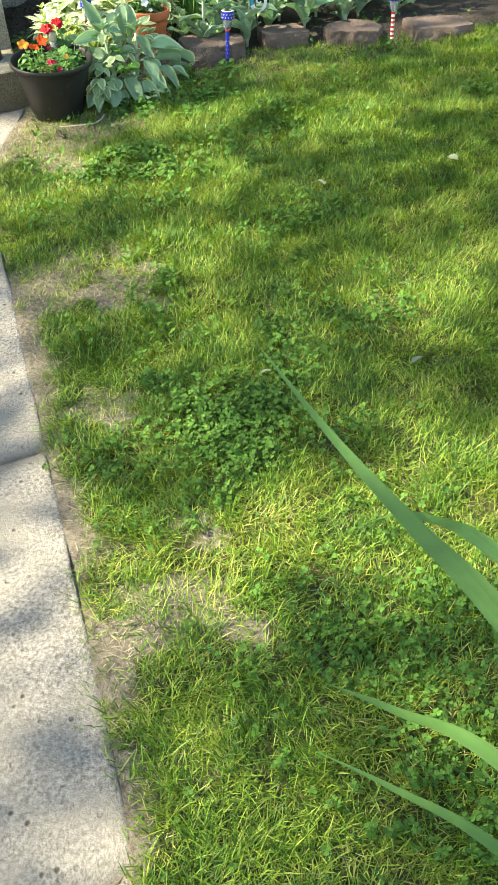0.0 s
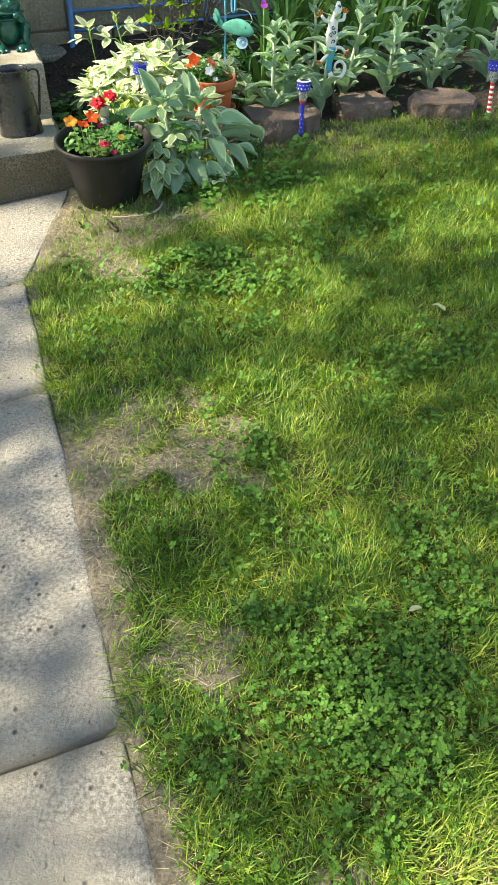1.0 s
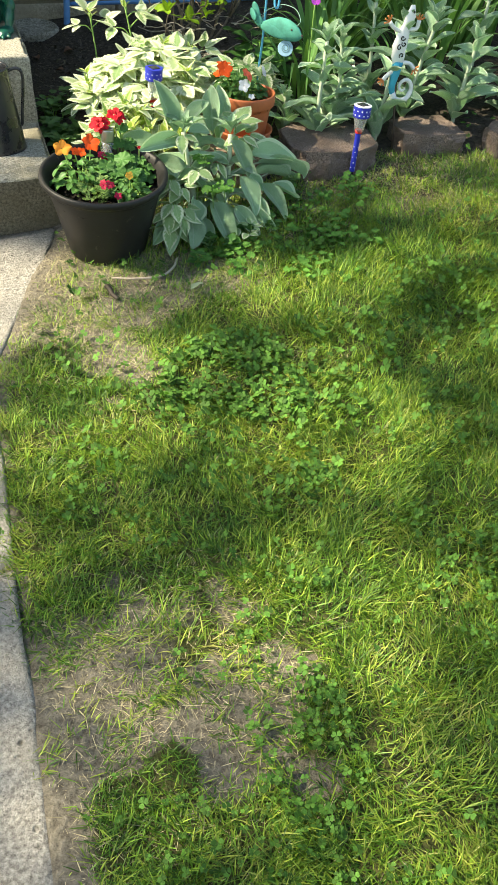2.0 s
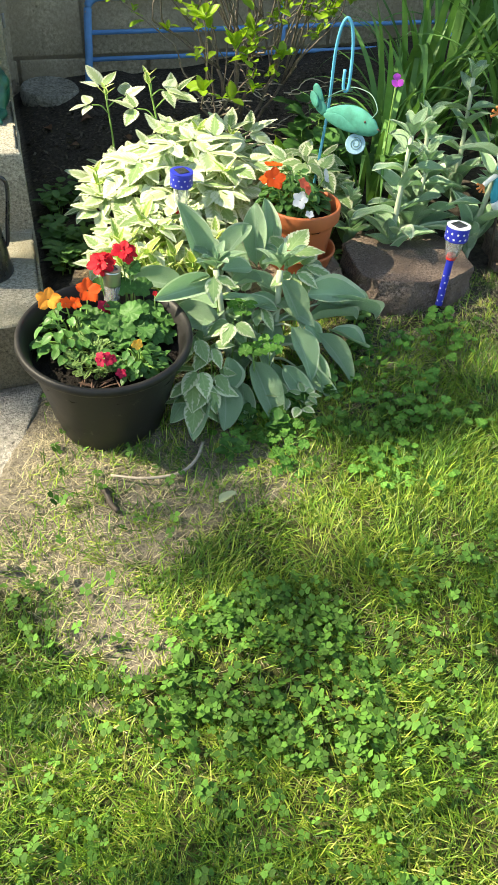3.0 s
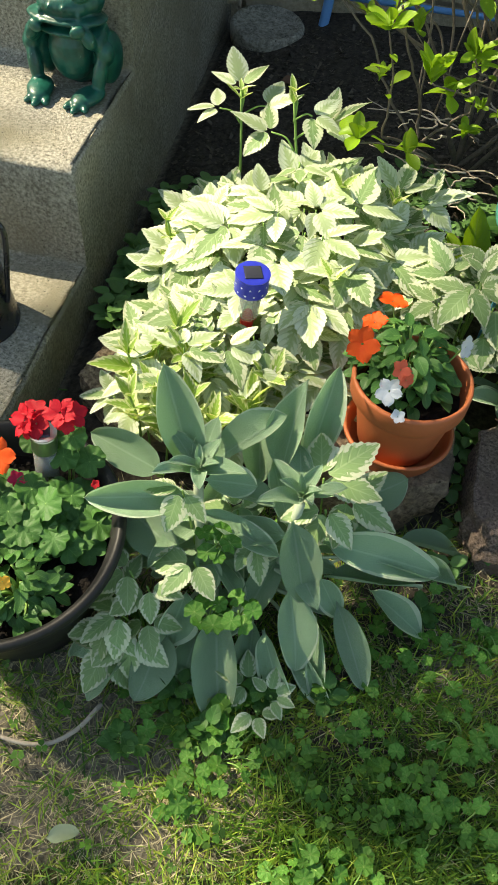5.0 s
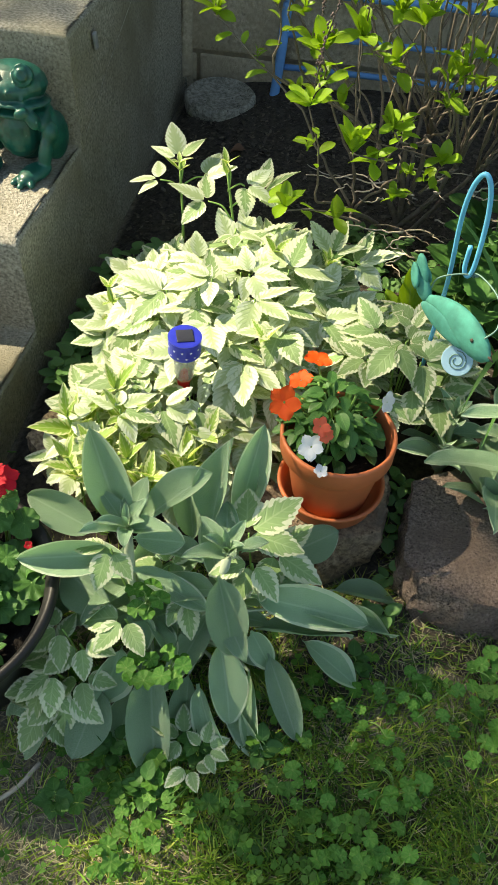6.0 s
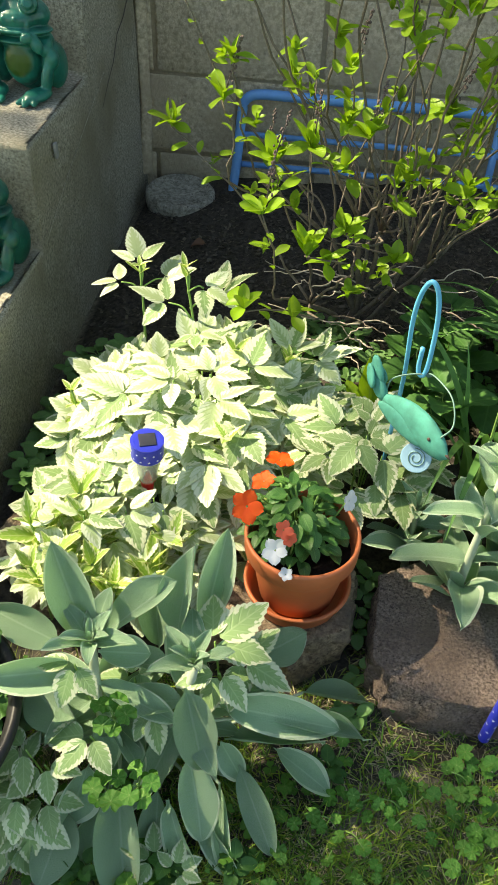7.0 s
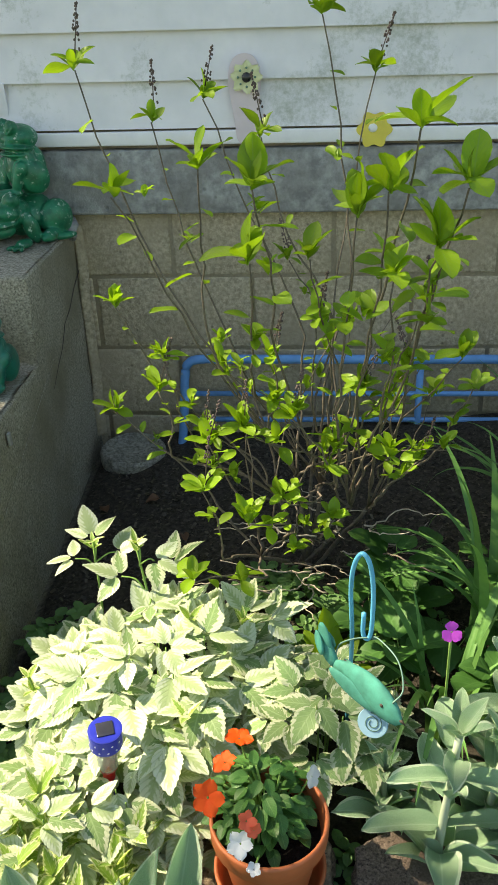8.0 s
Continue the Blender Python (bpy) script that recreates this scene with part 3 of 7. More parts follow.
# ---- ground, one sheet ----
def ground_sheet():
    xs = np.unique(np.concatenate([np.linspace(-60, -3, 20), np.linspace(-3, 0.6, 30), np.linspace(0.6, 2.7, 120), np.linspace(2.7, 4.5, 24), np.linspace(4.5, 60, 20)]))
    ys = np.unique(np.concatenate([np.linspace(-60, -1, 20), np.linspace(-1, 1.2, 16), np.linspace(1.2, 6.0, 240), np.linspace(6.0, 60, 20)]))
    X, Y = np.meshgrid(xs, ys, indexing="ij")
    Z = ground_z(X, Y)
    nx, ny = X.shape
    verts = np.stack([X.ravel(), Y.ravel(), Z.ravel()], 1)
    i, j = np.meshgrid(np.arange(nx - 1), np.arange(ny - 1), indexing="ij")
    a = (i * ny + j).ravel()
    quads = np.stack([a, a + ny, a + ny + 1, a + 1], 1)
    # soil, thatch and turf
    m, n, l, b = material("garden_ground", 0.95, 0.0, 0.15)
    co = world_coords(n)
    fine = noise_node(n, l, co, 90, 6, 0.7)
    broad = noise_node(n, l, co, 5, 4, 0.6)
    soil = ramp(n, l, fine, [(0.3, (0.065, 0.056, 0.043)), (0.7, (0.28, 0.25, 0.20))])
    thatch = ramp(n, l, fine, [(0.3, (0.026, 0.034, 0.011)), (0.7, (0.10, 0.105, 0.040))])
    sward = ramp(n, l, fine, [(0.3, (0.035, 0.065, 0.012)), (0.7, (0.11, 0.17, 0.035))])
    xyz = n.new("ShaderNodeSeparateXYZ")
    l.new(co, xyz.inputs[0])
    far = calc(n, l, "MAXIMUM", calc(n, l, "MULTIPLY", calc(n, l, "LESS_THAN", xyz.outputs[0], -0.4), 1.0), calc(n, l, "GREATER_THAN", calc(n, l, "MULTIPLY_ADD", xyz.outputs[1], -0.64, xyz.outputs[0]), 0.47))
    turf = mix(n, l, far, thatch, sward)
    dark = ramp(n, l, fine, [(0.3, (0.021, 0.0175, 0.014)), (0.72, (0.115, 0.098, 0.080))])
    sep = n.new("ShaderNodeSeparateXYZ")
    l.new(n.new("ShaderNodeTexCoord").outputs["UV"], sep.inputs[0])
    wob = calc(n, l, "MULTIPLY_ADD", broad, 0.8, -0.4)
    bare = ramp(n, l, calc(n, l, "ADD", sep.outputs[0], wob), [(0.35, (0, 0, 0)), (0.6, (1, 1, 1))])
    bedm = ramp(n, l, sep.outputs[1], [(0.3, (0, 0, 0)), (0.6, (1, 1, 1))])
    col = mix(n, l, bedm, mix(n, l, bare, turf, soil), dark)
    l.new(col, b.inputs["Base Color"])
    bump(n, l, b, fine, 0.9, 0.012)
    bare_v = np.clip(1 - grass_cover(verts[:, 0], verts[:, 1]), 0, 1) * step01(-0.6, -0.45, verts[:, 0])
    bed_v = step01(-0.02, 0.05, verts[:, 1] - bed_front(verts[:, 0]) + 0.30 * step01(1.22, 1.36, verts[:, 0]) * (0.6 + 0.6 * vnoise(verts[:, 0], verts[:, 1], 12, 61))) * step01(0.98, 1.04, verts[:, 0])
    me = soup("ground", verts, quads, m, np.stack([bare_v, bed_v], 1))
    me.shade_smooth()
    return whole("ground", me, "sloping garden ground, turf with bare soil patches and a dark bed", "ground", kind="structure")


def grass_cover(x, y):
    """Share of turf, 0 bare to 1 thick."""
    x, y = np.asarray(x, float), np.asarray(y, float)
    e = x - path_edge(y)
    wob = 0.16 * (vnoise(x, y, 4.5, 11) - 0.5) + 0.10 * (vnoise(x, y, 13, 12) - 0.5)
    c = step01(-0.02, 0.10, e + 0.75 * wob)
    worn = step01(3.84, 4.02, y + 1.3 * wob) * step01(1.52, 1.32, x + wob)          # trodden soil by the pots
    c = c * (1 - 0.74 * worn)
    strip = step01(3.98, 4.30, y + 0.5 * wob) * step01(1.3, 1.6, x)           # thin shaded turf along the edging
    c = c * (1 - 0.66 * strip)
    for cx, cy, r in ((0.85, 2.49, 0.09), (0.84, 1.96, 0.11), (0.80, 2.98, 0.07), (0.80, 3.36, 0.08), (1.00, 3.90, 0.13), (0.90, 3.18, 0.15), (1.06, 3.02, 0.10)):
        c = c * (1 - 0.70 * step01(r, r * 0.3, np.hypot(x - cx, (y - cy) * 0.8) + 1.3 * wob + 0.10 * (vnoise(x, y, 30, 14) - 0.5)))
    return np.clip(c, 0, 1) * step01(0.02, -0.03, y - bed_front(x))


def dryness(x, y):
    """Share of straw among the turf."""
    x, y = np.asarray(x, float), np.asarray(y, float)
    d = 0.22 + 0.45 * step01(0.5, 0.78, vnoise(x, y, 2.6, 21)) + 0.25 * step01(0.55, 0.85, vnoise(x, y, 11, 22))
    e = x - path_edge(y)
    d = d + 0.6 * step01(0.30, 0.04, e)
    for cx, cy, r in ((0.95, 3.18, 0.24), (1.15, 3.08, 0.2), (0.98, 3.74, 0.22), (1.10, 1.90, 0.22), (1.35, 2.05, 0.25), (1.70, 2.62, 0.25), (1.15, 4.0, 0.30), (1.85, 3.15, 0.15)):
        d = d + 0.75 * step01(r, r * 0.2, np.hypot(x - cx, y - cy))
    return np.clip(d, 0, 1)


def clover_cover(x, y):
    x, y = np.asarray(x, float), np.asarray(y, float)
    c = step01(0.58, 0.74, 0.6 * vnoise(x, y, 2.6, 31) + 0.4 * vnoise(x, y, 8.5, 32)) * 0.08 + 0.006
    for cx, cy, r, w in ((1.06, 2.34, 0.32, 0.85), (1.21, 3.66, 0.20, 0.42), (1.11, 2.92, 0.15, 0.4), (1.28, 3.33, 0.13, 0.4), (0.80, 2.62, 0.09, 0.5), (1.50, 2.55, 0.25, 0.5), (1.25, 1.65, 0.3, 0.4), (1.60, 3.10, 0.25, 0.25)):
        c = np.maximum(c, w * step01(r, r * 0.35, np.hypot(x - cx, y - cy) + 0.25 * (vnoise(x, y, 9, 33) - 0.4)))
    return np.clip(c, 0, 1)


def lawn_reach(y):
    """How far to the right the close-cropped lawn is grown blade by blade."""
    return np.clip(1.27 + 0.64 * (y - 1.35), 1.3, 2.95)


def scatter(count, keep):
    """Random places on the near lawn, thicker here and thinner there."""
    x = 0.66 + 2.3 * rng.random(count)
    y = 1.30 + 3.30 * rng.random(count)
    k = (x < lawn_reach(y)) & (rng.random(count) < keep(x, y) * (0.45 + 0.9 * step01(0.25, 0.75, vnoise(x, y, 26, 77))))
    return x[k], y[k]


def scatter_far(count):
    """Places on the rest of the turf, round about."""
    x, y = -4.0 + 9.5 * rng.random(count), -2.5 + 8.3 * rng.random(count)
    k = ((x > lawn_reach(y)) | (y < 1.30) | (x < -0.42)) & ((x > path_edge(y) + 0.02) | (x < -0.42)) & (y < np.where(x > 0.9, bed_front(np.clip(x, 0, 3.2)) - 0.02, 5.85))
    return x[k], y[k]


def blades(name, x, y, length, width, lean, mat, label, category, curl=0.5, comb=1.5):
    """Bent tapered blades as one mesh, combed in patches as mowing leaves them."""
    n = len(x)
    az = 9.0 * vnoise(x, y, 7.0, 81) + rng.normal(0, comb, n)
    side = az + np.pi / 2 + rng.normal(0, 0.5, n)
    z0 = ground_z(x, y) - 0.003
    verts = np.zeros((n, 6, 3))
    uv = np.zeros((n, 6, 2))
    for k, (v, w) in enumerate(((0.0, 0.8), (0.55, 1.0), (1.0, 0.08))):
        out = length * (np.sin(lean) * v + curl * v * v * np.sin(lean + 0.6) * 0.5)
        up = length * (np.cos(lean) * v - curl * v * v * 0.35)
        cx, cy = x + np.cos(az) * out, y + np.sin(az) * out
        for s, sg in enumerate((-1, 1)):
            verts[:, 2 * k + s, 0] = cx + sg * np.cos(side) * width * w * 0.5
            verts[:, 2 * k + s, 1] = cy + sg * np.sin(side) * width * w * 0.5
            verts[:, 2 * k + s, 2] = z0 + np.maximum(up, 0.002 + 0.001 * k)
            uv[:, 2 * k + s] = (s, v)
    o = np.arange(n)[:, None] * 6
    quads = np.concatenate([o + np.array([0, 1, 3, 2]), o + np.array([2, 3, 5, 4])])
    me = soup(name, verts.reshape(-1, 3), quads, mat, uv.reshape(-1, 2))
    return whole(name, me, label, category, kind="stuff")


def clover_stuff(name, x, y, size, height, mat, label):
    """Three-part leaves on short stalks as one mesh."""
    n = len(x)
    z0 = ground_z(x, y)
    az = rng.random(n) * 2 * np.pi
    tx, ty = rng.normal(0, 0.45, n), rng.normal(0, 0.45, n)
    outline = ((0.0, 0.0, 0), (0.55, 0.48, 1), (0.0, 0.62, 0.5), (-0.55, 0.48, -1), (0.42, 0.98, 1), (-0.42, 0.98, -1), (0.0, 0.92, 0.5))
    V, U, Q = [], [], []
    for leaf in range(3):
        a = az + leaf * 2.094
        for ox, oy, _ in outline:
            lx = (ox * np.cos(a) - oy * np.sin(a)) * size
            ly = (ox * np.sin(a) + oy * np.cos(a)) * size
            lift = (0.10 * abs(ox) + 0.05 * oy) * size
            V.append(np.stack([x + lx, y + ly, z0 + height + lift + tx * lx + ty * ly], 1))
            U.append(np.tile([0.5 + ox * 0.8, oy], (n, 1)))
        o = leaf * 7
        Q += [(o, o + 1, o + 2, o + 3), (o + 1, o + 4, o + 6, o + 2), (o + 2, o + 6, o + 5, o + 3)]
    V, U = np.stack(V, 1), np.stack(U, 1)
    b = np.arange(n)[:, None] * 21
    quads = np.concatenate([b + np.array(q) for q in Q])
    me = soup(name, V.reshape(-1, 3), quads, mat, U.reshape(-1, 2))
    return whole(name, me, label, "clover", kind="stuff")

# ---- setting: ground, path, steps, house ----
ground_sheet()


def concrete_path():
    """Three cast slabs with open joints, running to the steps."""
    root = tagged(thing("path", (0, 0, 0)), "pale weathered concrete garden path with dark joints", "path", kind="structure")
    for k, (y0, y1) in enumerate(((-0.6, 0.70), (0.71, 1.56), (1.57, 2.432), (2.450, 3.333), (3.351, 3.86), (3.874, 4.415))):
        bm = bmesh.new()
        cols, rows = 26, max(6, int((y1 - y0) / 0.035))
        grid = []
        for j in range(rows + 1):
            y = y0 + (y1 - y0) * j / rows
            xr = float(path_edge(y))
            row = []
            for i in range(cols + 1):
                f = i / cols
                f = 1 - (1 - f) ** 1.8
                x = -0.35 + (xr + 0.35) * f
                if i == cols:
                    x += 0.012 * noise.noise(Vector((3.1, y * 6, k))) + 0.006 * noise.noise(Vector((1.1, y * 25, k)))
                edge = min(i, cols - i, j, rows - j)
                z = float(plane_z(np.array(x), np.array(y))) + 0.006 - (0.005 if edge == 0 else 0)
                row.append(bm.verts.new((x, y, z + 0.002 * noise.noise(Vector((x * 9, y * 9, 2))))))
            grid.append(row)
        for j in range(rows):
            for i in range(cols):
                bm.faces.new((grid[j][i], grid[j][i + 1], grid[j + 1][i + 1], grid[j + 1][i]))
        rim = [e for e in bm.edges if e.is_boundary]
        ext = bmesh.ops.extrude_edge_only(bm, edges=rim)
        for v in ext["geom"]:
            if isinstance(v, bmesh.types.BMVert):
                v.co.z -= 0.09
        me = bpy.data.meshes.new("slab")
        bm.to_mesh(me)
        bm.free()
        me.materials.append(M_CONCRETE_PATH)
        me.shade_smooth()
        part("slab", me, root)
    return root


concrete_path()


def concrete_steps():
    """Four cast steps against the house, worn at the noses."""
    side, left = 1.0, -0.55
    prof = [(4.42, -0.10), (4.42, 0.157), (4.808, 0.150), (4.808, 0.331), (5.124, 0.331), (5.124, 0.526), (5.497, 0.526), (5.497, 0.727), (5.925, 0.733), (5.925, -0.10)]
    bm = bmesh.new()
    rows = []
    cols = 44
    fine = []
    for i in range(len(prof) - 1):
        (y0, z0), (y1, z1) = prof[i], prof[i + 1]
        n = max(2, int(math.hypot(y1 - y0, z1 - z0) / 0.028))
        fine += [(y0 + (y1 - y0) * k / n, z0 + (z1 - z0) * k / n, i, k / n) for k in range(n)]
    fine.append((*prof[-1], len(prof) - 2, 1.0))
    for y, z, seg, f in fine:
        row = []
        for i in range(cols + 1):
            g = 1 - (1 - i / cols) ** 1.5
            row.append(bm.verts.new((left + (side - 0.006 * z * 2 - left) * g, y, z)))
        rows.append(row)
    for j in range(len(rows) - 1):
        for i in range(cols):
            bm.faces.new((rows[j][i], rows[j][i + 1], rows[j + 1][i + 1], rows[j + 1][i]))
    # the right-hand cheek, filled in columns down to the soil
    for s in (cols, 0):
        cols_y = [r[s] for r in rows[:-1]]
        low = [bm.verts.new((v.co.x, v.co.y, -0.12)) for v in cols_y]
        for a in range(len(cols_y) - 1):
            if abs(cols_y[a].co.y - cols_y[a + 1].co.y) > 1e-5:
                q = (cols_y[a], low[a], low[a + 1], cols_y[a + 1])
                bm.faces.new(q if s == cols else tuple(reversed(q)))
    bmesh.ops.remove_doubles(bm, verts=bm.verts, dist=0.0005)
    long_ = [e for e in bm.edges if e.calc_length() > 0.09 and abs(e.verts[0].co.x - e.verts[1].co.x) < 0.01]
    bmesh.ops.subdivide_edges(bm, edges=long_, cuts=10)
    bmesh.ops.triangulate(bm, faces=[f for f in bm.faces if len(f.verts) > 4])
    sharp = [e for e in bm.edges if len(e.link_faces) == 2 and e.calc_face_angle(0) > 0.7]
    bmesh.ops.bevel(bm, geom=sharp, offset=0.007, segments=2, affect="EDGES", profile=0.5)
    for v in bm.verts:
        p = v.co
        v.co = p + noise.noise_vector(p * 7) * 0.004 + noise.noise_vector(p * 31) * 0.0022
    bmesh.ops.recalc_face_normals(bm, faces=bm.faces)
    me = bpy.data.meshes.new("steps")
    bm.to_mesh(me)
    bm.free()
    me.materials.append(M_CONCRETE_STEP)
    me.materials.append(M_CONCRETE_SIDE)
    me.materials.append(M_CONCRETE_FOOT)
    # Treads stay pale; upright faces take stained concrete with shade in its colour.
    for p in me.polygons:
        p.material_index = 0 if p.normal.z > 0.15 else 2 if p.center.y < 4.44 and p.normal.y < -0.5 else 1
    me.shade_smooth()
    root = whole("steps", me, "rough grey concrete steps with worn noses against the house", "steps", kind="structure")
    # hairline crack and a scratch on the cheek, a broken corner at the wall
    crack = [(0.9995, 5.56, 0.44), (0.9985, 5.62, 0.475), (0.9985, 5.67, 0.50), (0.9975, 5.72, 0.545), (0.9975, 5.78, 0.565), (0.997, 5.84, 0.60), (0.996, 5.91, 0.625)]
    part("crack", mesh_of("crack", *tube(crack, [0.0006, 0.0009, 0.0010, 0.0011, 0.0012, 0.0014, 0.0016], 5), M_RUBBLE), root)
    part("scratch", mesh_of("scratch", *tube([(0.997, 5.135, 0.335), (0.9965, 5.30, 0.40), (0.996, 5.60, 0.50)], 0.0006, 5), M_DISC), root)
    part("chip", box_mesh("chip", (0.05, 0.07, 0.05), M_PARGE, 0.012, 0.008, 1, 3), root, "broken mortar lump", pose(0.985, 5.885, 0.745, 8, 10, 20))
    part("mortar_patch", box_mesh("mortar_patch", (0.030, 0.030, 0.60), M_BLOCK, 0.008, 0.012, 6, 11), root, "lumpy mortar in the corner", pose(1.002, 5.922, 0.44, 0, 0, 20))
    part("plug", box_mesh("plug", (0.006, 0.012, 0.03), M_PARGE, 0.002, 0.001, 0, 5), root, "", pose(1.001, 5.24, 0.475, 8, 0, 0))
    return root


concrete_steps()

WALL_Y = 5.93


def house():
    """Block foundation, parged band, white lap siding."""
    wall = tagged(thing("wall_house", (0, 0, 0)), "house wall: grey block foundation under white lap siding", "wall", kind="structure")
    core = box_mesh("core", (9.0, 0.22, 2.8), M_MORTAR, 0)
    part("mortar_core", core, wall, "", Matrix.Translation((1.5, WALL_Y + 0.116, 1.15)))
    shapes = [box_mesh("block", (0.413, 0.05, 0.1945), M_BLOCK, 0.006, 0.0025, 1, k) for k in range(4)]
    half = box_mesh("block_half", (0.19, 0.05, 0.188), M_BLOCK, 0.006, 0.0025, 1, 9)
    r = random.Random(3)
    for course, z0 in enumerate((-0.005, 0.198, 0.399, 0.602)):
        shift = 1.875 if course % 2 == 0 else 1.666
        for k in range(-10, 8):
            x = shift + 0.4225 * k + 0.211
            if -2.6 < x < 5.6:
                height = 0.9 if course == 3 else 1.0
                part("block", shapes[r.randrange(4)], wall, "", pose(x, WALL_Y + 0.025 + r.uniform(0, 0.003), z0 + 0.1 * height, r.uniform(-0.6, 0.6), r.uniform(-0.3, 0.3), 0) @ Matrix.Diagonal((1, 1, height, 1)))
    band = box_mesh("band", (9.0, 0.05, 0.155), M_PARGE, 0.006, 0.004, 3, 4)
    part("parged_band", band, wall, "smooth grey parged band", Matrix.Translation((1.5, WALL_Y - 0.003, 0.848)))
    strip = box_mesh("strip", (9.0, 0.02, 0.032), M_TRIM, 0.003)
    part("starter_strip", strip, wall, "white metal starter strip", Matrix.Translation((1.5, WALL_Y - 0.024, 0.951)))
    # each siding board hangs out over the one below
    board = mesh_of("board", [(-4.5, -0.004, 0), (4.5, -0.004, 0), (4.5, 0.0, 0.006), (4.5, -0.002, -0.0), (-4.5, 0.012, 0.106), (4.5, 0.012, 0.106), (-4.5, 0.012, 0.0), (4.5, 0.012, 0.0)], [(0, 1, 5, 4), (0, 6, 7, 1), (0, 4, 6), (1, 7, 5)], M_SIDING)
    for k in range(17):
        part("siding_board", board, wall, "", Matrix.Translation((1.5 + (0 if k else 0.003), WALL_Y - 0.022, 0.972 + 0.1055 * k)))
    # one butt joint, as a thin cover strip
    part("joint_cover", box_mesh("joint", (0.03, 0.003, 0.1), M_SIDING, 0.001), wall, "", pose(0.858, WALL_Y - 0.022, 1.03, 6, 0, 0))
    return wall


house()


def close_house():
    """The rest of the house, which closes the place behind the wall."""
    rest = box_mesh("rest", (9.0, 4.0, 2.7), M_SIDING, 0)
    whole("house_body", rest, "plain white house body behind the sided wall", "house", kind="structure", m=Matrix.Translation((1.5, WALL_Y + 2.25, 1.2)))
    roof = mesh_of("roof", [(-3.1, 5.82, 2.55), (6.1, 5.82, 2.55), (6.1, 8.2, 3.7), (-3.1, 8.2, 3.7), (-3.1, 10.6, 2.5), (6.1, 10.6, 2.5), (-3.1, 5.82, 2.45), (6.1, 5.82, 2.45)], [(0, 1, 2, 3), (3, 2, 5, 4), (0, 6, 7, 1)], M_RUBBLE)
    whole("roof", roof, "grey shingled house roof", "roof", kind="structure")


close_house()

# ---- bed edging ----
def rough_stone(name, outline, z0, z1, mat, seed, label, group="edging stones"):
    """A broken flat-topped stone: an outline in plan raised to its top, rounded and pitted."""
    bm = bmesh.new()
    ring = outline + [outline[0]]
    pts = [Vector((a[0] + (b[0] - a[0]) * k / 5, a[1] + (b[1] - a[1]) * k / 5, 0)) for a, b in zip(ring, ring[1:]) for k in range(5)]
    cx, cy = sum(p.x for p in pts) / len(pts), sum(p.y for p in pts) / len(pts)
    rings = []
    h = z1 - z0
    for f, zf in ((1.0, 0.0), (1.02, 0.25), (1.015, 0.5), (1.01, 0.75), (1.0, 0.95), (0.985, 1.0), (0.88, 1.0), (0.62, 1.0), (0.3, 1.0)):
        rings.append([bm.verts.new((cx + (p.x - cx) * f, cy + (p.y - cy) * f, z0 + h * zf)) for p in pts])
    n = len(pts)
    for a, b in zip(rings, rings[1:]):
        for k in range(n):
            bm.faces.new((a[k], a[(k + 1) % n], b[(k + 1) % n], b[k]))
    bm.faces.new(rings[-1])
    bm.faces.new(list(reversed(rings[0])))
    side = [e for e in bm.edges]
    bmesh.ops.subdivide_edges(bm, edges=side, cuts=2, use_grid_fill=True)
    bmesh.ops.triangulate(bm, faces=[f for f in bm.faces if len(f.verts) > 4])
    for v in bm.verts:
        p = v.co.copy()
        top = max(0.0, min(1.0, (p.z - z0) / h))
        amp = 0.013 if top < 0.93 else 0.0025
        v.co += noise.noise_vector(p * 16 + Vector((seed, 0, 0))) * amp + noise.noise_vector(p * 60 + Vector((seed, 3, 0))) * amp * 0.55 + noise.noise_vector(p * 140 + Vector((seed, 5, 0))) * 0.0026
    bmesh.ops.recalc_face_normals(bm, faces=bm.faces)
    me = bpy.data.meshes.new(name)
    bm.to_mesh(me)
    bm.free()
    me.materials.append(mat)
    me.shade_smooth()
    me.set_sharp_from_angle(angle=0.55)
    return whole(name, me, label, "stone", group)


rough_stone("edging_stone", [(1.652, 4.60), (1.645, 4.46), (1.672, 4.425), (1.74, 4.405), (1.83, 4.405), (1.90, 4.44), (1.915, 4.55), (1.87, 4.64), (1.75, 4.66)], 0.03, 0.158, M_STONE, 1.0, "broad flat red-brown edging stone with broken face")
rough_stone("edging_stone", [(1.995, 4.47), (2.08, 4.445), (2.180, 4.44), (2.188, 4.52), (2.18, 4.60), (2.08, 4.61), (2.0, 4.59)], 0.04, 0.165, M_STONE, 2.0, "squared brown edging stone set in the lawn's edge")
rough_stone("edging_stone", [(2.250, 4.37), (2.33, 4.31), (2.42, 4.29), (2.465, 4.34), (2.475, 4.44), (2.41, 4.51), (2.30, 4.50), (2.255, 4.45)], 0.05, 0.175, M_STONE, 3.0, "rounded grey-brown edging stone with flat top")
rough_stone("edging_stone", [(2.56, 4.22), (2.70, 4.16), (2.80, 4.18), (2.82, 4.32), (2.72, 4.40), (2.58, 4.38)], 0.06, 0.185, M_STONE, 4.0, "dark brown edging stone under grey leaves")
rough_stone("edging_block", [(1.405, 4.49), (1.535, 4.458), (1.614, 4.50), (1.622, 4.60), (1.60, 4.67), (1.42, 4.66)], 0.02, 0.155, M_BRICK, 5.0, "crumbling tan block under the terracotta pot")
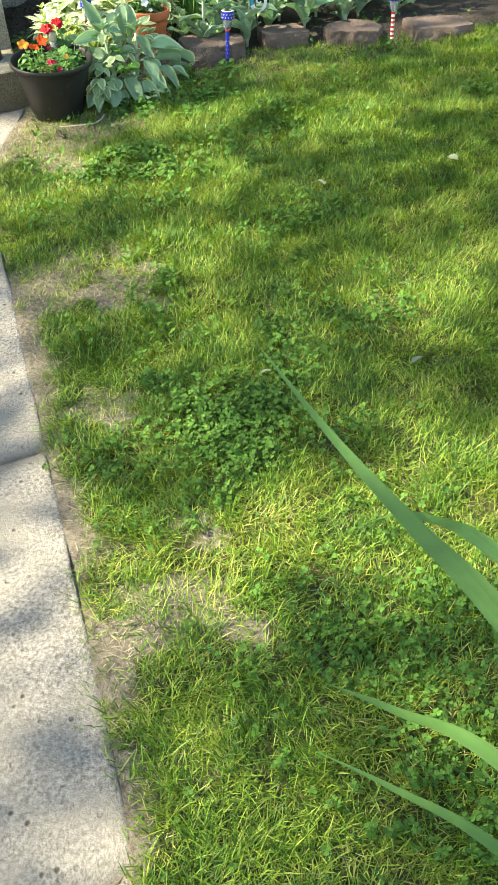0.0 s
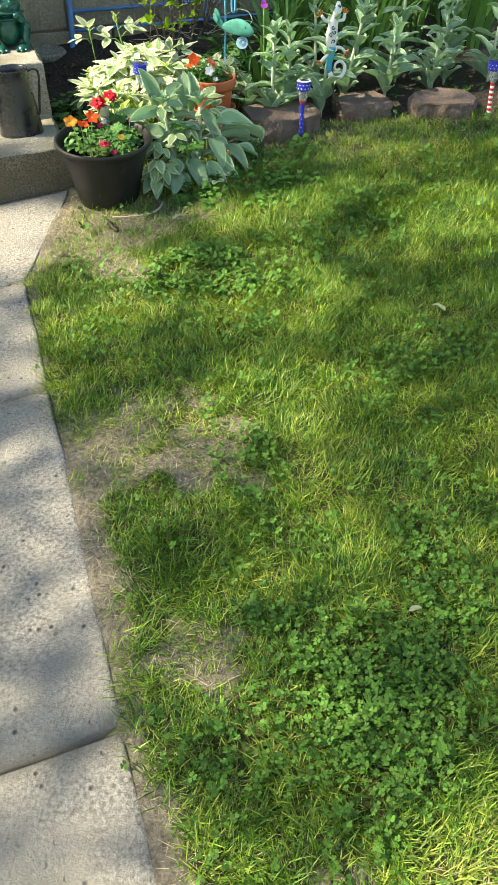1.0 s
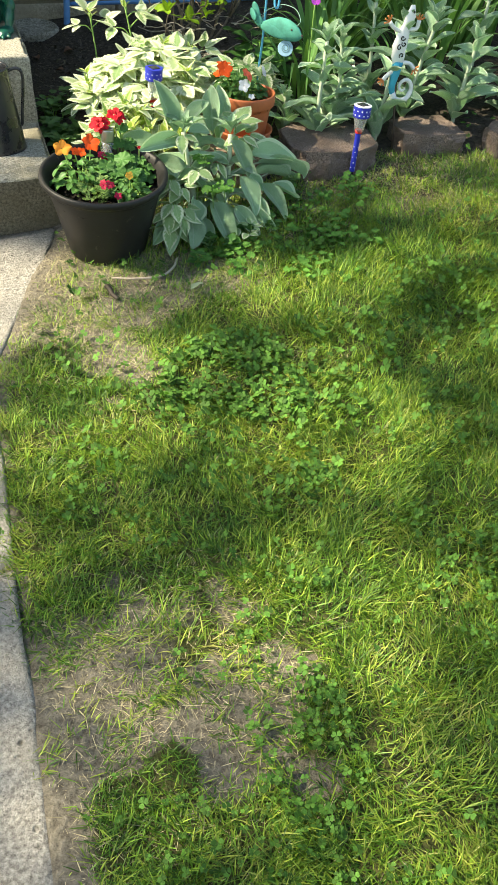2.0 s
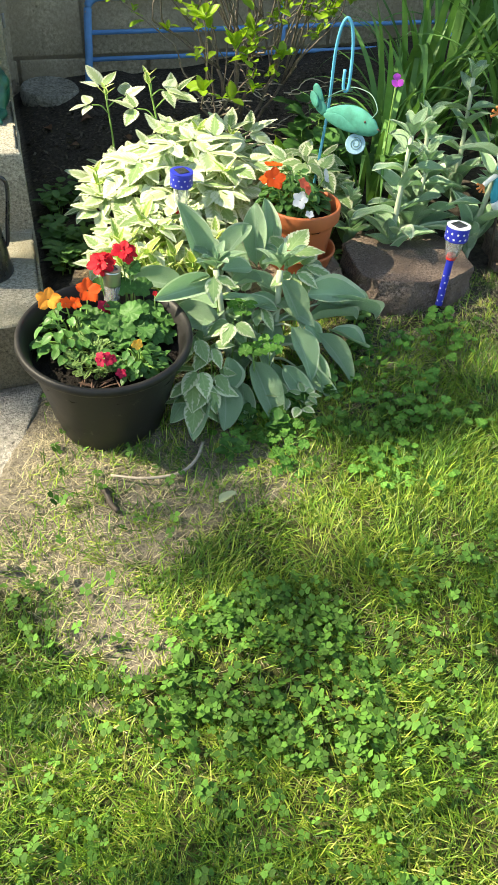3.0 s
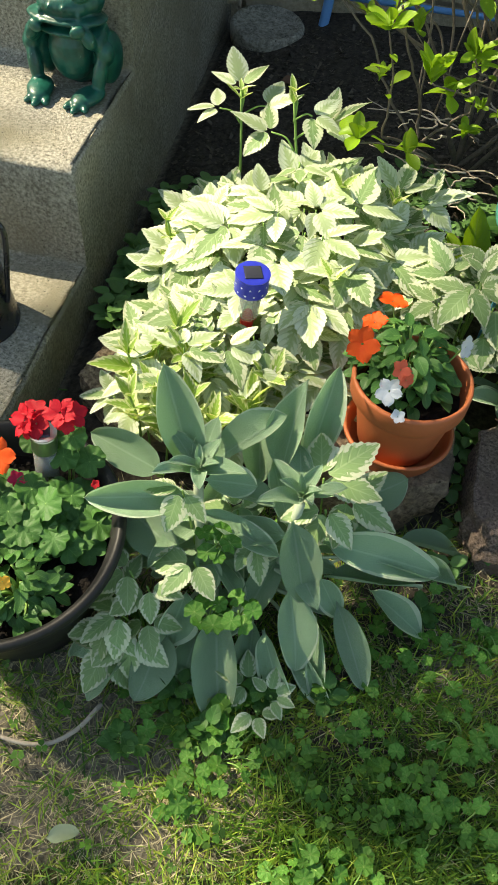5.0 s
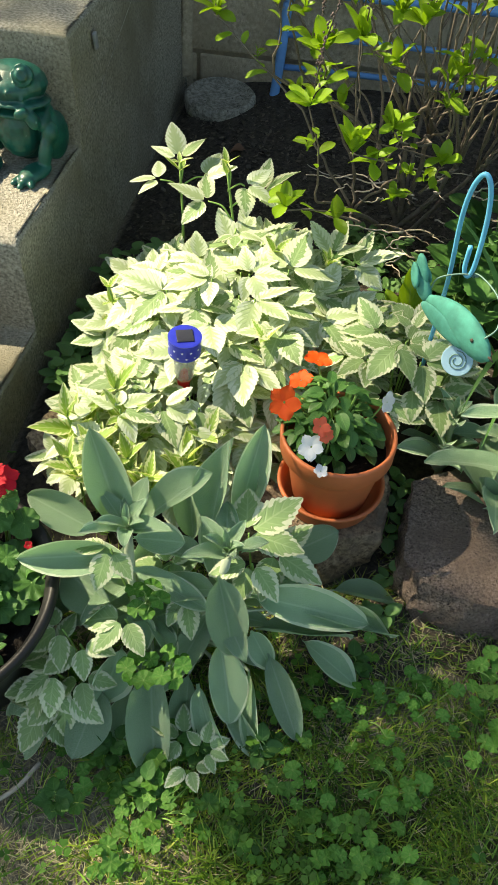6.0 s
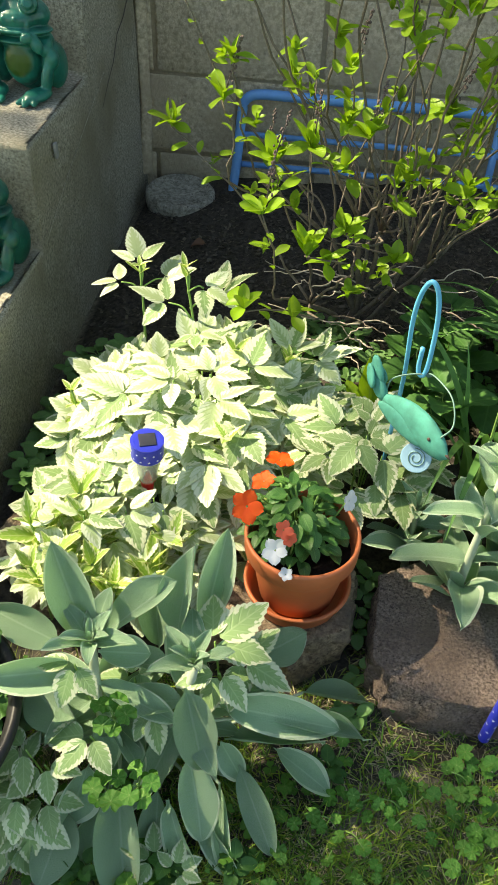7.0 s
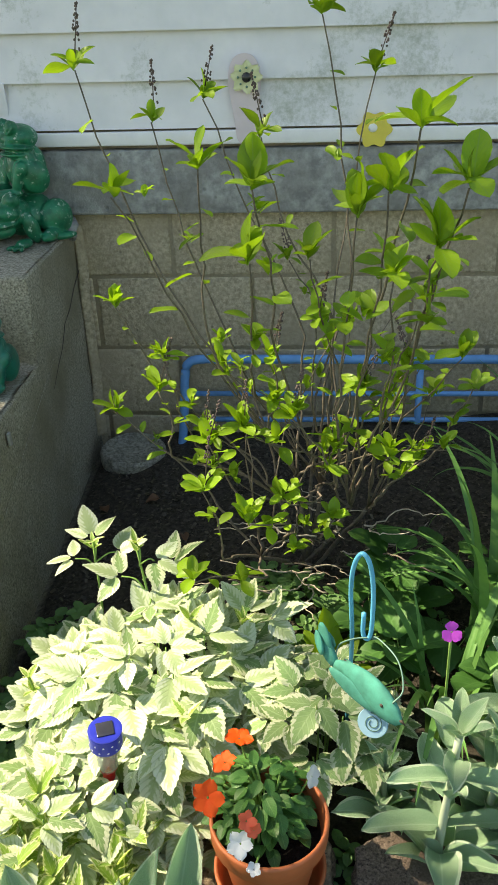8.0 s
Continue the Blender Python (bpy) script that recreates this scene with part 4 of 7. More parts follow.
rough_stone("edging_block", [(1.05, 4.60), (1.15, 4.52), (1.25, 4.54), (1.26, 4.64), (1.16, 4.68), (1.07, 4.68)], 0.02, 0.115, M_BRICK, 6.0, "crumbling tan block beside the black pot")


# ---- big black planter and its plants ----
def ellipsoid(c, radii, rot=(0, 0, 0), seg=20):
    """One rounded lump as (verts, faces)."""
    m = Matrix.LocRotScale(Vector(c), Euler([radians(a) for a in rot]), Vector(radii))
    verts, faces = [], []
    rings = seg // 2
    for j in range(rings + 1):
        p = math.pi * j / rings
        for k in range(seg):
            w = 2 * math.pi * k / seg
            verts.append(m @ Vector((math.sin(p) * math.cos(w), math.sin(p) * math.sin(w), -math.cos(p))))
    for j in range(rings):
        for k in range(seg):
            k2 = (k + 1) % seg
            faces.append((j * seg + k, j * seg + k2, (j + 1) * seg + k2, (j + 1) * seg + k))
    return verts, faces


def black_planter(x, y):
    z0 = gz(x, y) - 0.004
    root = thing("planter", (x, y + 0.020, z0), "large round black plastic planter with rolled rim on worn turf", "planter")
    prof = [(0.0, 0.0), (0.096, 0.0), (0.101, 0.006), (0.117, 0.07), (0.133, 0.135), (0.144, 0.178), (0.147, 0.188), (0.156, 0.190), (0.161, 0.195), (0.1625, 0.201), (0.161, 0.207), (0.157, 0.210), (0.152, 0.208), (0.147, 0.200), (0.140, 0.186), (0.133, 0.146), (0.0, 0.144)]
    root.rotation_euler = (radians(5.5), 0, 0)
    prof = [(r * 0.925, z * 0.985) for r, z in prof]
    part("pot_body", mesh_of("pot_body", *lathe(prof, 64), M_BLACKPOT, smooth=True), root)
    sv, sf = [], []
    for i in range(9):
        r = 0.129 * i / 8
        for k in range(32):
            w = 2 * math.pi * k / 32
            sv.append((r * math.cos(w), r * math.sin(w), 0.158 + 0.012 * noise.noise(Vector((r * 40 * math.cos(w), r * 40 * math.sin(w), 1)))))
    for i in range(8):
        for k in range(32):
            sf.append((i * 32 + k, i * 32 + (k + 1) % 32, (i + 1) * 32 + (k + 1) % 32, (i + 1) * 32 + k))
    part("potting_soil", mesh_of("potting_soil", sv, sf, M_POTSOIL, smooth=True), root, "dark crumbly potting soil")
    r = random.Random(17)
    crumbs = []
    for k in range(420):
        w, d = r.uniform(0, 6.28), 0.126 * math.sqrt(r.random())
        q = r.uniform(0.0012, 0.0038)
        crumbs.append(ellipsoid((d * math.cos(w), d * math.sin(w), 0.163 + r.uniform(-0.003, 0.004)), (q, q * r.uniform(0.6, 1.6), q * 0.7), (r.uniform(-40, 40), r.uniform(-40, 40), r.uniform(0, 360)), 6))
    part("mulch", mesh_of("mulch", *merged(crumbs), M_POTSOIL), root)
    for k in range(11):
        w, x0 = r.uniform(0, 180), r.uniform(-0.055, 0.02)
        c = Vector((x0, -0.105 + 0.5 * abs(x0) * 0.3 + r.uniform(0, 0.022), 0.169))
        d = Vector((math.cos(radians(w)), math.sin(radians(w)), r.uniform(-0.1, 0.2))) * r.uniform(0.008, 0.016)
        part("bark_chip", mesh_of("bark_chip", *tube([c - d, c + d * 0.1 + Vector((0, 0, 0.001)), c + d], [0.0011, 0.0015, 0.0008], 5), M_DEADBARK), root, "reddish bark chip")
    return z0


PX, PY = 1.086, 4.250
pot_z = black_planter(PX, PY)
SOIL_Z = pot_z + 0.160

GER = [disc_leaf("geranium_leaf", M_GERAN, 9, 0.07, 0.06, s, 5, ruffle=0.12, cleft=0.62) for s in range(3)]
IMP = [leaf_mesh("impatiens_leaf", M_IMPAT, 1, 0.68, 0.44, 0.15, 0.22, 4, 7, seed=s, wave=0.02) for s in range(3)]
FL5 = {m: [flower_mesh("flower", m, 5, 0.80, 0.14, s, 0.08) for s in range(2)] for m in (P_ORANGE, P_AMBER, P_RED, P_CRIMSON, P_WHITE, P_YELLOW, P_CORAL)}


def stalk(parent, a, b, r=0.0018, mat=None, name="stem"):
    mid = (Vector(a) + Vector(b)) * 0.5 + Vector((0.004, 0.003, 0.006))
    return part(name, mesh_of(name, *tube(smooth_path([a, mid, b], 4), [r * 1.2] * 5 + [r] * 4, 6), mat or M_STEM, smooth=True), parent)


def bloom(parent, meshes, loc, size, facing, label, seed=0, foot=None):
    """An open flower turned to a direction, on its stalk."""
    m = Matrix.Translation(loc) @ Vector(facing).normalized().to_track_quat("Z", "Y").to_matrix().to_4x4() @ Matrix.Rotation(seed * 1.3, 4, "Z") @ Matrix.Scale(size, 4)
    if foot is not None:
        stalk(parent, foot, Vector(loc) - Vector(facing).normalized() * size * 0.1, 0.0013)
    return part("flower", meshes[seed % len(meshes)], parent, label, m)


def geranium(x, y, n, spread, height, seed, flowers, label):
    r = random.Random(seed)
    root = thing("geranium", (x, y, SOIL_Z - 0.006), label, "potted flower", "plants in the black planter")
    for k in range(n):
        w, d = 2.399963 * k + r.uniform(-0.3, 0.3), math.sqrt((k + 0.5) / n)
        h = height * (1 - 0.45 * d * d) * r.uniform(0.62, 1.05)
        p = Vector((spread[0] * d * math.cos(w), spread[1] * d * math.sin(w), h))
        if k % 2 == 0:
            stalk(root, (p.x * 0.35, p.y * 0.35, 0), p, 0.0010)
        tip = Matrix.Rotation(r.uniform(0, 6.28), 4, "Z") @ Matrix.Rotation(radians(r.uniform(0, 24)), 4, "X")
        part("leaf", GER[k % 3], root, "", Matrix.Translation(p) @ Matrix.Rotation(radians(16), 4, "X") @ tip @ Matrix.Scale(r.uniform(0.015, 0.025), 4))
    for lx, ly, lz, ls in ((1.152, 4.352, 0.288, 0.017), (1.118, 4.358, 0.270, 0.018), (1.138, 4.345, 0.255, 0.020), (1.168, 4.350, 0.248, 0.021), (1.096, 4.352, 0.262, 0.015)):
        p = Vector((lx - x, ly - y, lz - SOIL_Z + 0.006))
        stalk(root, (p.x * 0.9, p.y * 0.9, 0), p, 0.0010)
        part("leaf", GER[r.randrange(3)], root, "", Matrix.Translation(p) @ Matrix.Rotation(radians(28), 4, "X") @ Matrix.Rotation(r.uniform(0, 6.28), 4, "Z") @ Matrix.Scale(ls, 4))
    for meshes, place, size, facing, text in flowers:
        loc = Vector(place) - Vector((x, y, SOIL_Z - 0.006))
        bloom(root, meshes, loc, size, facing, text, int(size * 1000), (loc[0] * 0.8, loc[1] * 0.8, 0.0))
    return root


geranium(1.128, 4.285, 40, (0.074, 0.048), 0.066, 5, [
    (FL5[P_RED], (1.095, 4.352, 0.300), 0.022, (-0.5, -0.5, 0.7), "scarlet flower"), (FL5[P_RED], (1.110, 4.350, 0.301), 0.019, (0.1, -0.6, 0.8), "scarlet flower"), (FL5[P_RED], (1.103, 4.364, 0.306), 0.019, (-0.1, 0.1, 1), "scarlet flower"), (FL5[P_RED], (1.100, 4.344, 0.292), 0.013, (-0.1, -0.9, 0.3), "scarlet flower"),
    (FL5[P_RED], (1.137, 4.360, 0.317), 0.021, (-0.1, -0.5, 0.9), "scarlet flower"), (FL5[P_RED], (1.151, 4.364, 0.313), 0.018, (0.5, -0.4, 0.7), "scarlet flower"), (FL5[P_RED], (1.146, 4.351, 0.307), 0.012, (0.2, -0.9, 0.4), "scarlet flower"),
    (FL5[P_CRIMSON], (1.157, 4.325, 0.222), 0.010, (0.2, -0.6, 0.7), "small crimson bud"), (FL5[P_RED], (1.186, 4.318, 0.250), 0.006, (0.3, -0.5, 0.8), "small scarlet bud")],
    "scarlet geranium with round scalloped leaves in the black planter")


def impatiens(x, y, z, n, spread, height, seed, flowers, label, group, size=(0.024, 0.036)):
    r = random.Random(seed)
    root = thing("impatiens", (x, y, z), label, "potted flower", group)
    for k in range(n):
        w, d = r.uniform(0, 6.28), spread * math.sqrt(r.random())
        h = height * (1 - 0.6 * (d / spread) ** 2) * r.uniform(0.35, 1.0)
        p = Vector((d * math.cos(w), d * math.sin(w), h))
        if k % 3 == 0:
            stalk(root, (d * 0.25 * math.cos(w), d * 0.25 * math.sin(w), 0), p, 0.0017)
        az = math.degrees(w) - 90 + r.uniform(-45, 45)
        part("leaf", IMP[k % 3], root, "", leaf_pose(p, az, r.uniform(-28, 22), r.uniform(*size), r.uniform(-25, 25)))
    for meshes, place, s, facing, text in flowers:
        loc = Vector(place) - Vector((x, y, z))
        bloom(root, meshes, loc, s, facing, text, int(s * 1000), (loc[0] * 0.5, loc[1] * 0.5, 0.0))
    return root


impatiens(PX - 0.055, PY + 0.030, SOIL_Z - 0.004, 95, 0.060, 0.082, 8, [
    (FL5[P_AMBER], (1.002, 4.309, 0.266), 0.023, (0.1, -0.7, 0.6), "amber flower"), (FL5[P_ORANGE], (1.030, 4.305, 0.258), 0.013, (0.5, -0.6, 0.6), "orange flower"),
    (FL5[P_ORANGE], (1.070, 4.318, 0.270), 0.024, (0.1, -0.7, 0.65), "orange flower"), (FL5[P_ORANGE], (1.046, 4.310, 0.254), 0.013, (-0.2, -0.8, 0.3), "orange flower"),
    (FL5[P_CRIMSON], (1.093, 4.308, 0.243), 0.012, (0.1, -0.6, 0.8), "crimson flower"), (FL5[P_CRIMSON], (1.101, 4.302, 0.236), 0.010, (0.4, -0.6, 0.6), "crimson flower")],
    "orange and amber impatiens in the black planter", "plants in the black planter", (0.018, 0.028))
impatiens(1.128, 4.195, SOIL_Z - 0.004, 120, 0.048, 0.056, 9, [
    (FL5[P_YELLOW], (1.130, 4.175, 0.246), 0.011, (0.2, -0.8, 0.5), "yellow bud"), (FL5[P_CRIMSON], (1.098, 4.148, 0.212), 0.010, (-0.1, -0.8, 0.6), "crimson bud")],
    "leafy young impatiens with buds in the black planter", "plants in the black planter", (0.014, 0.024))


def marigold(x, y, z, seed):
    """Ferny leaves: each frond a rib with paired narrow leaflets."""
    r = random.Random(seed)
    root = thing("marigold", (x, y, z), "ferny marigold with one crimson flower head in the planter", "potted flower", "plants in the black planter")
    for v in range(3):
        # a rib with narrow leaflets in pairs, each leaflet cut into three points
        verts, uv, faces = [(-0.012, 0, 0), (0.012, 0, 0), (0.0, 1.0, -0.22)], [(0.5, 0)] * 3, [(0, 1, 2)]
        for k in range(9):
            f = 0.14 + 0.84 * k / 8
            ln = (0.34 * math.sin(math.pi * min(0.92, 0.14 + 0.80 * f)) + 0.06) * r.uniform(0.85, 1.15)
            for sg in (-1, 1):
                for turn, part_len, at in ((r.uniform(34, 50), 1.0, 0.0), (r.uniform(5, 20), 0.5, 0.45), (r.uniform(62, 80), 0.5, 0.40)):
                    c, q = math.cos(radians(turn)), math.sin(radians(turn))
                    bx, by = at * ln * math.sin(radians(42)), f + at * ln * math.cos(radians(42))
                    o = len(verts)
                    for along_, wide in ((0, 0.012), (0.5, 0.034), (0.5, -0.034), (1.0, 0.0)):
                        u, w = bx + q * ln * part_len * along_ + c * wide, by + c * ln * part_len * along_ - q * wide
                        verts.append((sg * u, w, -0.22 * w * w + 0.16 * u + 0.03 * math.sin(9 * u + k)))
                        uv.append((0.5 + 0.45 * sg * along_, f))
                    faces += [(o, o + 1, o + 3, o + 2)]
        me = mesh_of("frond", verts, faces, M_MARI, uv)
        for _ in range(40):
            w, d = r.uniform(0, 6.28), 0.030 * math.sqrt(r.random())
            part("frond", me, root, "", leaf_pose((d * math.cos(w), d * math.sin(w) * 1.2, r.uniform(0.006, 0.040)), math.degrees(w) - 90 + r.uniform(-90, 90), r.uniform(-5, 58), r.uniform(0.015, 0.025), r.uniform(-30, 30)))
    for k in range(5):
        loc = Vector((1.076 + 0.010 * math.cos(k * 1.26), 4.157 + 0.007 * math.sin(k * 1.26), 0.236 + 0.002 * (k % 3))) - Vector((x, y, z))
        bloom(root, FL5[P_CRIMSON], loc, 0.0095, (math.cos(k * 1.26) * 0.5, -0.5 + 0.4 * math.sin(k * 1.26), 0.7), "crimson flower head", k, (0.015, -0.02, 0) if k == 0 else None)
    return root


marigold(1.054, 4.215, SOIL_Z - 0.004, 4)


# ---- terracotta pot on the block ----
def terracotta_pot(x, y, z):
    root = thing("flower_pot", (x, y, z), "small orange terracotta-coloured pot in a deep saucer", "flower pot")
    body = [(0.0, 0.010), (0.050, 0.010), (0.054, 0.014), (0.066, 0.085), (0.068, 0.098), (0.0745, 0.100), (0.0775, 0.104), (0.0785, 0.128), (0.0775, 0.132), (0.0735, 0.132), (0.0725, 0.128), (0.069, 0.105), (0.064, 0.085), (0.0, 0.085)]
    part("pot_body", mesh_of("pot_body", *lathe(body, 56), M_TERRA, smooth=True), root)
    sauc = [(0.0, 0.0), (0.060, 0.0), (0.066, 0.004), (0.073, 0.028), (0.0765, 0.032), (0.076, 0.036), (0.072, 0.036), (0.069, 0.030), (0.063, 0.008), (0.0, 0.007)]
    part("saucer", mesh_of("saucer", *lathe(sauc, 56), M_TERRA, smooth=True), root)
    sv, sf = [], []
    for i in range(7):
        r = 0.069 * i / 6
        for k in range(28):
            w = 2 * math.pi * k / 28
            sv.append((r * math.cos(w), r * math.sin(w), 0.100 + 0.010 * noise.noise(Vector((r * 50 * math.cos(w), r * 50 * math.sin(w), 5)))))
    for i in range(6):
        for k in range(28):
            sf.append((i * 28 + k, i * 28 + (k + 1) % 28, (i + 1) * 28 + (k + 1) % 28, (i + 1) * 28 + k))
    part("potting_soil", mesh_of("potting_soil", sv, sf, M_POTSOIL, smooth=True), root, "dark crumbly potting soil")


TX, TY, TZ = 1.535, 4.552, 0.154
terracotta_pot(TX, TY, TZ)
impatiens(TX - 0.014, TY + 0.020, TZ + 0.098, 200, 0.060, 0.098, 12, [
    (FL5[P_ORANGE], (1.461, 4.522, 0.354), 0.024, (-0.1, -0.75, 0.62), "orange flower"), (FL5[P_ORANGE], (1.474, 4.605, 0.318), 0.019, (-0.3, -0.2, 0.9), "orange flower"),
    (FL5[P_ORANGE], (1.492, 4.632, 0.334), 0.021, (0.1, 0.1, 1), "orange flower"), (FL5[P_CORAL], (1.510, 4.492, 0.352), 0.014, (0.3, -0.6, 0.6), "coral flower"), (FL5[P_CORAL], (1.519, 4.488, 0.341), 0.011, (0.5, -0.7, 0.3), "coral flower"),
    (FL5[P_WHITE], (1.503, 4.482, 0.324), 0.019, (-0.05, -0.75, 0.62), "white flower"), (FL5[P_WHITE], (1.519, 4.466, 0.300), 0.010, (0, -0.6, 0.8), "white petal"),
    (FL5[P_WHITE], (1.590, 4.581, 0.325), 0.016, (0.75, -0.5, 0.4), "white flower")],
    "orange and white impatiens in the terracotta pot", "plants in the terracotta pot", (0.016, 0.027))


# ---- solar lights ----
STAR = []
for _k in range(10):
    _r = 1.0 if _k % 2 == 0 else 0.45
    STAR.append((_r * math.sin(math.pi * _k / 5), _r * math.cos(math.pi * _k / 5)))


def star_print(radius, z0, z1, rows, cols, size, mat):
    """Little stars wrapped proud of a round face."""
    verts, faces = [], []
    for j in range(rows):
        for i in range(cols):
            w0 = 2 * math.pi * (i + 0.5 * (j % 2)) / cols
            zc = z0 + (z1 - z0) * (j + 0.5) / rows
            o = len(verts)
            for sx, sz in STAR:
                w = w0 + sx * size / radius
                verts.append(((radius + 0.0004) * math.cos(w), (radius + 0.0004) * math.sin(w), zc + sz * size))
            verts.append(((radius + 0.0005) * math.cos(w0), (radius + 0.0005) * math.sin(w0), zc))
            faces += [(o + 10, o + k, o + (k + 1) % 10) for k in range(10)]
    return mesh_of("star_print", verts, faces, mat)


def solar_light(x, y, z, height, lean, style, label):
    """A garden stake light: cap with solar cell, clear diffuser, printed stake."""
    root = thing("solar_light", (x, y, z), label, "solar light", "solar stake lights")
    root.rotation_euler = (radians(lean[0]), radians(lean[1]), radians(20))
    r = 0.0155 if style == "steel" else 0.0235
    cz = height - 0.028
    cap_mat = M_STEEL if style == "steel" else M_NAVY
    cap = part("cap", mesh_of("cap", *lathe([(0.0, cz + 0.001), (r - 0.001, cz), (r, cz + 0.002), (r, cz + 0.026), (r - 0.001, cz + 0.028), (0.0, cz + 0.028)], 32), cap_mat, smooth=False), root)
    rim_mat = M_WHITE if style == "stars_white" else cap_mat
    part("cap_rim", mesh_of("cap_rim", *lathe([(0.0, cz + 0.0282), (r, cz + 0.0282), (r + 0.0006, cz + 0.030), (r - 0.003, cz + 0.0305), (0.0, cz + 0.0300)], 32), rim_mat), cap)
    part("solar_cell", box_mesh("solar_cell", (r * 1.02, r * 1.02, 0.002), M_PANEL, 0.0005), cap, "dark square solar cell", Matrix.Translation((0, 0, cz + 0.031)))
    if style != "steel":
        part("star_print", star_print(r, cz + 0.002, cz + 0.024, 2, 12, 0.0022 if style != "stars_white" else 0.0032, M_WHITE), cap, "white printed stars")
    clear_cup = [(0.0125, cz - 0.050), (0.0145, cz - 0.047), (0.0165, cz - 0.002), (0.0165, cz), (0.0145, cz - 0.002), (0.0125, cz - 0.045), (0.0100, cz - 0.048)] if style == "stars_navy" else [(0.0135, cz - 0.062), (0.0145, cz - 0.060), (0.0145, cz), (0.0135, cz), (0.0135, cz - 0.060)] if style == "steel" else [(0.008, cz - 0.042), (0.012, cz - 0.036), (0.0195, cz - 0.002), (0.0195, cz), (0.017, cz - 0.002), (0.010, cz - 0.034), (0.006, cz - 0.040)]
    part("diffuser", mesh_of("diffuser", *lathe(clear_cup, 24), M_CLEAR, smooth=True), root, "clear plastic diffuser")
    sr = 0.0075
    top = cz - (0.060 if style == "stars_navy" else 0.042)
    if style == "stripes":
        n = 12
        for k in range(n):
            a, b = 0.02 + (top - 0.02) * k / n, 0.02 + (top - 0.02) * (k + 1) / n
            part("stripe", mesh_of("stripe", *lathe([(0.0, a), (sr, a), (sr, b), (0.0, b)], 16), M_RED if k % 2 else M_WHITE, smooth=False), root)
    elif style == "steel":
        part("stake", mesh_of("stake", *lathe([(0.0, 0), (0.003, 0.0), (0.003, top), (0.0, top)], 16), M_STEEL), root)
    else:
        part("stake", mesh_of("stake", *lathe([(0.0, 0.02), (sr, 0.02), (sr, top), (0.0, top)], 16), M_NAVY, smooth=False), root)
        part("collar", mesh_of("collar", *lathe([(0.0, top - 0.001), (sr + 0.002, top - 0.001), (sr + 0.002, top + 0.009), (0.0, top + 0.009)], 20), M_RED), root)
        part("star_print", star_print(sr, 0.024, top - 0.030, 5, 4, 0.0024, M_WHITE), root, "white printed stars")
        if style == "stars_navy":
            a = top - 0.010
            part("stripe", mesh_of("stripe", *lathe([(0.0, a), (sr + 0.0015, a), (sr + 0.0015, a + 0.009), (0.0, a + 0.009)], 20), M_RED, smooth=False), root)
    part("spike", mesh_of("spike", *lathe([(0.0, -0.06), (0.004, -0.02), (0.004, 0.02), (0.0, 0.02)], 10), M_ENAMEL), root)
    return root


solar_light(1.800, 4.392, gz(1.80, 4.392), 0.196, (0, 3), "stars_white", "star-printed blue solar stake light by the edging stone")
solar_light(2.470, 4.262, gz(2.47, 4.262), 0.190, (-2, 1), "stripes", "blue-capped solar light with red and white striped stake")
solar_light(1.290, 4.656, gz(1.290, 4.656), 0.262, (3, 2), "stars_navy", "blue star-printed solar light among variegated leaves")
solar_light(1.110, 4.345, SOIL_Z, 0.106, (0, 4), "steel", "brushed steel solar light stuck in the planter")


# ---- shepherd's hook and tin bird ----
def shepherds_hook():
    root = thing("shepherds_hook", (1.655, 4.84, gz(1.655, 4.84)), "sky-blue painted shepherd's hook leaning in the bed", "garden hook")
    base = Vector((1.655, 4.84, gz(1.655, 4.84)))
    pts = [(1.655, 4.84, 0.06), (1.652, 4.80, 0.22), (1.650, 4.755, 0.40), (1.643, 4.728, 0.515), (1.645, 4.716, 0.566), (1.654, 4.710, 0.588), (1.664, 4.705, 0.575), (1.670, 4.703, 0.535), (1.671, 4.703, 0.480), (1.669, 4.704, 0.455), (1.664, 4.706, 0.450), (1.660, 4.708, 0.460), (1.660, 4.708, 0.492)]
    pts = [Vector(p) - base for p in smooth_path(pts, 6)]
    part("pole", mesh_of("pole", *tube(pts, 0.0033, 12), M_HOOK, smooth=True), root)


shepherds_hook()


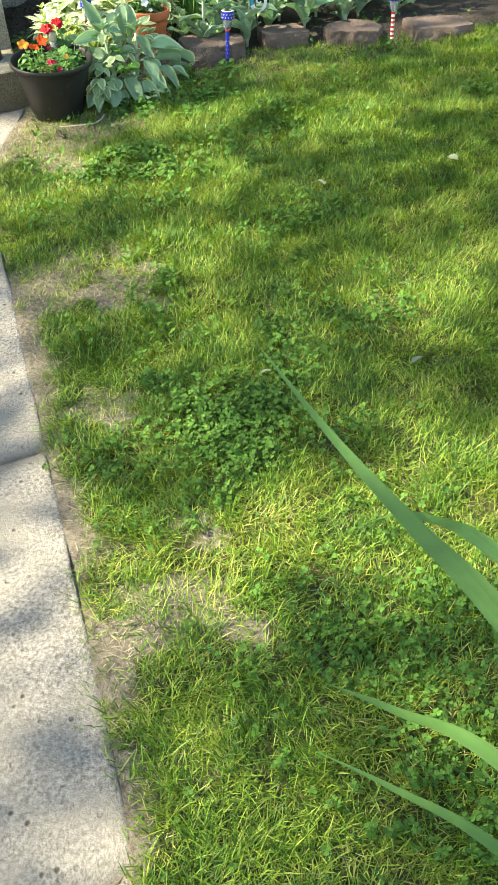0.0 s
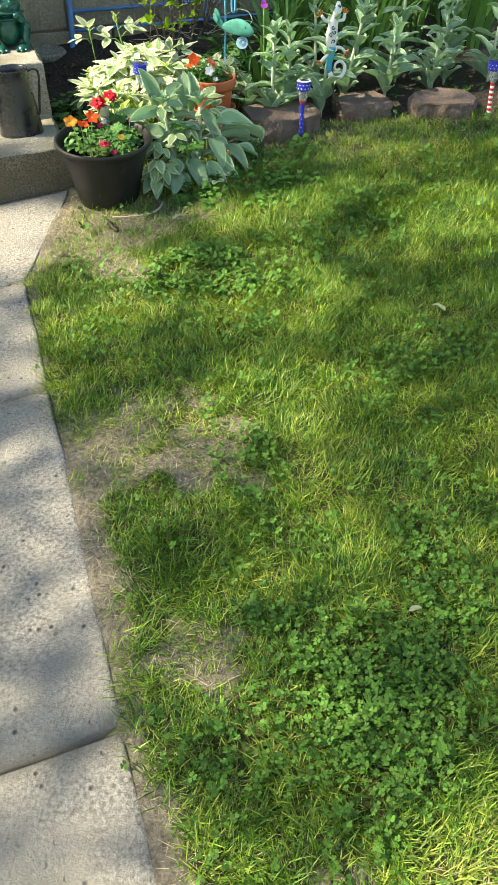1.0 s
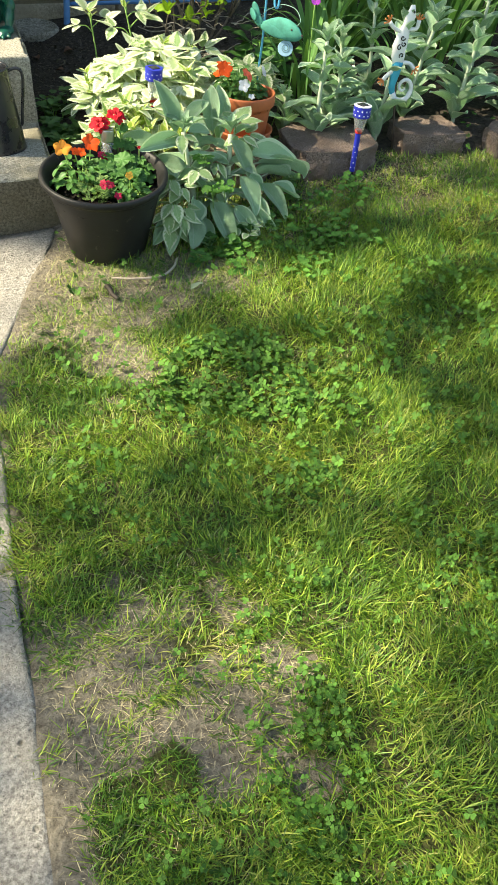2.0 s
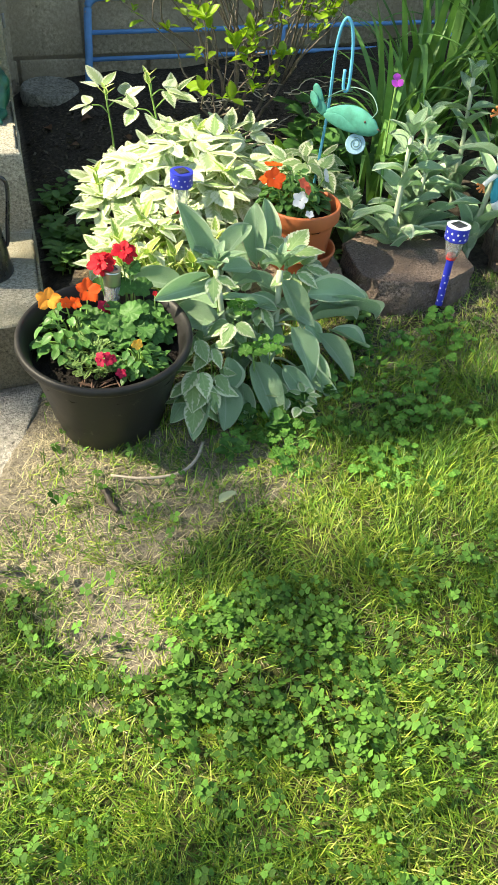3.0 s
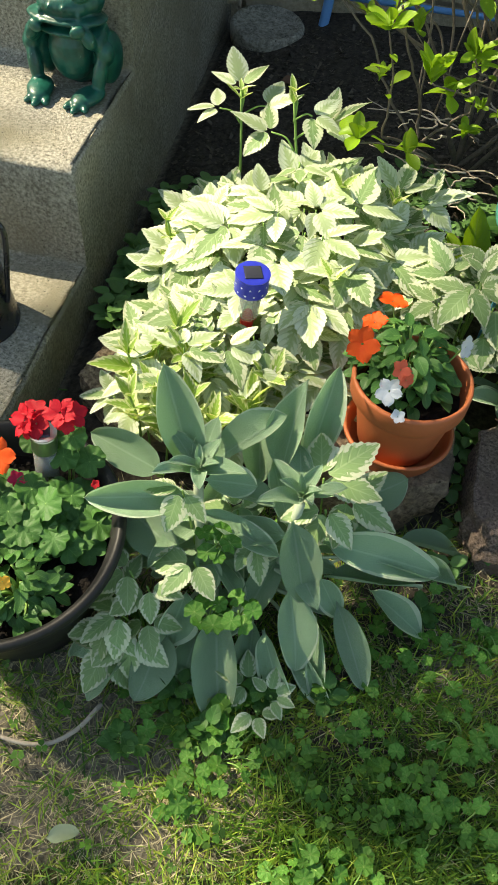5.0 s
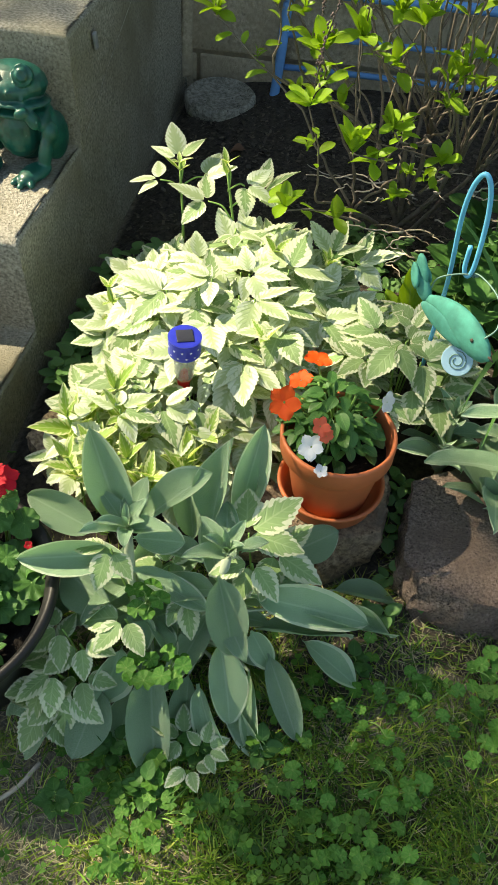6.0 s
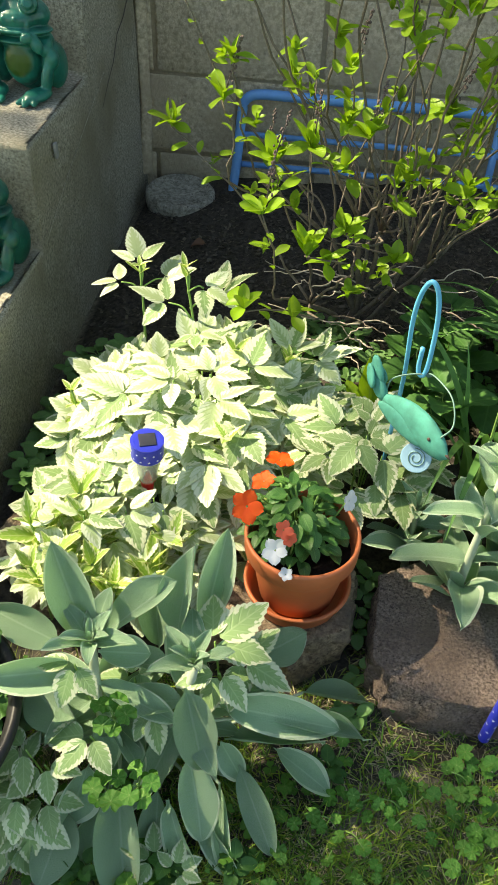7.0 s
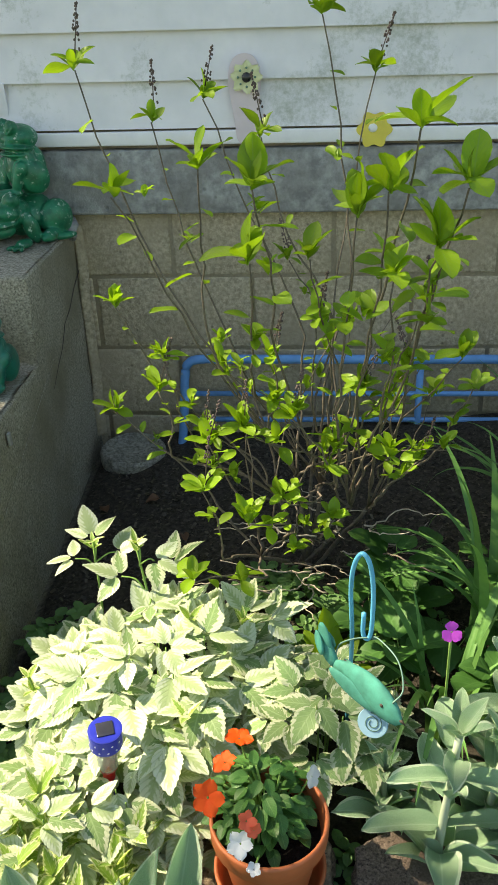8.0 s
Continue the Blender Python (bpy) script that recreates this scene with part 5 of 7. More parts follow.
def tin_bird():
    """A hollow tin bird on a wire loop, with a spiral disc below it."""
    root = thing("bird_ornament", (1.660, 4.655, 0.405), "teal tin bird with spiral disc hanging from the hook", "garden ornament")
    axis = Vector((0.090, -0.106, -0.006))
    d = axis.normalized()
    q = d.to_track_quat("Y", "Z").to_matrix().to_4x4()
    side = []
    for j in range(15):
        v = j / 14
        w = 0.0180 * math.sin(math.pi * v ** 1.30) ** 0.55 + 0.002
        ring = []
        for k in range(14):
            a = 2 * math.pi * k / 14
            ring.append((w * 0.62 * math.cos(a), -0.066 + 0.135 * v, w * 1.36 * math.sin(a) + 0.008 * math.sin(math.pi * v)))
        side += ring
    faces = [(j * 14 + k, j * 14 + (k + 1) % 14, (j + 1) * 14 + (k + 1) % 14, (j + 1) * 14 + k) for j in range(14) for k in range(14)]
    body = part("body", mesh_of("body", side, faces, M_TEAL, smooth=True), root, "", q)
    tail = merged([ellipsoid((0, -0.072, 0.014), (0.008, 0.024, 0.012), (-42, 0, 0), 16)] + [ellipsoid((g * 0.007, -0.080 - 0.004 * abs(g), 0.034 - 0.008 * abs(g)), (0.0045, 0.024 - 0.006 * abs(g), 0.011), (-66 + 20 * abs(g), 0, -20 * g), 14) for g in (-1, 0, 1)])
    part("tail", mesh_of("tail", *tail, M_TEAL, smooth=True), body)
    part("beak", mesh_of("beak", *tube([(0, 0.062, 0.004), (0, 0.074, 0.000)], [0.004, 0.0006], 8), M_RUSTDARK, smooth=True), body, "small dark beak")
    for sg in (-1, 1):
        part("eye", mesh_of("eye", *ellipsoid((sg * 0.0095, 0.040, 0.013), (0.0022, 0.003, 0.003), seg=8), M_RUSTDARK, smooth=True), body)
        part("wing", mesh_of("wing", *ellipsoid((sg * 0.0105, -0.012, -0.002), (0.0042, 0.044, 0.0135), (-9, 0, sg * 4), 18), M_TEAL, smooth=True), body)
    part("seam", mesh_of("seam", *tube([(-0.010, -0.05, 0.010), (-0.0135, -0.01, 0.011), (-0.0115, 0.030, 0.002)], 0.0010, 6), M_RUSTDARK, smooth=True), body, "dark rusty seam")
    disc = part("spiral_disc", mesh_of("spiral_disc", *lathe([(0.0, -0.0015), (0.019, -0.0015), (0.020, 0.0), (0.019, 0.0015), (0.0, 0.0015)], 28), M_PALEBLUE, smooth=False), root, "pale blue disc with dark spiral", Matrix.Translation((0.012, -0.018, -0.040)) @ Matrix.Rotation(radians(62), 4, "X") @ Matrix.Rotation(radians(-18), 4, "Y") @ Matrix.Scale(1.05, 4))
    sp = [(0.0035 * (1 + k * 0.19) * 0.62 * math.cos(k * 0.55), 0.0035 * (1 + k * 0.19) * 0.62 * math.sin(k * 0.55), 0.0022) for k in range(34)]
    part("spiral", mesh_of("spiral", *tube(sp[4:27], 0.0007, 5), M_WIRE, smooth=True), disc, "thin dark spiral groove")
    loop = smooth_path([(0.032, -0.042, 0.020), (0.046, -0.030, 0.032), (0.042, 0.0, 0.052), (0.022, 0.035, 0.056), (0.010, 0.050, 0.050), (0.014, 0.052, 0.043), (0.018, 0.046, 0.050), (-0.006, 0.050, 0.046), (-0.030, 0.052, 0.034), (-0.036, 0.050, 0.016)], 6)
    part("wire", mesh_of("wire", *tube(loop, 0.0012, 6), M_WIRE, smooth=True), root, "bent hanging wire")


tin_bird()


# ---- gecko ornament on a stake ----
def gecko():
    root = thing("gecko_ornament", (2.000, 4.515, gz(1.965, 4.515)), "white and turquoise metal gecko ornament with curled tail", "garden ornament")
    root.rotation_euler = (0, radians(-7), 0)
    o = Vector((1.965, 4.515, gz(1.965, 4.515)))

    def at(x, z, y=4.515):
        return Vector((x, y, z)) - o
    body = tube([at(1.992, 0.492), at(1.988, 0.468), at(1.976, 0.445), at(1.966, 0.42), at(1.958, 0.395), at(1.955, 0.37), at(1.957, 0.35)], [0.006, 0.015, 0.012, 0.019, 0.022, 0.021, 0.016], 12)
    body = ([Vector((v.x, v.y * 0.45, v.z)) for v in body[0]], body[1])
    part("body", mesh_of("body", *body, M_WHITE, smooth=True), root)
    hip = tube([at(1.957, 0.355), at(1.952, 0.335), at(1.945, 0.31), at(1.940, 0.29), at(1.942, 0.272)], [0.016, 0.015, 0.012, 0.010, 0.009], 10)
    hip = ([Vector((v.x, v.y * 0.6, v.z)) for v in hip[0]], hip[1])
    part("haunch", mesh_of("haunch", *hip, M_GECKO, smooth=True), root, "turquoise haunch")
    tail = [at(1.942, 0.274), at(1.950, 0.256), at(1.968, 0.247), at(1.988, 0.252), at(2.000, 0.270), at(1.998, 0.290), at(1.984, 0.302), at(1.968, 0.297), at(1.963, 0.283), at(1.972, 0.274), at(1.982, 0.278)]
    tl = smooth_path(tail, 5)
    part("tail", mesh_of("tail", *tube(tl, [0.009 - 0.0065 * k / len(tl) for k in range(len(tl))], 10), M_WHITE, smooth=True), root, "white curled tail")
    for x0, z0, x1, z1, x2, z2 in ((1.978, 0.435, 2.005, 0.432, 2.012, 0.452), (1.962, 0.43, 1.938, 0.445, 1.925, 0.462), (1.962, 0.352, 1.990, 0.345, 2.005, 0.328), (1.946, 0.335, 1.925, 0.325, 1.912, 0.315)):
        leg = part("leg", mesh_of("leg", *tube(smooth_path([at(x0, z0), at(x1, z1), at(x2, z2)], 4), 0.0055, 8), M_WHITE, smooth=True), root)
        d = (at(x2, z2) - at(x1, z1)).normalized()
        for a in (-60, -20, 20, 60):
            e = Matrix.Rotation(radians(a), 3, "Y") @ d
            part("toe", mesh_of("toe", *tube([at(x2, z2), at(x2, z2) + e * 0.014, at(x2, z2) + e * 0.016], [0.0025, 0.0022, 0.0032], 6), M_ORANGE_TIN, smooth=True), leg, "orange toe")
    for cx, cz, s, w0 in ((1.962, 0.418, 1, 0), (1.953, 0.395, -1, 2), (1.960, 0.373, 1, 4), (1.966, 0.402, -1, 1)):
        sw = [at(cx + s * 0.0008 * (3 + k) * math.cos(w0 + k * 0.6) * 0.75, cz + 0.0008 * (3 + k) * math.sin(w0 + k * 0.6) * 0.75, 4.5045) for k in range(11)]
        part("swirl", mesh_of("swirl", *tube(sw, 0.0016, 5), M_ENAMEL, smooth=True), root, "black scrollwork")
    part("eye", mesh_of("eye", *ellipsoid(at(1.993, 0.476, 4.508), (0.0035, 0.003, 0.0035), seg=8), M_ENAMEL, smooth=True), root)
    part("stake", mesh_of("stake", *tube([at(1.955, 0.03, 4.522), at(1.957, 0.37, 4.522)], 0.003, 8), M_RUSTDARK, smooth=True), root, "dark metal stake")


gecko()


# ---- frogs on the steps (one mesh each) ----
def lump_mesh(name, pieces, mat, voxel):
    me = mesh_of(name, *merged(pieces), mat)
    ob = new(name, me)
    r = ob.modifiers.new("fuse", "REMESH")
    r.mode, r.voxel_size, r.use_smooth_shade = "VOXEL", voxel, True
    s = ob.modifiers.new("soften", "SMOOTH")
    s.factor, s.iterations = 0.5, 2
    return ob


def sitting_frog(s=1.0, arms=True, lift=(0, 0, 0), turn=0.0):
    """Upright wide-mouthed frog, facing -Y: ringed eyes, knees drawn up, flat feet before it."""
    E = ellipsoid
    p = [E((0, 0.016, 0.056), (0.044, 0.040, 0.058), (-8, 0, 0)), E((0, -0.012, 0.058), (0.036, 0.030, 0.046)), E((0, 0.002, 0.130), (0.054, 0.042, 0.030)), E((0, -0.024, 0.128), (0.040, 0.025, 0.020)),
         E((0, -0.012, 0.110), (0.064, 0.044, 0.0085), (-4, 0, 0)), E((0, -0.008, 0.096), (0.059, 0.040, 0.0085), (4, 0, 0)), E((0, -0.004, 0.086), (0.043, 0.031, 0.016))]
    for g in (-1, 1):
        eye = Vector((g * 0.030, -0.022, 0.153))
        out = Vector((g * 0.30, -1.0, 0.35)).normalized()
        rim = out.to_track_quat("Z", "Y").to_matrix()
        for rad, push in ((0.0145, 0.009), (0.0070, 0.014)):
            p.append(tube([eye + out * push + rim @ Vector((rad * math.cos(k * 0.3927), rad * math.sin(k * 0.3927), 0)) for k in range(17)], 0.0029, 7))
        p += [E(eye, (0.0165, 0.0155, 0.0165)), E(eye + out * 0.012, (0.0040, 0.0040, 0.0040)), E((g * 0.011, -0.047, 0.132), (0.0042, 0.0042, 0.0042), seg=10), E((g * 0.030, -0.040, 0.122), (0.0040, 0.0040, 0.0040), seg=10)]
        p += [E((g * 0.052, 0.010, 0.046), (0.018, 0.036, 0.042), (20, 0, 0)), E((g * 0.060, -0.022, 0.066), (0.014, 0.016, 0.018)), E((g * 0.053, -0.034, 0.036), (0.0110, 0.0125, 0.034), (-8, g * 10, 0)),
              E((g * 0.040, -0.054, 0.011), (0.021, 0.034, 0.011), (0, 0, g * -16)), E((g * 0.044, -0.078, 0.006), (0.007, 0.017, 0.006), (0, 0, g * 20)), E((g * 0.032, -0.084, 0.006), (0.007, 0.018, 0.006)), E((g * 0.020, -0.078, 0.006), (0.007, 0.016, 0.006), (0, 0, g * -18)),
              E((g * 0.046, 0.000, 0.086), (0.012, 0.018, 0.018))]
        if arms:
            p += [E((g * 0.052, -0.022, 0.084), (0.011, 0.020, 0.012), (20, 0, 0)), E((g * 0.045, -0.044, 0.094), (0.010, 0.012, 0.016), (0, g * -25, 0)), E((g * 0.033, -0.055, 0.106), (0.012, 0.007, 0.009), (0, g * -20, g * 20))]
        else:
            p += [E((g * 0.043, -0.008, 0.082), (0.014, 0.015, 0.030), (-18, g * 10, 0)), E((g * 0.040, -0.030, 0.052), (0.010, 0.011, 0.034), (-12, 0, 0))]
    m = Matrix.Translation(lift) @ Matrix.Rotation(radians(turn), 4, "Z") @ Matrix.Scale(s, 4)
    return [([m @ Vector(q) for q in v], f) for v, f in p]


def crouching_frog(s=1.0):
    """Frog on all fours, broad mouth to -Y."""
    E = ellipsoid
    p = [E((0, 0.040, 0.050), (0.048, 0.062, 0.040), (16, 0, 0)), E((0, -0.018, 0.062), (0.044, 0.050, 0.034), (4, 0, 0)), E((0, -0.050, 0.068), (0.052, 0.038, 0.022), (-10, 0, 0)), E((0, -0.054, 0.050), (0.049, 0.035, 0.011), (4, 0, 0)), E((0, -0.050, 0.034), (0.036, 0.030, 0.018))]
    for g in (-1, 1):
        p += [E((g * 0.031, -0.038, 0.092), (0.018, 0.018, 0.017)), E((g * 0.037, -0.047, 0.094), (0.011, 0.010, 0.011)),
              E((g * 0.058, 0.062, 0.042), (0.023, 0.040, 0.040), (0, 0, g * -16)), E((g * 0.068, 0.030, 0.014), (0.016, 0.046, 0.013), (0, 0, g * 18)), E((g * 0.082, 0.052, 0.008), (0.015, 0.030, 0.008), (0, 0, g * -25)),
              E((g * 0.050, -0.010, 0.036), (0.016, 0.017, 0.036), (16, g * -8, 0)), E((g * 0.056, -0.044, 0.010), (0.016, 0.024, 0.009), (0, 0, g * 12))]
        for a in (-26, 0, 26):
            w = radians(a) + g * 0.2
            p.append(E((g * 0.056 + 0.026 * math.sin(w), -0.050 - 0.026 * math.cos(w), 0.007), (0.0055, 0.013, 0.0055), (0, 0, math.degrees(w))))
    return [([Vector(q) * s for q in v], f) for v, f in p]


f1 = lump_mesh("frog_statue", sitting_frog(1.06), M_FROG, 0.0023)
tagged(f1, "glossy green sitting frog statue on a middle step", "frog statue", "frog statues")
f1.matrix_basis = pose(0.917, 5.060, 0.330, 0, 0, -4)
f2 = lump_mesh("frog_statue", sitting_frog(1.04), M_FROG_BELLY, 0.0023)
tagged(f2, "teal-green sitting frog statue with olive belly on a step", "frog statue", "frog statues")
f2.matrix_basis = pose(0.908, 5.395, 0.526, 0, 0, -6)
f3 = lump_mesh("frog_statue", crouching_frog(1.16) + sitting_frog(1.0, False, (0.004, 0.050, 0.106), -32), M_FROG_WORN, 0.0026)
tagged(f3, "green frog statue carrying a second frog, paint flaking off", "frog statue", "frog statues")
f3.matrix_basis = pose(0.886, 5.800, 0.731, 0, 0, -24)


# ---- black jug on the lowest step ----
def jug():
    root = thing("jug", (0.872, 4.635, 0.152), "tall tapered black enamel jug on the lowest step", "jug", rz=0)
    prof = [(0.0, 0.0), (0.070, 0.0), (0.074, 0.004), (0.072, 0.012), (0.063, 0.09), (0.054, 0.17), (0.052, 0.198), (0.054, 0.204), (0.052, 0.207), (0.049, 0.203), (0.049, 0.17), (0.060, 0.08), (0.066, 0.012), (0.0, 0.008)]
    part("body", mesh_of("body", *lathe(prof, 44), M_ENAMEL, smooth=True), root)
    h = smooth_path([(0.050, 0.0, 0.192), (0.070, 0.0, 0.198), (0.084, 0.0, 0.190), (0.086, 0.0, 0.165), (0.076, 0.0, 0.100), (0.070, 0.0, 0.062), (0.064, 0.0, 0.055)], 5)
    part("handle", mesh_of("handle", *tube(h, 0.0042, 8), M_ENAMEL, smooth=True), root)
    sp = smooth_path([(-0.062, -0.008, 0.055), (-0.072, -0.010, 0.100), (-0.076, -0.010, 0.150), (-0.080, -0.010, 0.182)], 5)
    part("spout", mesh_of("spout", *tube(sp, [0.010 - 0.006 * k / len(sp) for k in range(len(sp))], 10), M_ENAMEL, smooth=True), root)


jug()


# ---- things along the wall ----
def blue_rail():
    """Bent blue tube frame standing against the foundation."""
    y = WALL_Y - 0.032
    root = thing("tube_frame", (1.6, y, 0.1), "blue painted tubular metal frame standing against the wall", "metal frame")
    o = Vector((1.6, y, 0.1))
    top = smooth_path([(1.236, y - 0.03, 0.06), (1.252, y - 0.012, 0.20), (1.262, y, 0.335), (1.275, y, 0.368), (1.31, y, 0.379), (1.40, y, 0.379), (1.9, y, 0.377), (3.2, y, 0.374)], 6)
    part("top_tube", mesh_of("top_tube", *tube([p - o for p in top], 0.0125, 12), M_BLUE_RAIL, smooth=True), root)
    for x in (1.912, 2.55, 3.19):
        part("post", mesh_of("post", *tube([Vector((x, y, 0.03)) - o, Vector((x - 0.006, y, 0.372)) - o], 0.010, 10), M_BLUE_RAIL, smooth=True), root)
    for z in (0.276, 0.196, 0.090):
        part("cross_bar", mesh_of("cross_bar", *tube([Vector((1.255, y, z)) - o, Vector((3.19, y, z - 0.002)) - o], 0.0075, 10), M_BLUE_RAIL, smooth=True), root)


blue_rail()


def concrete_disc():
    me = mesh_of("stepping_disc", *lathe([(0.0, -0.03), (0.086, -0.03), (0.092, 0.0), (0.092, 0.022), (0.086, 0.030), (0.078, 0.029), (0.074, 0.022), (0.04, 0.021), (0.0, 0.022)], 48), M_DISC, smooth=True)
    whole("stepping_disc", me, "round rough grey concrete disc lying on the soil by the wall", "concrete disc", m=pose(1.112, 5.822, 0.114, 3, 2, 0))


concrete_disc()


def sandal_plaque():
    """A pale pink sandal-shaped plaque with a cream flower on the siding."""
    y = WALL_Y - 0.030
    root = thing("wall_plaque", (1.452, y, 0.932), "pale pink sandal-shaped wall plaque with a cream flower", "wall plaque", "plaques on the siding")
    out = smooth_path([(0.0, 0, 0.0), (0.026, 0, 0.012), (0.031, 0, 0.055), (0.034, 0, 0.11), (0.038, 0, 0.155), (0.025, 0, 0.19), (0.0, 0, 0.20), (-0.025, 0, 0.19), (-0.038, 0, 0.155), (-0.036, 0, 0.11), (-0.029, 0, 0.055), (-0.024, 0, 0.012), (0.0, 0, 0.0)], 4)[:-1]
    n = len(out)
    v = [(p.x, -0.006, p.z) for p in out] + [(p.x, 0.004, p.z) for p in out]
    f = [tuple(range(n)), tuple(range(2 * n - 1, n - 1, -1))] + [(k, n + k, n + (k + 1) % n, (k + 1) % n) for k in range(n)]
    part("sole", mesh_of("sole", v, f, M_PINK), root, "", Matrix.Rotation(radians(-2), 4, "Y"))
    fl = part("flower", flower_mesh("flower", M_CREAM, 8, 0.6, 0.1, 3), root, "cream flower", Matrix.Translation((0.0, -0.010, 0.150)) @ Matrix.Rotation(radians(90), 4, "X") @ Matrix.Scale(0.040, 4))
    part("centre", mesh_of("centre", *ellipsoid((0, 0, 0.25), (0.28, 0.28, 0.18), seg=16), M_ENAMEL, smooth=True), fl, "dark round centre")
    dots = [ellipsoid((0.5 * math.cos(k * 0.785), 0.5 * math.sin(k * 0.785), 0.17), (0.07, 0.07, 0.05), seg=8) for k in range(8)]
    part("beads", mesh_of("beads", *merged(dots), M_WIRE, smooth=True), fl, "small green beads")


sandal_plaque()


def flower_plaque():
    y = WALL_Y - 0.030
    root = thing("wall_plaque", (1.752, y, 0.962), "faded yellow six-petal flower plaque on the siding", "wall plaque", "plaques on the siding")
    out = []
    for k in range(72):
        w = 2 * math.pi * k / 72
        r = 0.038 * (1 + 0.13 * math.cos(6 * w))
        out.append((r * math.cos(w), r * math.sin(w)))
    n = 72
    v = [(a, -0.006, b) for a, b in out] + [(a, 0.004, b) for a, b in out]
    f = [tuple(range(n)), tuple(range(2 * n - 1, n - 1, -1))] + [(k, n + k, n + (k + 1) % n, (k + 1) % n) for k in range(n)]
    part("petal_plate", mesh_of("petal_plate", v, f, M_YELLOW), root)
    part("centre", mesh_of("centre", *ellipsoid((-0.004, -0.006, 0.004), (0.011, 0.003, 0.010), seg=14), M_WHITE, smooth=True), root, "worn pale centre")


flower_plaque()

# ---- variegated goutweed ----
VAR = [toothed_leaf("white_edged_leaflet", M_VARIEG if k in (0, 3) else M_VARIEG_WHITE, 0.56 + 0.03 * (k % 4), k, 0.02 + 0.05 * k) for k in range(6)]
VAR += [toothed_leaf("cream_edged_leaflet", M_VARIEG_FRESH, 0.62 + 0.05 * k, 40 + k, 0.10 + 0.08 * k) for k in range(2)]
YOUNG = [toothed_leaf("young_leaflet", M_YOUNG, 0.34 + 0.05 * k, 60 + k, 0.04 + 0.10 * k, 7, 0.010, 0.34, 0.44) for k in range(3)]


def compound_leaf(root, base, top, az, tilt, size, r, leaflets=3, kinds=(0, 1, 2, 3, 4, 5)):
    """A stalk ending in three toothed leaflets, or five on large leaves."""
    stalk(root, base, top, 0.0014, M_STEM, "leaf_stalk")
    fan = ((0, 1.0), (64, 0.9), (-64, 0.9)) if leaflets == 3 else ((0, 1.0), (52, 0.9), (-52, 0.9), (104, 0.78), (-104, 0.78))
    for da, f in fan:
        p = Vector(top) + Vector((-math.sin(radians(az + da)), math.cos(radians(az + da)), 0.1)) * 0.008
        e = tilt * math.cos(radians(da)) + 20 * math.cos(radians(az + da)) + r.uniform(-12, 12)
        part("leaflet", VAR[kinds[r.randrange(len(kinds))]], root, "", leaf_pose(p, az + da + r.uniform(-14, 14), e, size * f * r.uniform(0.85, 1.15), r.uniform(-18, 18)))


def young_shoot(root, base, top, r, size=0.045, pairs=3):
    """An upright pale shoot: narrow half-folded leaflets along a green stem."""
    stalk(root, base, top, 0.0017, M_STEM, "shoot_stem")
    a, b = Vector(base), Vector(top)
    for k in range(pairs):
        p = a.lerp(b, 0.62 + 0.36 * k / max(1, pairs - 1))
        w = r.uniform(0, 360)
        for s in (0, 120, 235):
            part("leaflet", YOUNG[r.randrange(3)], root, "pale young leaflet", leaf_pose(p, w + s + r.uniform(-20, 20), r.uniform(28, 70), size * r.uniform(0.7, 1.15) * (1 - 0.12 * k), r.uniform(-20, 20)))


def tall_shoot(root, base, top, r, nodes, size=0.055):
    """A tall flowering stem with stalked three-part leaves at its nodes."""
    stalk(root, base, top, 0.0022, M_STEM, "shoot_stem")
    a, b = Vector(base), Vector(top)
    for f, az, out, s in nodes:
        p = a.lerp(b, f)
        q = p + Vector((-math.sin(radians(az)), math.cos(radians(az)), 0.55)) * out
        compound_leaf(root, p, q, az, r.uniform(5, 38), size * s, r, 3)
    young_shoot(root, a.lerp(b, 0.85), b, r, size * 0.6, 2)


def goutweed(name_label, cx, cy, rx, ry, count, h0, h1, seed, size=(0.050, 0.070), extra=(), kinds=(0, 1, 2, 3, 4, 5)):
    r = random.Random(seed)
    root = thing("goutweed", (cx, cy, gz(cx, cy)), name_label, "variegated plant", "goutweed clumps")
    z0 = gz(cx, cy)
    for k in range(count):
        w, d = 2.399963 * k + r.uniform(-0.3, 0.3), math.sqrt((k + 0.5) / count)
        x, y = rx * d * math.cos(w), ry * d * math.sin(w)
        h = (h1 - (h1 - h0) * d * d) * r.uniform(0.80, 1.08)
        lean = Vector((x, y, 0)) * 0.35
        base = Vector((x * 0.75, y * 0.75, gz(cx + x * 0.75, cy + y * 0.75) - z0 - 0.005))
        top = Vector((x, y, 0)) + Vector((0, 0, h)) + lean * 0.2
        az = math.degrees(math.atan2(-x, y)) + r.uniform(-60, 60)
        if math.hypot((cx + x - 1.290) / 0.050, (cy + y - 4.60) / 0.08) < 1 and h > 0.186:
            h = 0.186 * r.uniform(0.75, 1.0)
            top = Vector((x, y, 0)) + Vector((0, 0, h)) + lean * 0.2
        compound_leaf(root, base, top, az, r.uniform(-16, 22), r.uniform(*size), r, 3 if k % 3 else 5, kinds)
    for bx, by, x, y, z, az, tilt, s in extra:
        compound_leaf(root, Vector((bx - cx, by - cy, gz(bx, by) - z0)), Vector((x - cx, y - cy, z - z0)), az, tilt, s * 1.16, r, 3, (6, 7))
    return root


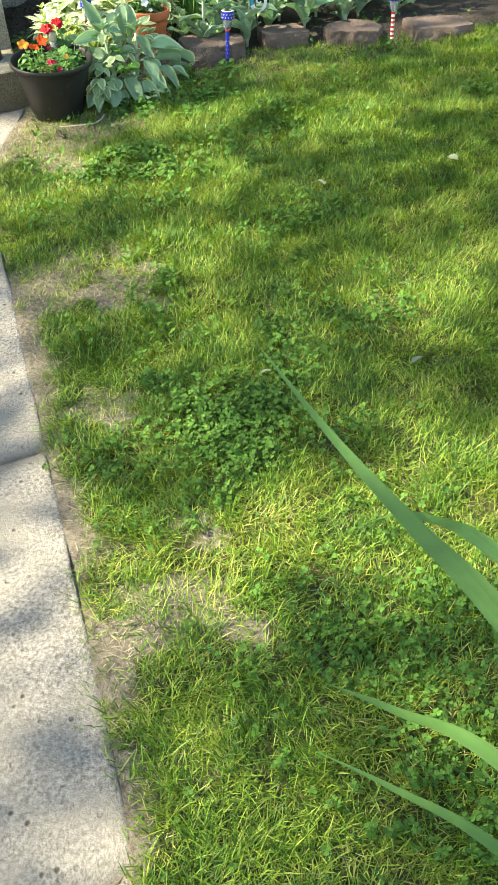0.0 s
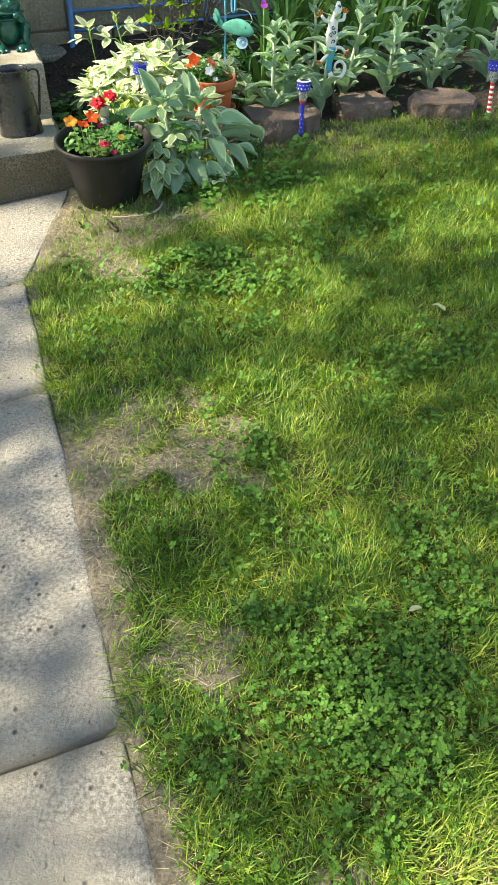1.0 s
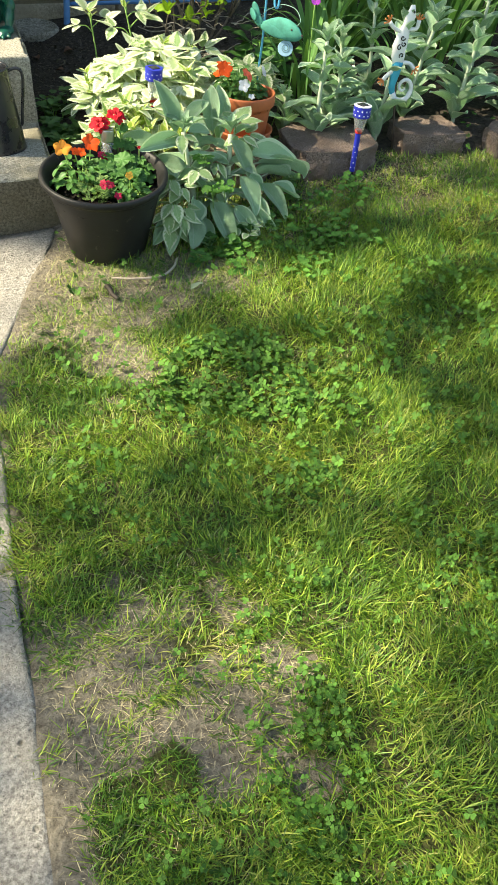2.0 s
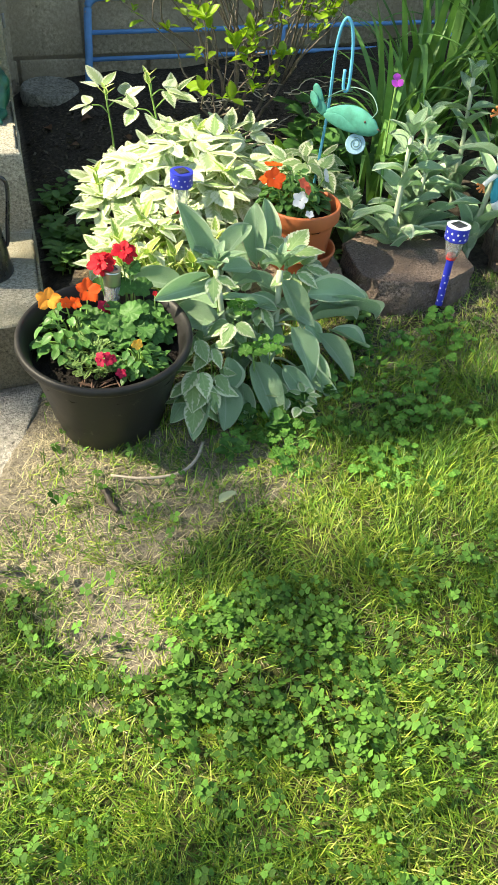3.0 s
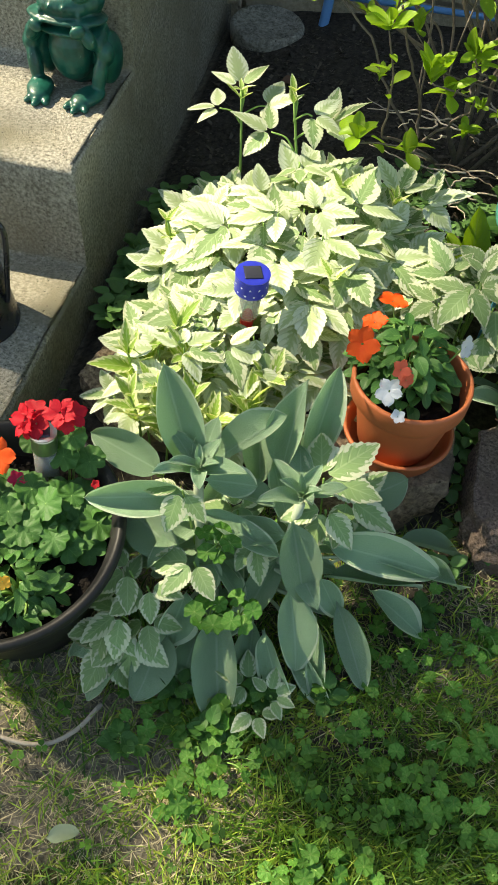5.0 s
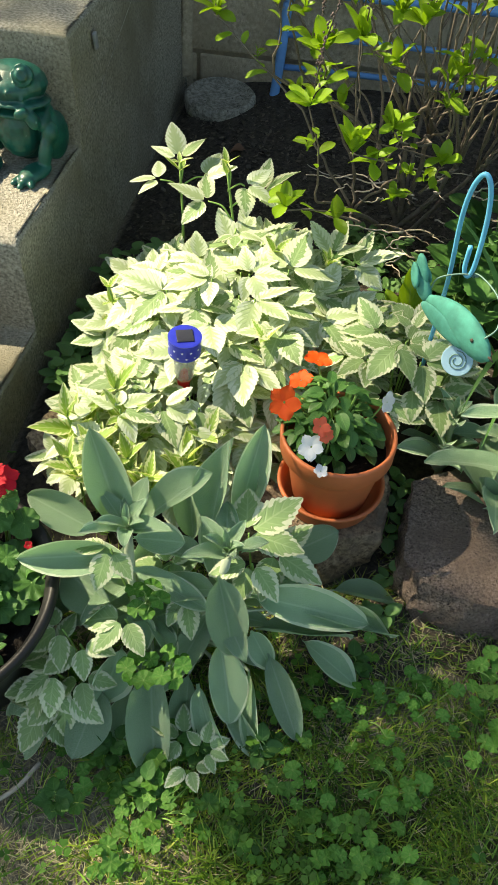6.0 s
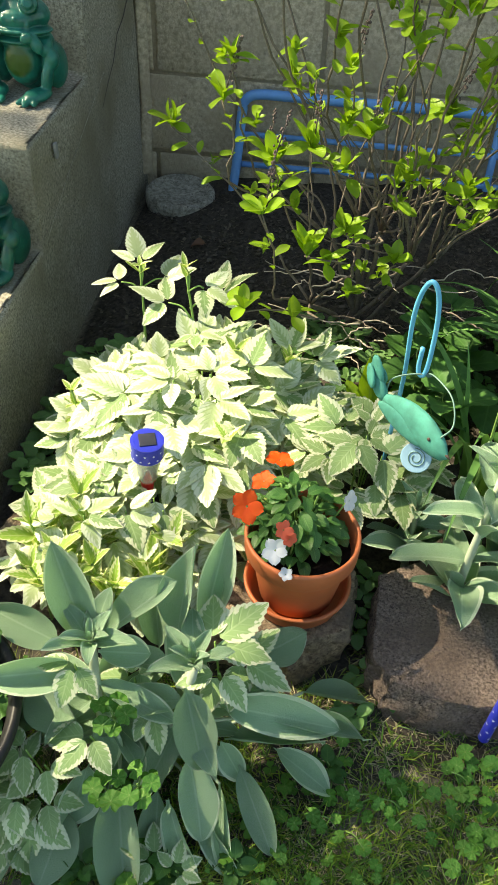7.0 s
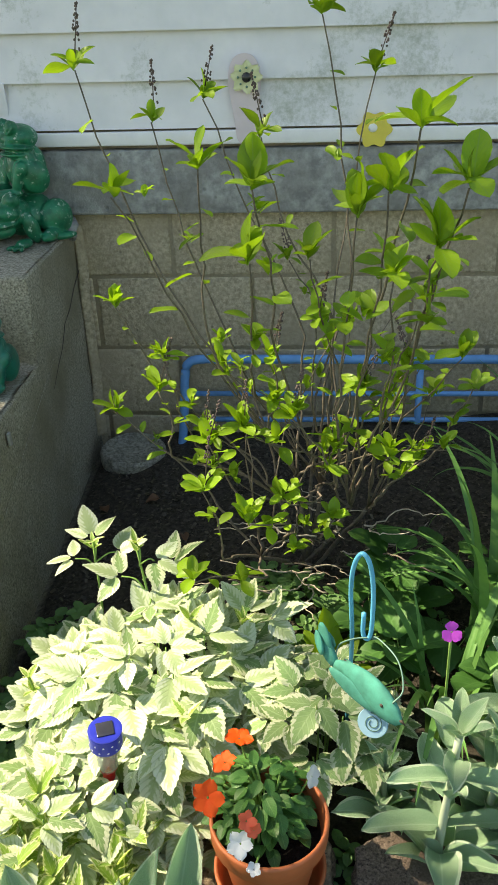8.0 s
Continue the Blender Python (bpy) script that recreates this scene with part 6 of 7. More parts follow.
lush = goutweed("lush white-edged goutweed in sun by the steps", 1.350, 4.82, 0.215, 0.205, 132, 0.10, 0.245, 21, (0.050, 0.071))
_o = Vector((1.350, 4.82, gz(1.350, 4.82)))
_r = random.Random(28)
tall_shoot(lush, Vector((1.212, 4.98, 0.12)) - _o, Vector((1.203, 5.035, 0.375)) - _o, _r, ((0.80, 88, 0.035, 0.9), (0.84, -85, 0.040, 1.05), (0.98, 20, 0.012, 1.05)))
tall_shoot(lush, Vector((1.330, 4.93, 0.12)) - _o, Vector((1.295, 4.975, 0.415)) - _o, _r, ((0.70, 80, 0.040, 1.1), (0.76, -70, 0.050, 1.1), (0.86, -110, 0.030, 0.9), (0.62, -160, 0.035, 0.8)))
tall_shoot(lush, Vector((1.475, 4.86, 0.12)) - _o, Vector((1.478, 4.93, 0.290)) - _o, _r, ((0.80, 70, 0.035, 0.9), (0.86, -75, 0.045, 1.2), (0.96, -10, 0.02, 1.1)))
for _b, _t in (((1.15, 4.80, 0.12), (1.145, 4.79, 0.285)), ((1.40, 4.90, 0.15), (1.392, 4.895, 0.32)), ((1.42, 4.72, 0.15), (1.41, 4.70, 0.30))):
    young_shoot(lush, Vector(_b) - _o, Vector(_t) - _o, _r)
amid = goutweed("white-edged goutweed around the blue solar light", 1.305, 4.64, 0.175, 0.125, 76, 0.07, 0.190, 27, (0.048, 0.066))
_o = Vector((1.305, 4.64, gz(1.305, 4.64)))
for _b, _t in (((1.22, 4.62, 0.10), (1.21, 4.60, 0.255)), ((1.335, 4.54, 0.10), (1.335, 4.525, 0.215)), ((1.25, 4.58, 0.10), (1.243, 4.56, 0.235)), ((1.36, 4.58, 0.10), (1.352, 4.56, 0.225)), ((1.19, 4.58, 0.10), (1.17, 4.56, 0.225))):
    young_shoot(amid, Vector(_b) - _o, Vector(_t) - _o, _r, 0.060, 3)
goutweed("white-edged goutweed behind the terracotta pot", 1.60, 4.77, 0.12, 0.10, 30, 0.08, 0.20, 22, (0.046, 0.062), kinds=(0, 3, 6, 7))
front = goutweed("pale goutweed shoots between planter and sage", 1.215, 4.55, 0.085, 0.06, 14, 0.08, 0.19, 23, (0.042, 0.062))
_o = Vector((1.215, 4.55, gz(1.215, 4.55)))
for _b, _t in (((1.18, 4.50, 0.08), (1.178, 4.475, 0.235)), ((1.22, 4.49, 0.08), (1.222, 4.465, 0.21)), ((1.16, 4.56, 0.08), (1.155, 4.545, 0.24)), ((1.20, 4.53, 0.08), (1.20, 4.51, 0.225)), ((1.25, 4.52, 0.08), (1.255, 4.50, 0.225)), ((1.28, 4.50, 0.08), (1.29, 4.48, 0.215)), ((1.33, 4.52, 0.08), (1.335, 4.50, 0.21)), ((1.24, 4.57, 0.08), (1.235, 4.555, 0.25))):
    young_shoot(front, Vector(_b) - _o, Vector(_t) - _o, _r, 0.062, 3)
goutweed("white-edged leaves growing through the woolly plant", 1.30, 4.25, 0.05, 0.04, 0, 0.13, 0.20, 24, extra=(
    (1.32, 4.30, 1.317, 4.269, 0.205, 150, -12, 0.044), (1.31, 4.32, 1.292, 4.316, 0.275, 160, -20, 0.040), (1.37, 4.30, 1.379, 4.314, 0.200, -150, -10, 0.036), (1.36, 4.30, 1.352, 4.345, 0.215, 30, 0, 0.034)))
goutweed("white-edged leaves beside the woolly plant", 1.46, 4.36, 0.06, 0.05, 0, 0.19, 0.235, 25, extra=(
    (1.45, 4.37, 1.446, 4.372, 0.275, -40, 6, 0.056), (1.47, 4.38, 1.478, 4.375, 0.240, -110, -14, 0.054), (1.47, 4.36, 1.455, 4.350, 0.245, 165, -25, 0.046)))
goutweed("drooping white-edged leaves over the planter's foot", 1.24, 4.20, 0.06, 0.05, 0, 0.07, 0.115, 26, extra=(
    (1.25, 4.23, 1.242, 4.213, 0.150, 130, -12, 0.044), (1.25, 4.22, 1.232, 4.190, 0.105, 155, -25, 0.046), (1.26, 4.22, 1.272, 4.220, 0.135, -160, -12, 0.036), (1.24, 4.22, 1.222, 4.235, 0.150, 70, 5, 0.036), (1.26, 4.25, 1.246, 4.246, 0.196, 120, -8, 0.036), (1.27, 4.25, 1.268, 4.240, 0.178, -150, -14, 0.040), (1.25, 4.23, 1.228, 4.205, 0.132, 175, -20, 0.040), (1.27, 4.22, 1.258, 4.196, 0.122, -170, -24, 0.042), (1.26, 4.24, 1.240, 4.236, 0.172, 60, 4, 0.034)))
goutweed("small white-edged leaves low at the woolly plant's foot", 1.42, 4.18, 0.03, 0.02, 3, 0.03, 0.05, 29, (0.026, 0.034), kinds=(6, 7))


# ---- woolly grey lamb's ears ----
WOOL = [leaf_mesh("woolly_leaf", M_SAGE, 1, 0.30 + 0.035 * s, 0.52, 0.34, 0.05 + 0.09 * s, 6, 14, wave=0.04, blunt=0.56, soft=s > 1, seed=s, neck=0.16) for s in range(4)]


def wool_leaf(root, base, az, elev, size, roll=0.0, kind=1):
    part("leaf", WOOL[kind], root, "", leaf_pose(base, az, elev, size, roll))


BROAD = [leaf_mesh("broad_woolly_leaf", M_SAGE, 1, 1.0, 0.54 - 0.03 * s, (0.16, 0.24, 0.14, 0.20)[s], 0.0, 8, 18, wave=(0.03, 0.06, -0.05, 0.02)[s], blunt=0.62, soft=True, seed=s, neck=0.12, arch=(0.10, 0.22, 0.34, 0.16)[s], twist=(0.0, 0.25, -0.2, 0.12)[s]) for s in range(4)]


def big_lambs_ear():
    """The broad plant beside the planter: two leafy stalks over a skirt of large drooping leaves."""
    cx, cy = 1.36, 4.315
    z0 = gz(cx, cy)
    root = thing("lambs_ear", (cx, cy, z0), "large felted grey-green lamb's ear with drooping outer leaves", "woolly plant", "lamb's ears")
    o = Vector((cx, cy, z0))
    r = random.Random(31)
    nodes = (Vector((1.303, 4.345, 0.270)), Vector((1.425, 4.345, 0.255)))
    for t in nodes:
        foot = Vector((1.36 + (t.x - 1.36) * 0.4, 4.31, z0 - 0.01))
        part("stem", mesh_of("stem", *tube([p - o for p in smooth_path([foot, foot.lerp(t, 0.5) + Vector((0.006 * (t.x - 1.36) / 0.06, -0.01, 0)), t], 5)], [0.0085] * 6 + [0.006] * 5, 10), M_SAGESTEM, smooth=True), root)
    # base, tip and breadth of each leaf: crown, sides, skirt
    crown = ((1.290, 4.365, 0.255, 1.246, 4.410, 0.378, 0.054), (1.295, 4.325, 0.255, 1.178, 4.295, 0.252, 0.046), (1.310, 4.375, 0.255, 1.391, 4.427, 0.312, 0.052), (1.313, 4.340, 0.272, 1.373, 4.352, 0.262, 0.042),
             (1.395, 4.395, 0.240, 1.407, 4.468, 0.335, 0.050), (1.422, 4.420, 0.225, 1.440, 4.510, 0.325, 0.046), (1.424, 4.440, 0.200, 1.447, 4.485, 0.280, 0.034), (1.420, 4.320, 0.252, 1.451, 4.265, 0.170, 0.053),
             (1.395, 4.350, 0.232, 1.333, 4.362, 0.222, 0.036), (1.440, 4.365, 0.245, 1.499, 4.397, 0.250, 0.034), (1.25, 4.375, 0.220, 1.150, 4.400, 0.240, 0.050), (1.370, 4.400, 0.200, 1.352, 4.470, 0.270, 0.042))
    sides = ((1.460, 4.331, 0.205, 1.610, 4.341, 0.170, 0.052), (1.470, 4.314, 0.155, 1.594, 4.337, 0.138, 0.040), (1.500, 4.335, 0.180, 1.650, 4.360, 0.118, 0.032), (1.490, 4.420, 0.175, 1.556, 4.463, 0.190, 0.053),
             (1.470, 4.363, 0.195, 1.536, 4.358, 0.170, 0.046), (1.300, 4.285, 0.185, 1.216, 4.330, 0.200, 0.056), (1.560, 4.420, 0.110, 1.660, 4.437, 0.068, 0.032), (1.355, 4.359, 0.205, 1.365, 4.320, 0.178, 0.036),
             (1.311, 4.303, 0.175, 1.340, 4.265, 0.138, 0.038), (1.465, 4.306, 0.165, 1.497, 4.280, 0.126, 0.034), (1.250, 4.320, 0.160, 1.185, 4.310, 0.130, 0.044), (1.530, 4.330, 0.120, 1.610, 4.300, 0.080, 0.040))
    skirt = ((1.430, 4.280, 0.175, 1.457, 4.215, 0.088, 0.048), (1.490, 4.290, 0.145, 1.544, 4.218, 0.068, 0.037), (1.350, 4.250, 0.130, 1.378, 4.150, 0.034, 0.058), (1.410, 4.250, 0.110, 1.460, 4.182, 0.045, 0.041),
             (1.395, 4.262, 0.110, 1.403, 4.200, 0.045, 0.040), (1.260, 4.200, 0.105, 1.214, 4.138, 0.050, 0.046), (1.288, 4.225, 0.108, 1.272, 4.148, 0.055, 0.056), (1.308, 4.268, 0.135, 1.290, 4.205, 0.090, 0.055),
             (1.470, 4.272, 0.125, 1.491, 4.196, 0.045, 0.027), (1.330, 4.240, 0.090, 1.318, 4.165, 0.040, 0.044), (1.440, 4.260, 0.095, 1.512, 4.190, 0.050, 0.034), (1.235, 4.230, 0.110, 1.180, 4.185, 0.060, 0.042))
    for bx, by, bz, tx, ty, tz, w in crown + sides + skirt:
        part("leaf", BROAD[r.randrange(4)], root, "", leaf_span(Vector((bx, by, bz)) - o, Vector((tx, ty, tz)) - o, w * 0.94, roll=r.uniform(-28, 28)))
    for k in range(30):
        t = nodes[k % 2]
        f = 0.22 + 0.60 * (k / 30)
        p = Vector((1.36 + (t.x - 1.36) * (0.5 + 0.5 * f), 4.315 + 0.02 * f, z0 + (t.z - z0) * f))
        wool_leaf(root, tuple(p - o), 137.5 * k + r.uniform(-15, 15), r.uniform(-25, 20), r.uniform(0.075, 0.11), r.uniform(-20, 20), r.randrange(4))
    # the small folded leaves at the two growing tips, and stalks to the outer leaves
    for t in nodes:
        for k in range(10):
            wool_leaf(root, tuple(t - o + Vector((0, 0, 0.004 + 0.003 * (k // 2)))), 137.5 * k + r.uniform(-15, 15), 30 + 5 * k + r.uniform(-8, 8), 0.072 - 0.0052 * k, 0, r.randrange(4))
    for bx, by, bz, tx, ty, tz, w in (sides + skirt)[::2]:
        t = nodes[0] if bx < 1.36 else nodes[1]
        stalk(root, Vector((1.36 + (t.x - 1.36) * 0.6, 4.315, bz * 0.85)) - o, Vector((bx, by, bz)) - o, 0.0022, M_SAGESTEM, "leaf_stalk")


big_lambs_ear()


def lambs_ear(x, y, h, lean, seed, label, basal=12, size=0.115):
    """An upright woolly stalk with paired leaves over a rosette."""
    r = random.Random(seed)
    z0 = gz(x, y)
    root = thing("lambs_ear", (x, y, z0), label, "woolly plant", "lamb's ears")
    top = Vector((lean[0], lean[1], h))
    part("stem", mesh_of("stem", *tube(smooth_path([(0, 0, -0.01), (lean[0] * 0.4, lean[1] * 0.4, h * 0.5), tuple(top)], 5), [0.006] * 6 + [0.005] * 5, 10), M_SAGESTEM, smooth=True), root)
    for k in range(basal):
        az = 137.5 * k + r.uniform(-18, 18)
        wool_leaf(root, (0, 0, 0.010 + 0.016 * (k % 4)), az, r.uniform(22, 66) + max(0.0, -18 * math.cos(radians(az))), size * r.uniform(0.75, 1.12), r.uniform(-20, 20), r.randrange(4))
    for j, f in enumerate((0.26, 0.44, 0.60, 0.75, 0.88)):
        for s in (0, 180):
            p = top * f
            wool_leaf(root, (p.x, p.y, p.z), 90 * j + s + r.uniform(-18, 18), r.uniform(4, 40) + max(0.0, -24 * math.cos(radians(90 * j + s))), size * (1.12 - 0.42 * f) * r.uniform(0.9, 1.15), r.uniform(-15, 15), r.randrange(4))
    for k in range(6):
        wool_leaf(root, tuple(top * 0.985), 60 * k + r.uniform(-12, 12), r.uniform(42, 74), size * r.uniform(0.42, 0.62), 0, r.randrange(3))
    return root


lambs_ear(1.765, 4.590, 0.300, (0.01, 0.0), 57, "grey lamb's ear behind the broad edging stone", 9, 0.112)
lambs_ear(1.840, 4.640, 0.190, (0.02, 0.02), 42, "low grey lamb's ear behind the edging stones", 10, 0.110)
lambs_ear(1.945, 4.560, 0.330, (0.03, -0.03), 43, "tall grey lamb's ear in front of the gecko ornament", 13, 0.115)
lambs_ear(2.085, 4.660, 0.280, (0.07, 0.01), 44, "leaning grey lamb's ear behind the edging", 11, 0.115)
lambs_ear(2.215, 4.580, 0.225, (0.03, 0.0), 45, "spreading grey lamb's ear between edging stones", 11, 0.120)
lambs_ear(2.330, 4.720, 0.330, (0.02, 0.0), 46, "tall grey lamb's ear at the back of the bed", 9, 0.110)
lambs_ear(2.480, 4.600, 0.240, (-0.02, 0.0), 47, "grey lamb's ear by the striped solar light", 10, 0.115)
lambs_ear(2.620, 4.520, 0.330, (0.03, 0.0), 48, "tall grey lamb's ear near the bed's end", 12, 0.120)
lambs_ear(2.760, 4.620, 0.270, (0.0, 0.0), 49, "grey lamb's ear near the bed's end", 10, 0.115)
lambs_ear(1.700, 4.665, 0.120, (0.0, 0.02), 50, "young low lamb's ear beside the tin bird", 8, 0.085)
lambs_ear(1.890, 4.720, 0.240, (0.0, 0.02), 51, "grey lamb's ear in the middle of the bed", 10, 0.110)
lambs_ear(2.020, 4.790, 0.300, (0.0, 0.02), 52, "grey lamb's ear before the strap leaves", 9, 0.110)
lambs_ear(2.170, 4.760, 0.260, (0.02, 0.0), 53, "grey lamb's ear in the middle of the bed", 9, 0.110)
lambs_ear(2.400, 4.560, 0.170, (0.0, -0.02), 54, "low grey lamb's ear over the rounded stone", 10, 0.110)
lambs_ear(2.560, 4.740, 0.330, (0.03, 0.0), 55, "tall grey lamb's ear at the back of the bed", 9, 0.115)


# ---- strap-leaved clumps ----
def strap_mesh(name, length, width, arch, seed, mat):
    r = random.Random(seed)
    verts, uv, faces = [], [], []
    y = z = 0.0
    ang = radians(r.uniform(78, 88))
    seg = 16
    for j in range(seg + 1):
        v = j / seg
        w = width * 0.5 * min(1.0, 0.55 + v * 2.5) * max(0.03, (1 - v ** 2.6))
        for u in (-1, 0, 1):
            verts.append((u * w, y, z + (0.25 * w if u else 0)))
            uv.append((0.5 + 0.5 * u, v))
        y += math.cos(ang) * length / seg
        z += math.sin(ang) * length / seg
        ang -= radians(arch) / seg * (0.4 + 1.6 * v)
    for j in range(seg):
        for i in range(2):
            faces.append((j * 3 + i, j * 3 + i + 1, j * 3 + i + 4, j * 3 + i + 3))
    return mesh_of(name, verts, faces, mat, uv, True)


STRAPS = [strap_mesh("strap_leaf", 1.0, 0.045, a, k, M_STRAP) for k, a in enumerate((35, 70, 105, 140, 55))]


def strap_clump(x, y, count, length, spread, seed, label, category="strap-leaved plant"):
    r = random.Random(seed)
    root = thing("strap_leaf_plant", (x, y, gz(x, y) - 0.01), label, category, "strap-leaved clumps")
    for k in range(count):
        a = r.uniform(0, 6.28)
        d = spread * math.sqrt(r.random())
        part("blade", STRAPS[r.randrange(5)], root, "", Matrix.Translation((d * math.cos(a), d * math.sin(a), 0)) @ Matrix.Rotation(a + r.uniform(-0.9, 0.9) - 1.57, 4, "Z") @ Matrix.Rotation(radians(r.uniform(-8, 12)), 4, "X") @ Matrix.Scale(length * r.uniform(0.7, 1.15), 4))
    return root


strap_clump(1.96, 5.02, 34, 0.42, 0.07, 61, "green arching spiderwort leaves behind the lamb's ears")
strap_clump(2.13, 5.25, 44, 0.55, 0.10, 62, "tall dense green strap leaves by the wall")
strap_clump(2.32, 5.00, 44, 0.50, 0.10, 63, "dense green strap leaves at the back of the bed")
strap_clump(2.55, 5.15, 44, 0.52, 0.11, 64, "dense green strap leaves at the back of the bed")
strap_clump(2.80, 5.00, 44, 0.52, 0.11, 65, "dense green strap leaves at the bed's end")
strap_clump(1.82, 4.86, 16, 0.36, 0.05, 66, "slim green spiderwort leaves near the hook")
strap_clump(2.45, 5.50, 44, 0.58, 0.12, 67, "tall green strap leaves along the wall")
strap_clump(2.95, 5.40, 44, 0.58, 0.12, 68, "tall green strap leaves along the wall")


def spiderwort_flower():
    x, y = 1.790, 4.76
    root = thing("spiderwort_flower", (x, y, gz(x, y)), "single violet three-petal spiderwort bloom on a thin stem", "flower")
    z = 0.466 - gz(x, y)
    stalk(root, (0, 0, 0), (-0.012, -0.055, z), 0.002, M_STEM)
    me = flower_mesh("flower", P_PURPLE, 3, 1.15, 0.1, 5, 0.03)
    part("flower", me, root, "violet petals", Matrix.Translation((-0.012, -0.057, z)) @ Matrix.Rotation(radians(58), 4, "X") @ Matrix.Scale(0.016, 4))


spiderwort_flower()


# ---- shrub by the wall ----
SHR = [leaf_mesh("shrub_leaf", M_SHRUB, 1, 0.43 + 0.03 * s, 0.60, 0.16, 0.05 + 0.07 * s, 4, 14, serrate=0.02, wave=0.03, blunt=0.56, seed=s, neck=0.14, soft=True) for s in range(4)]


def seed_head(length, seed):
    """A dried spike of little capsules."""
    r = random.Random(seed)
    bits = [tube([(0, 0, 0), (0.003, 0.002, length)], [0.0012, 0.0006], 5)]
    for k in range(int(length / 0.0022)):
        f = 0.1 + 0.9 * r.random()
        w = r.uniform(0, 6.28)
        bits.append(ellipsoid((0.0042 * (1.15 - f) * 1.6 * math.cos(w) + 0.003 * f, 0.0042 * (1.15 - f) * 1.6 * math.sin(w), f * length), (0.0019, 0.0019, 0.0023), seg=6))
    return mesh_of("seed_head", *merged(bits), M_SEED, smooth=True)


SEEDS = [seed_head(0.062, 1), seed_head(0.078, 2)]


def shrub():
    bx, by = 1.585, 5.32
    z0 = gz(bx, by)
    root = thing("shrub", (bx, by, z0), "open sweet pepper shrub with fresh leaf tufts and old seed spikes", "shrub")
    o = Vector((bx, by, z0))
    r = random.Random(71)

    def branch(points, r0, r1, name="branch", mat=None):
        pts = smooth_path([Vector(p) - o for p in points], 4)
        n = len(pts)
        jig = [p + Vector((r.uniform(-1, 1), r.uniform(-1, 1), 0)) * 0.0042 for p in pts]
        return part(name, mesh_of(name, *tube(jig, [r0 + (r1 - r0) * k / (n - 1) for k in range(n)], 7), mat or M_BARK, smooth=True), root)

    def tuft(p, size, n=6, flat=32):
        q = Vector(p) - o
        tw = r.uniform(0, 360)
        for k in range(n):
            az = tw + 360 * k / n + r.uniform(-18, 18)
            el = flat + r.uniform(-42, 34) + (42 if k % 3 == 0 else 0)
            part("leaf", SHR[r.randrange(4)], root, "", leaf_pose(q + Vector((0, 0, 0.006 * (k % 3))), az, el, size * r.uniform(0.5, 1.15), r.uniform(-35, 35)))

    base = Vector((bx, by, z0 - 0.02))
    forks = ((1.53, 5.26, 0.34), (1.57, 5.23, 0.40), (1.62, 5.27, 0.36), (1.68, 5.26, 0.31), (1.50, 5.18, 0.24), (1.72, 5.30, 0.28), (1.60, 5.36, 0.42))
    for i, f in enumerate(forks):
        branch([base + Vector((0.02 * math.cos(i), 0.02 * math.sin(i), 0)), (base + Vector(f)) * 0.5 + Vector((0.01, 0.01, 0.0)), f], 0.0080 - 0.0006 * i, 0.0040)
    # shoots: fork, tuft place, leaf size, leaves, seed spike
    shoots = ((0, 1.346, 5.10, 0.697, 0.050, 7, 0), (0, 1.335, 5.10, 0.640, 0.044, 6, 1), (0, 1.263, 5.15, 0.774, 0.042, 6, 0), (4, 1.231, 5.20, 0.555, 0.046, 6, 0), (1, 1.212, 5.25, 1.135, 0.050, 6, 1),
              (1, 1.300, 5.05, 0.975, 0.060, 6, 0), (4, 1.427, 5.00, 0.590, 0.052, 7, 1), (4, 1.420, 4.95, 0.534, 0.044, 6, 1), (4, 1.402, 4.89, 0.400, 0.056, 6, 0))
    middle = ((4, 1.491, 4.95, 0.470, 0.055, 7, 0), (2, 1.546, 5.00, 0.488, 0.046, 6, 0), (1, 1.479, 5.05, 0.595, 0.052, 7, 1), (2, 1.564, 5.00, 0.640, 0.056, 8, 1), (1, 1.526, 5.10, 0.700, 0.050, 6, 1),
              (1, 1.412, 5.30, 1.085, 0.046, 6, 1), (0, 1.324, 5.30, 1.050, 0.040, 5, 1), (1, 1.432, 5.00, 1.020, 0.050, 6, 0), (2, 1.510, 5.20, 1.035, 0.044, 6, 1), (2, 1.586, 5.10, 0.867, 0.060, 6, 0), (2, 1.602, 5.15, 0.747, 0.048, 6, 1))
    upper = ((2, 1.607, 5.30, 1.205, 0.044, 8, 1), (3, 1.700, 5.35, 1.115, 0.046, 7, 1), (2, 1.510, 4.90, 1.010, 0.066, 7, 0), (2, 1.505, 4.88, 0.920, 0.064, 6, 0), (3, 1.642, 4.85, 0.985, 0.064, 6, 0),
             (3, 1.679, 4.84, 1.015, 0.062, 6, 0), (3, 1.704, 4.80, 1.090, 0.066, 5, 0), (5, 1.733, 4.80, 0.955, 0.072, 7, 0), (3, 1.692, 4.87, 0.900, 0.062, 6, 0), (5, 1.760, 4.78, 1.030, 0.072, 6, 0), (5, 1.762, 5.00, 0.825, 0.056, 6, 1))
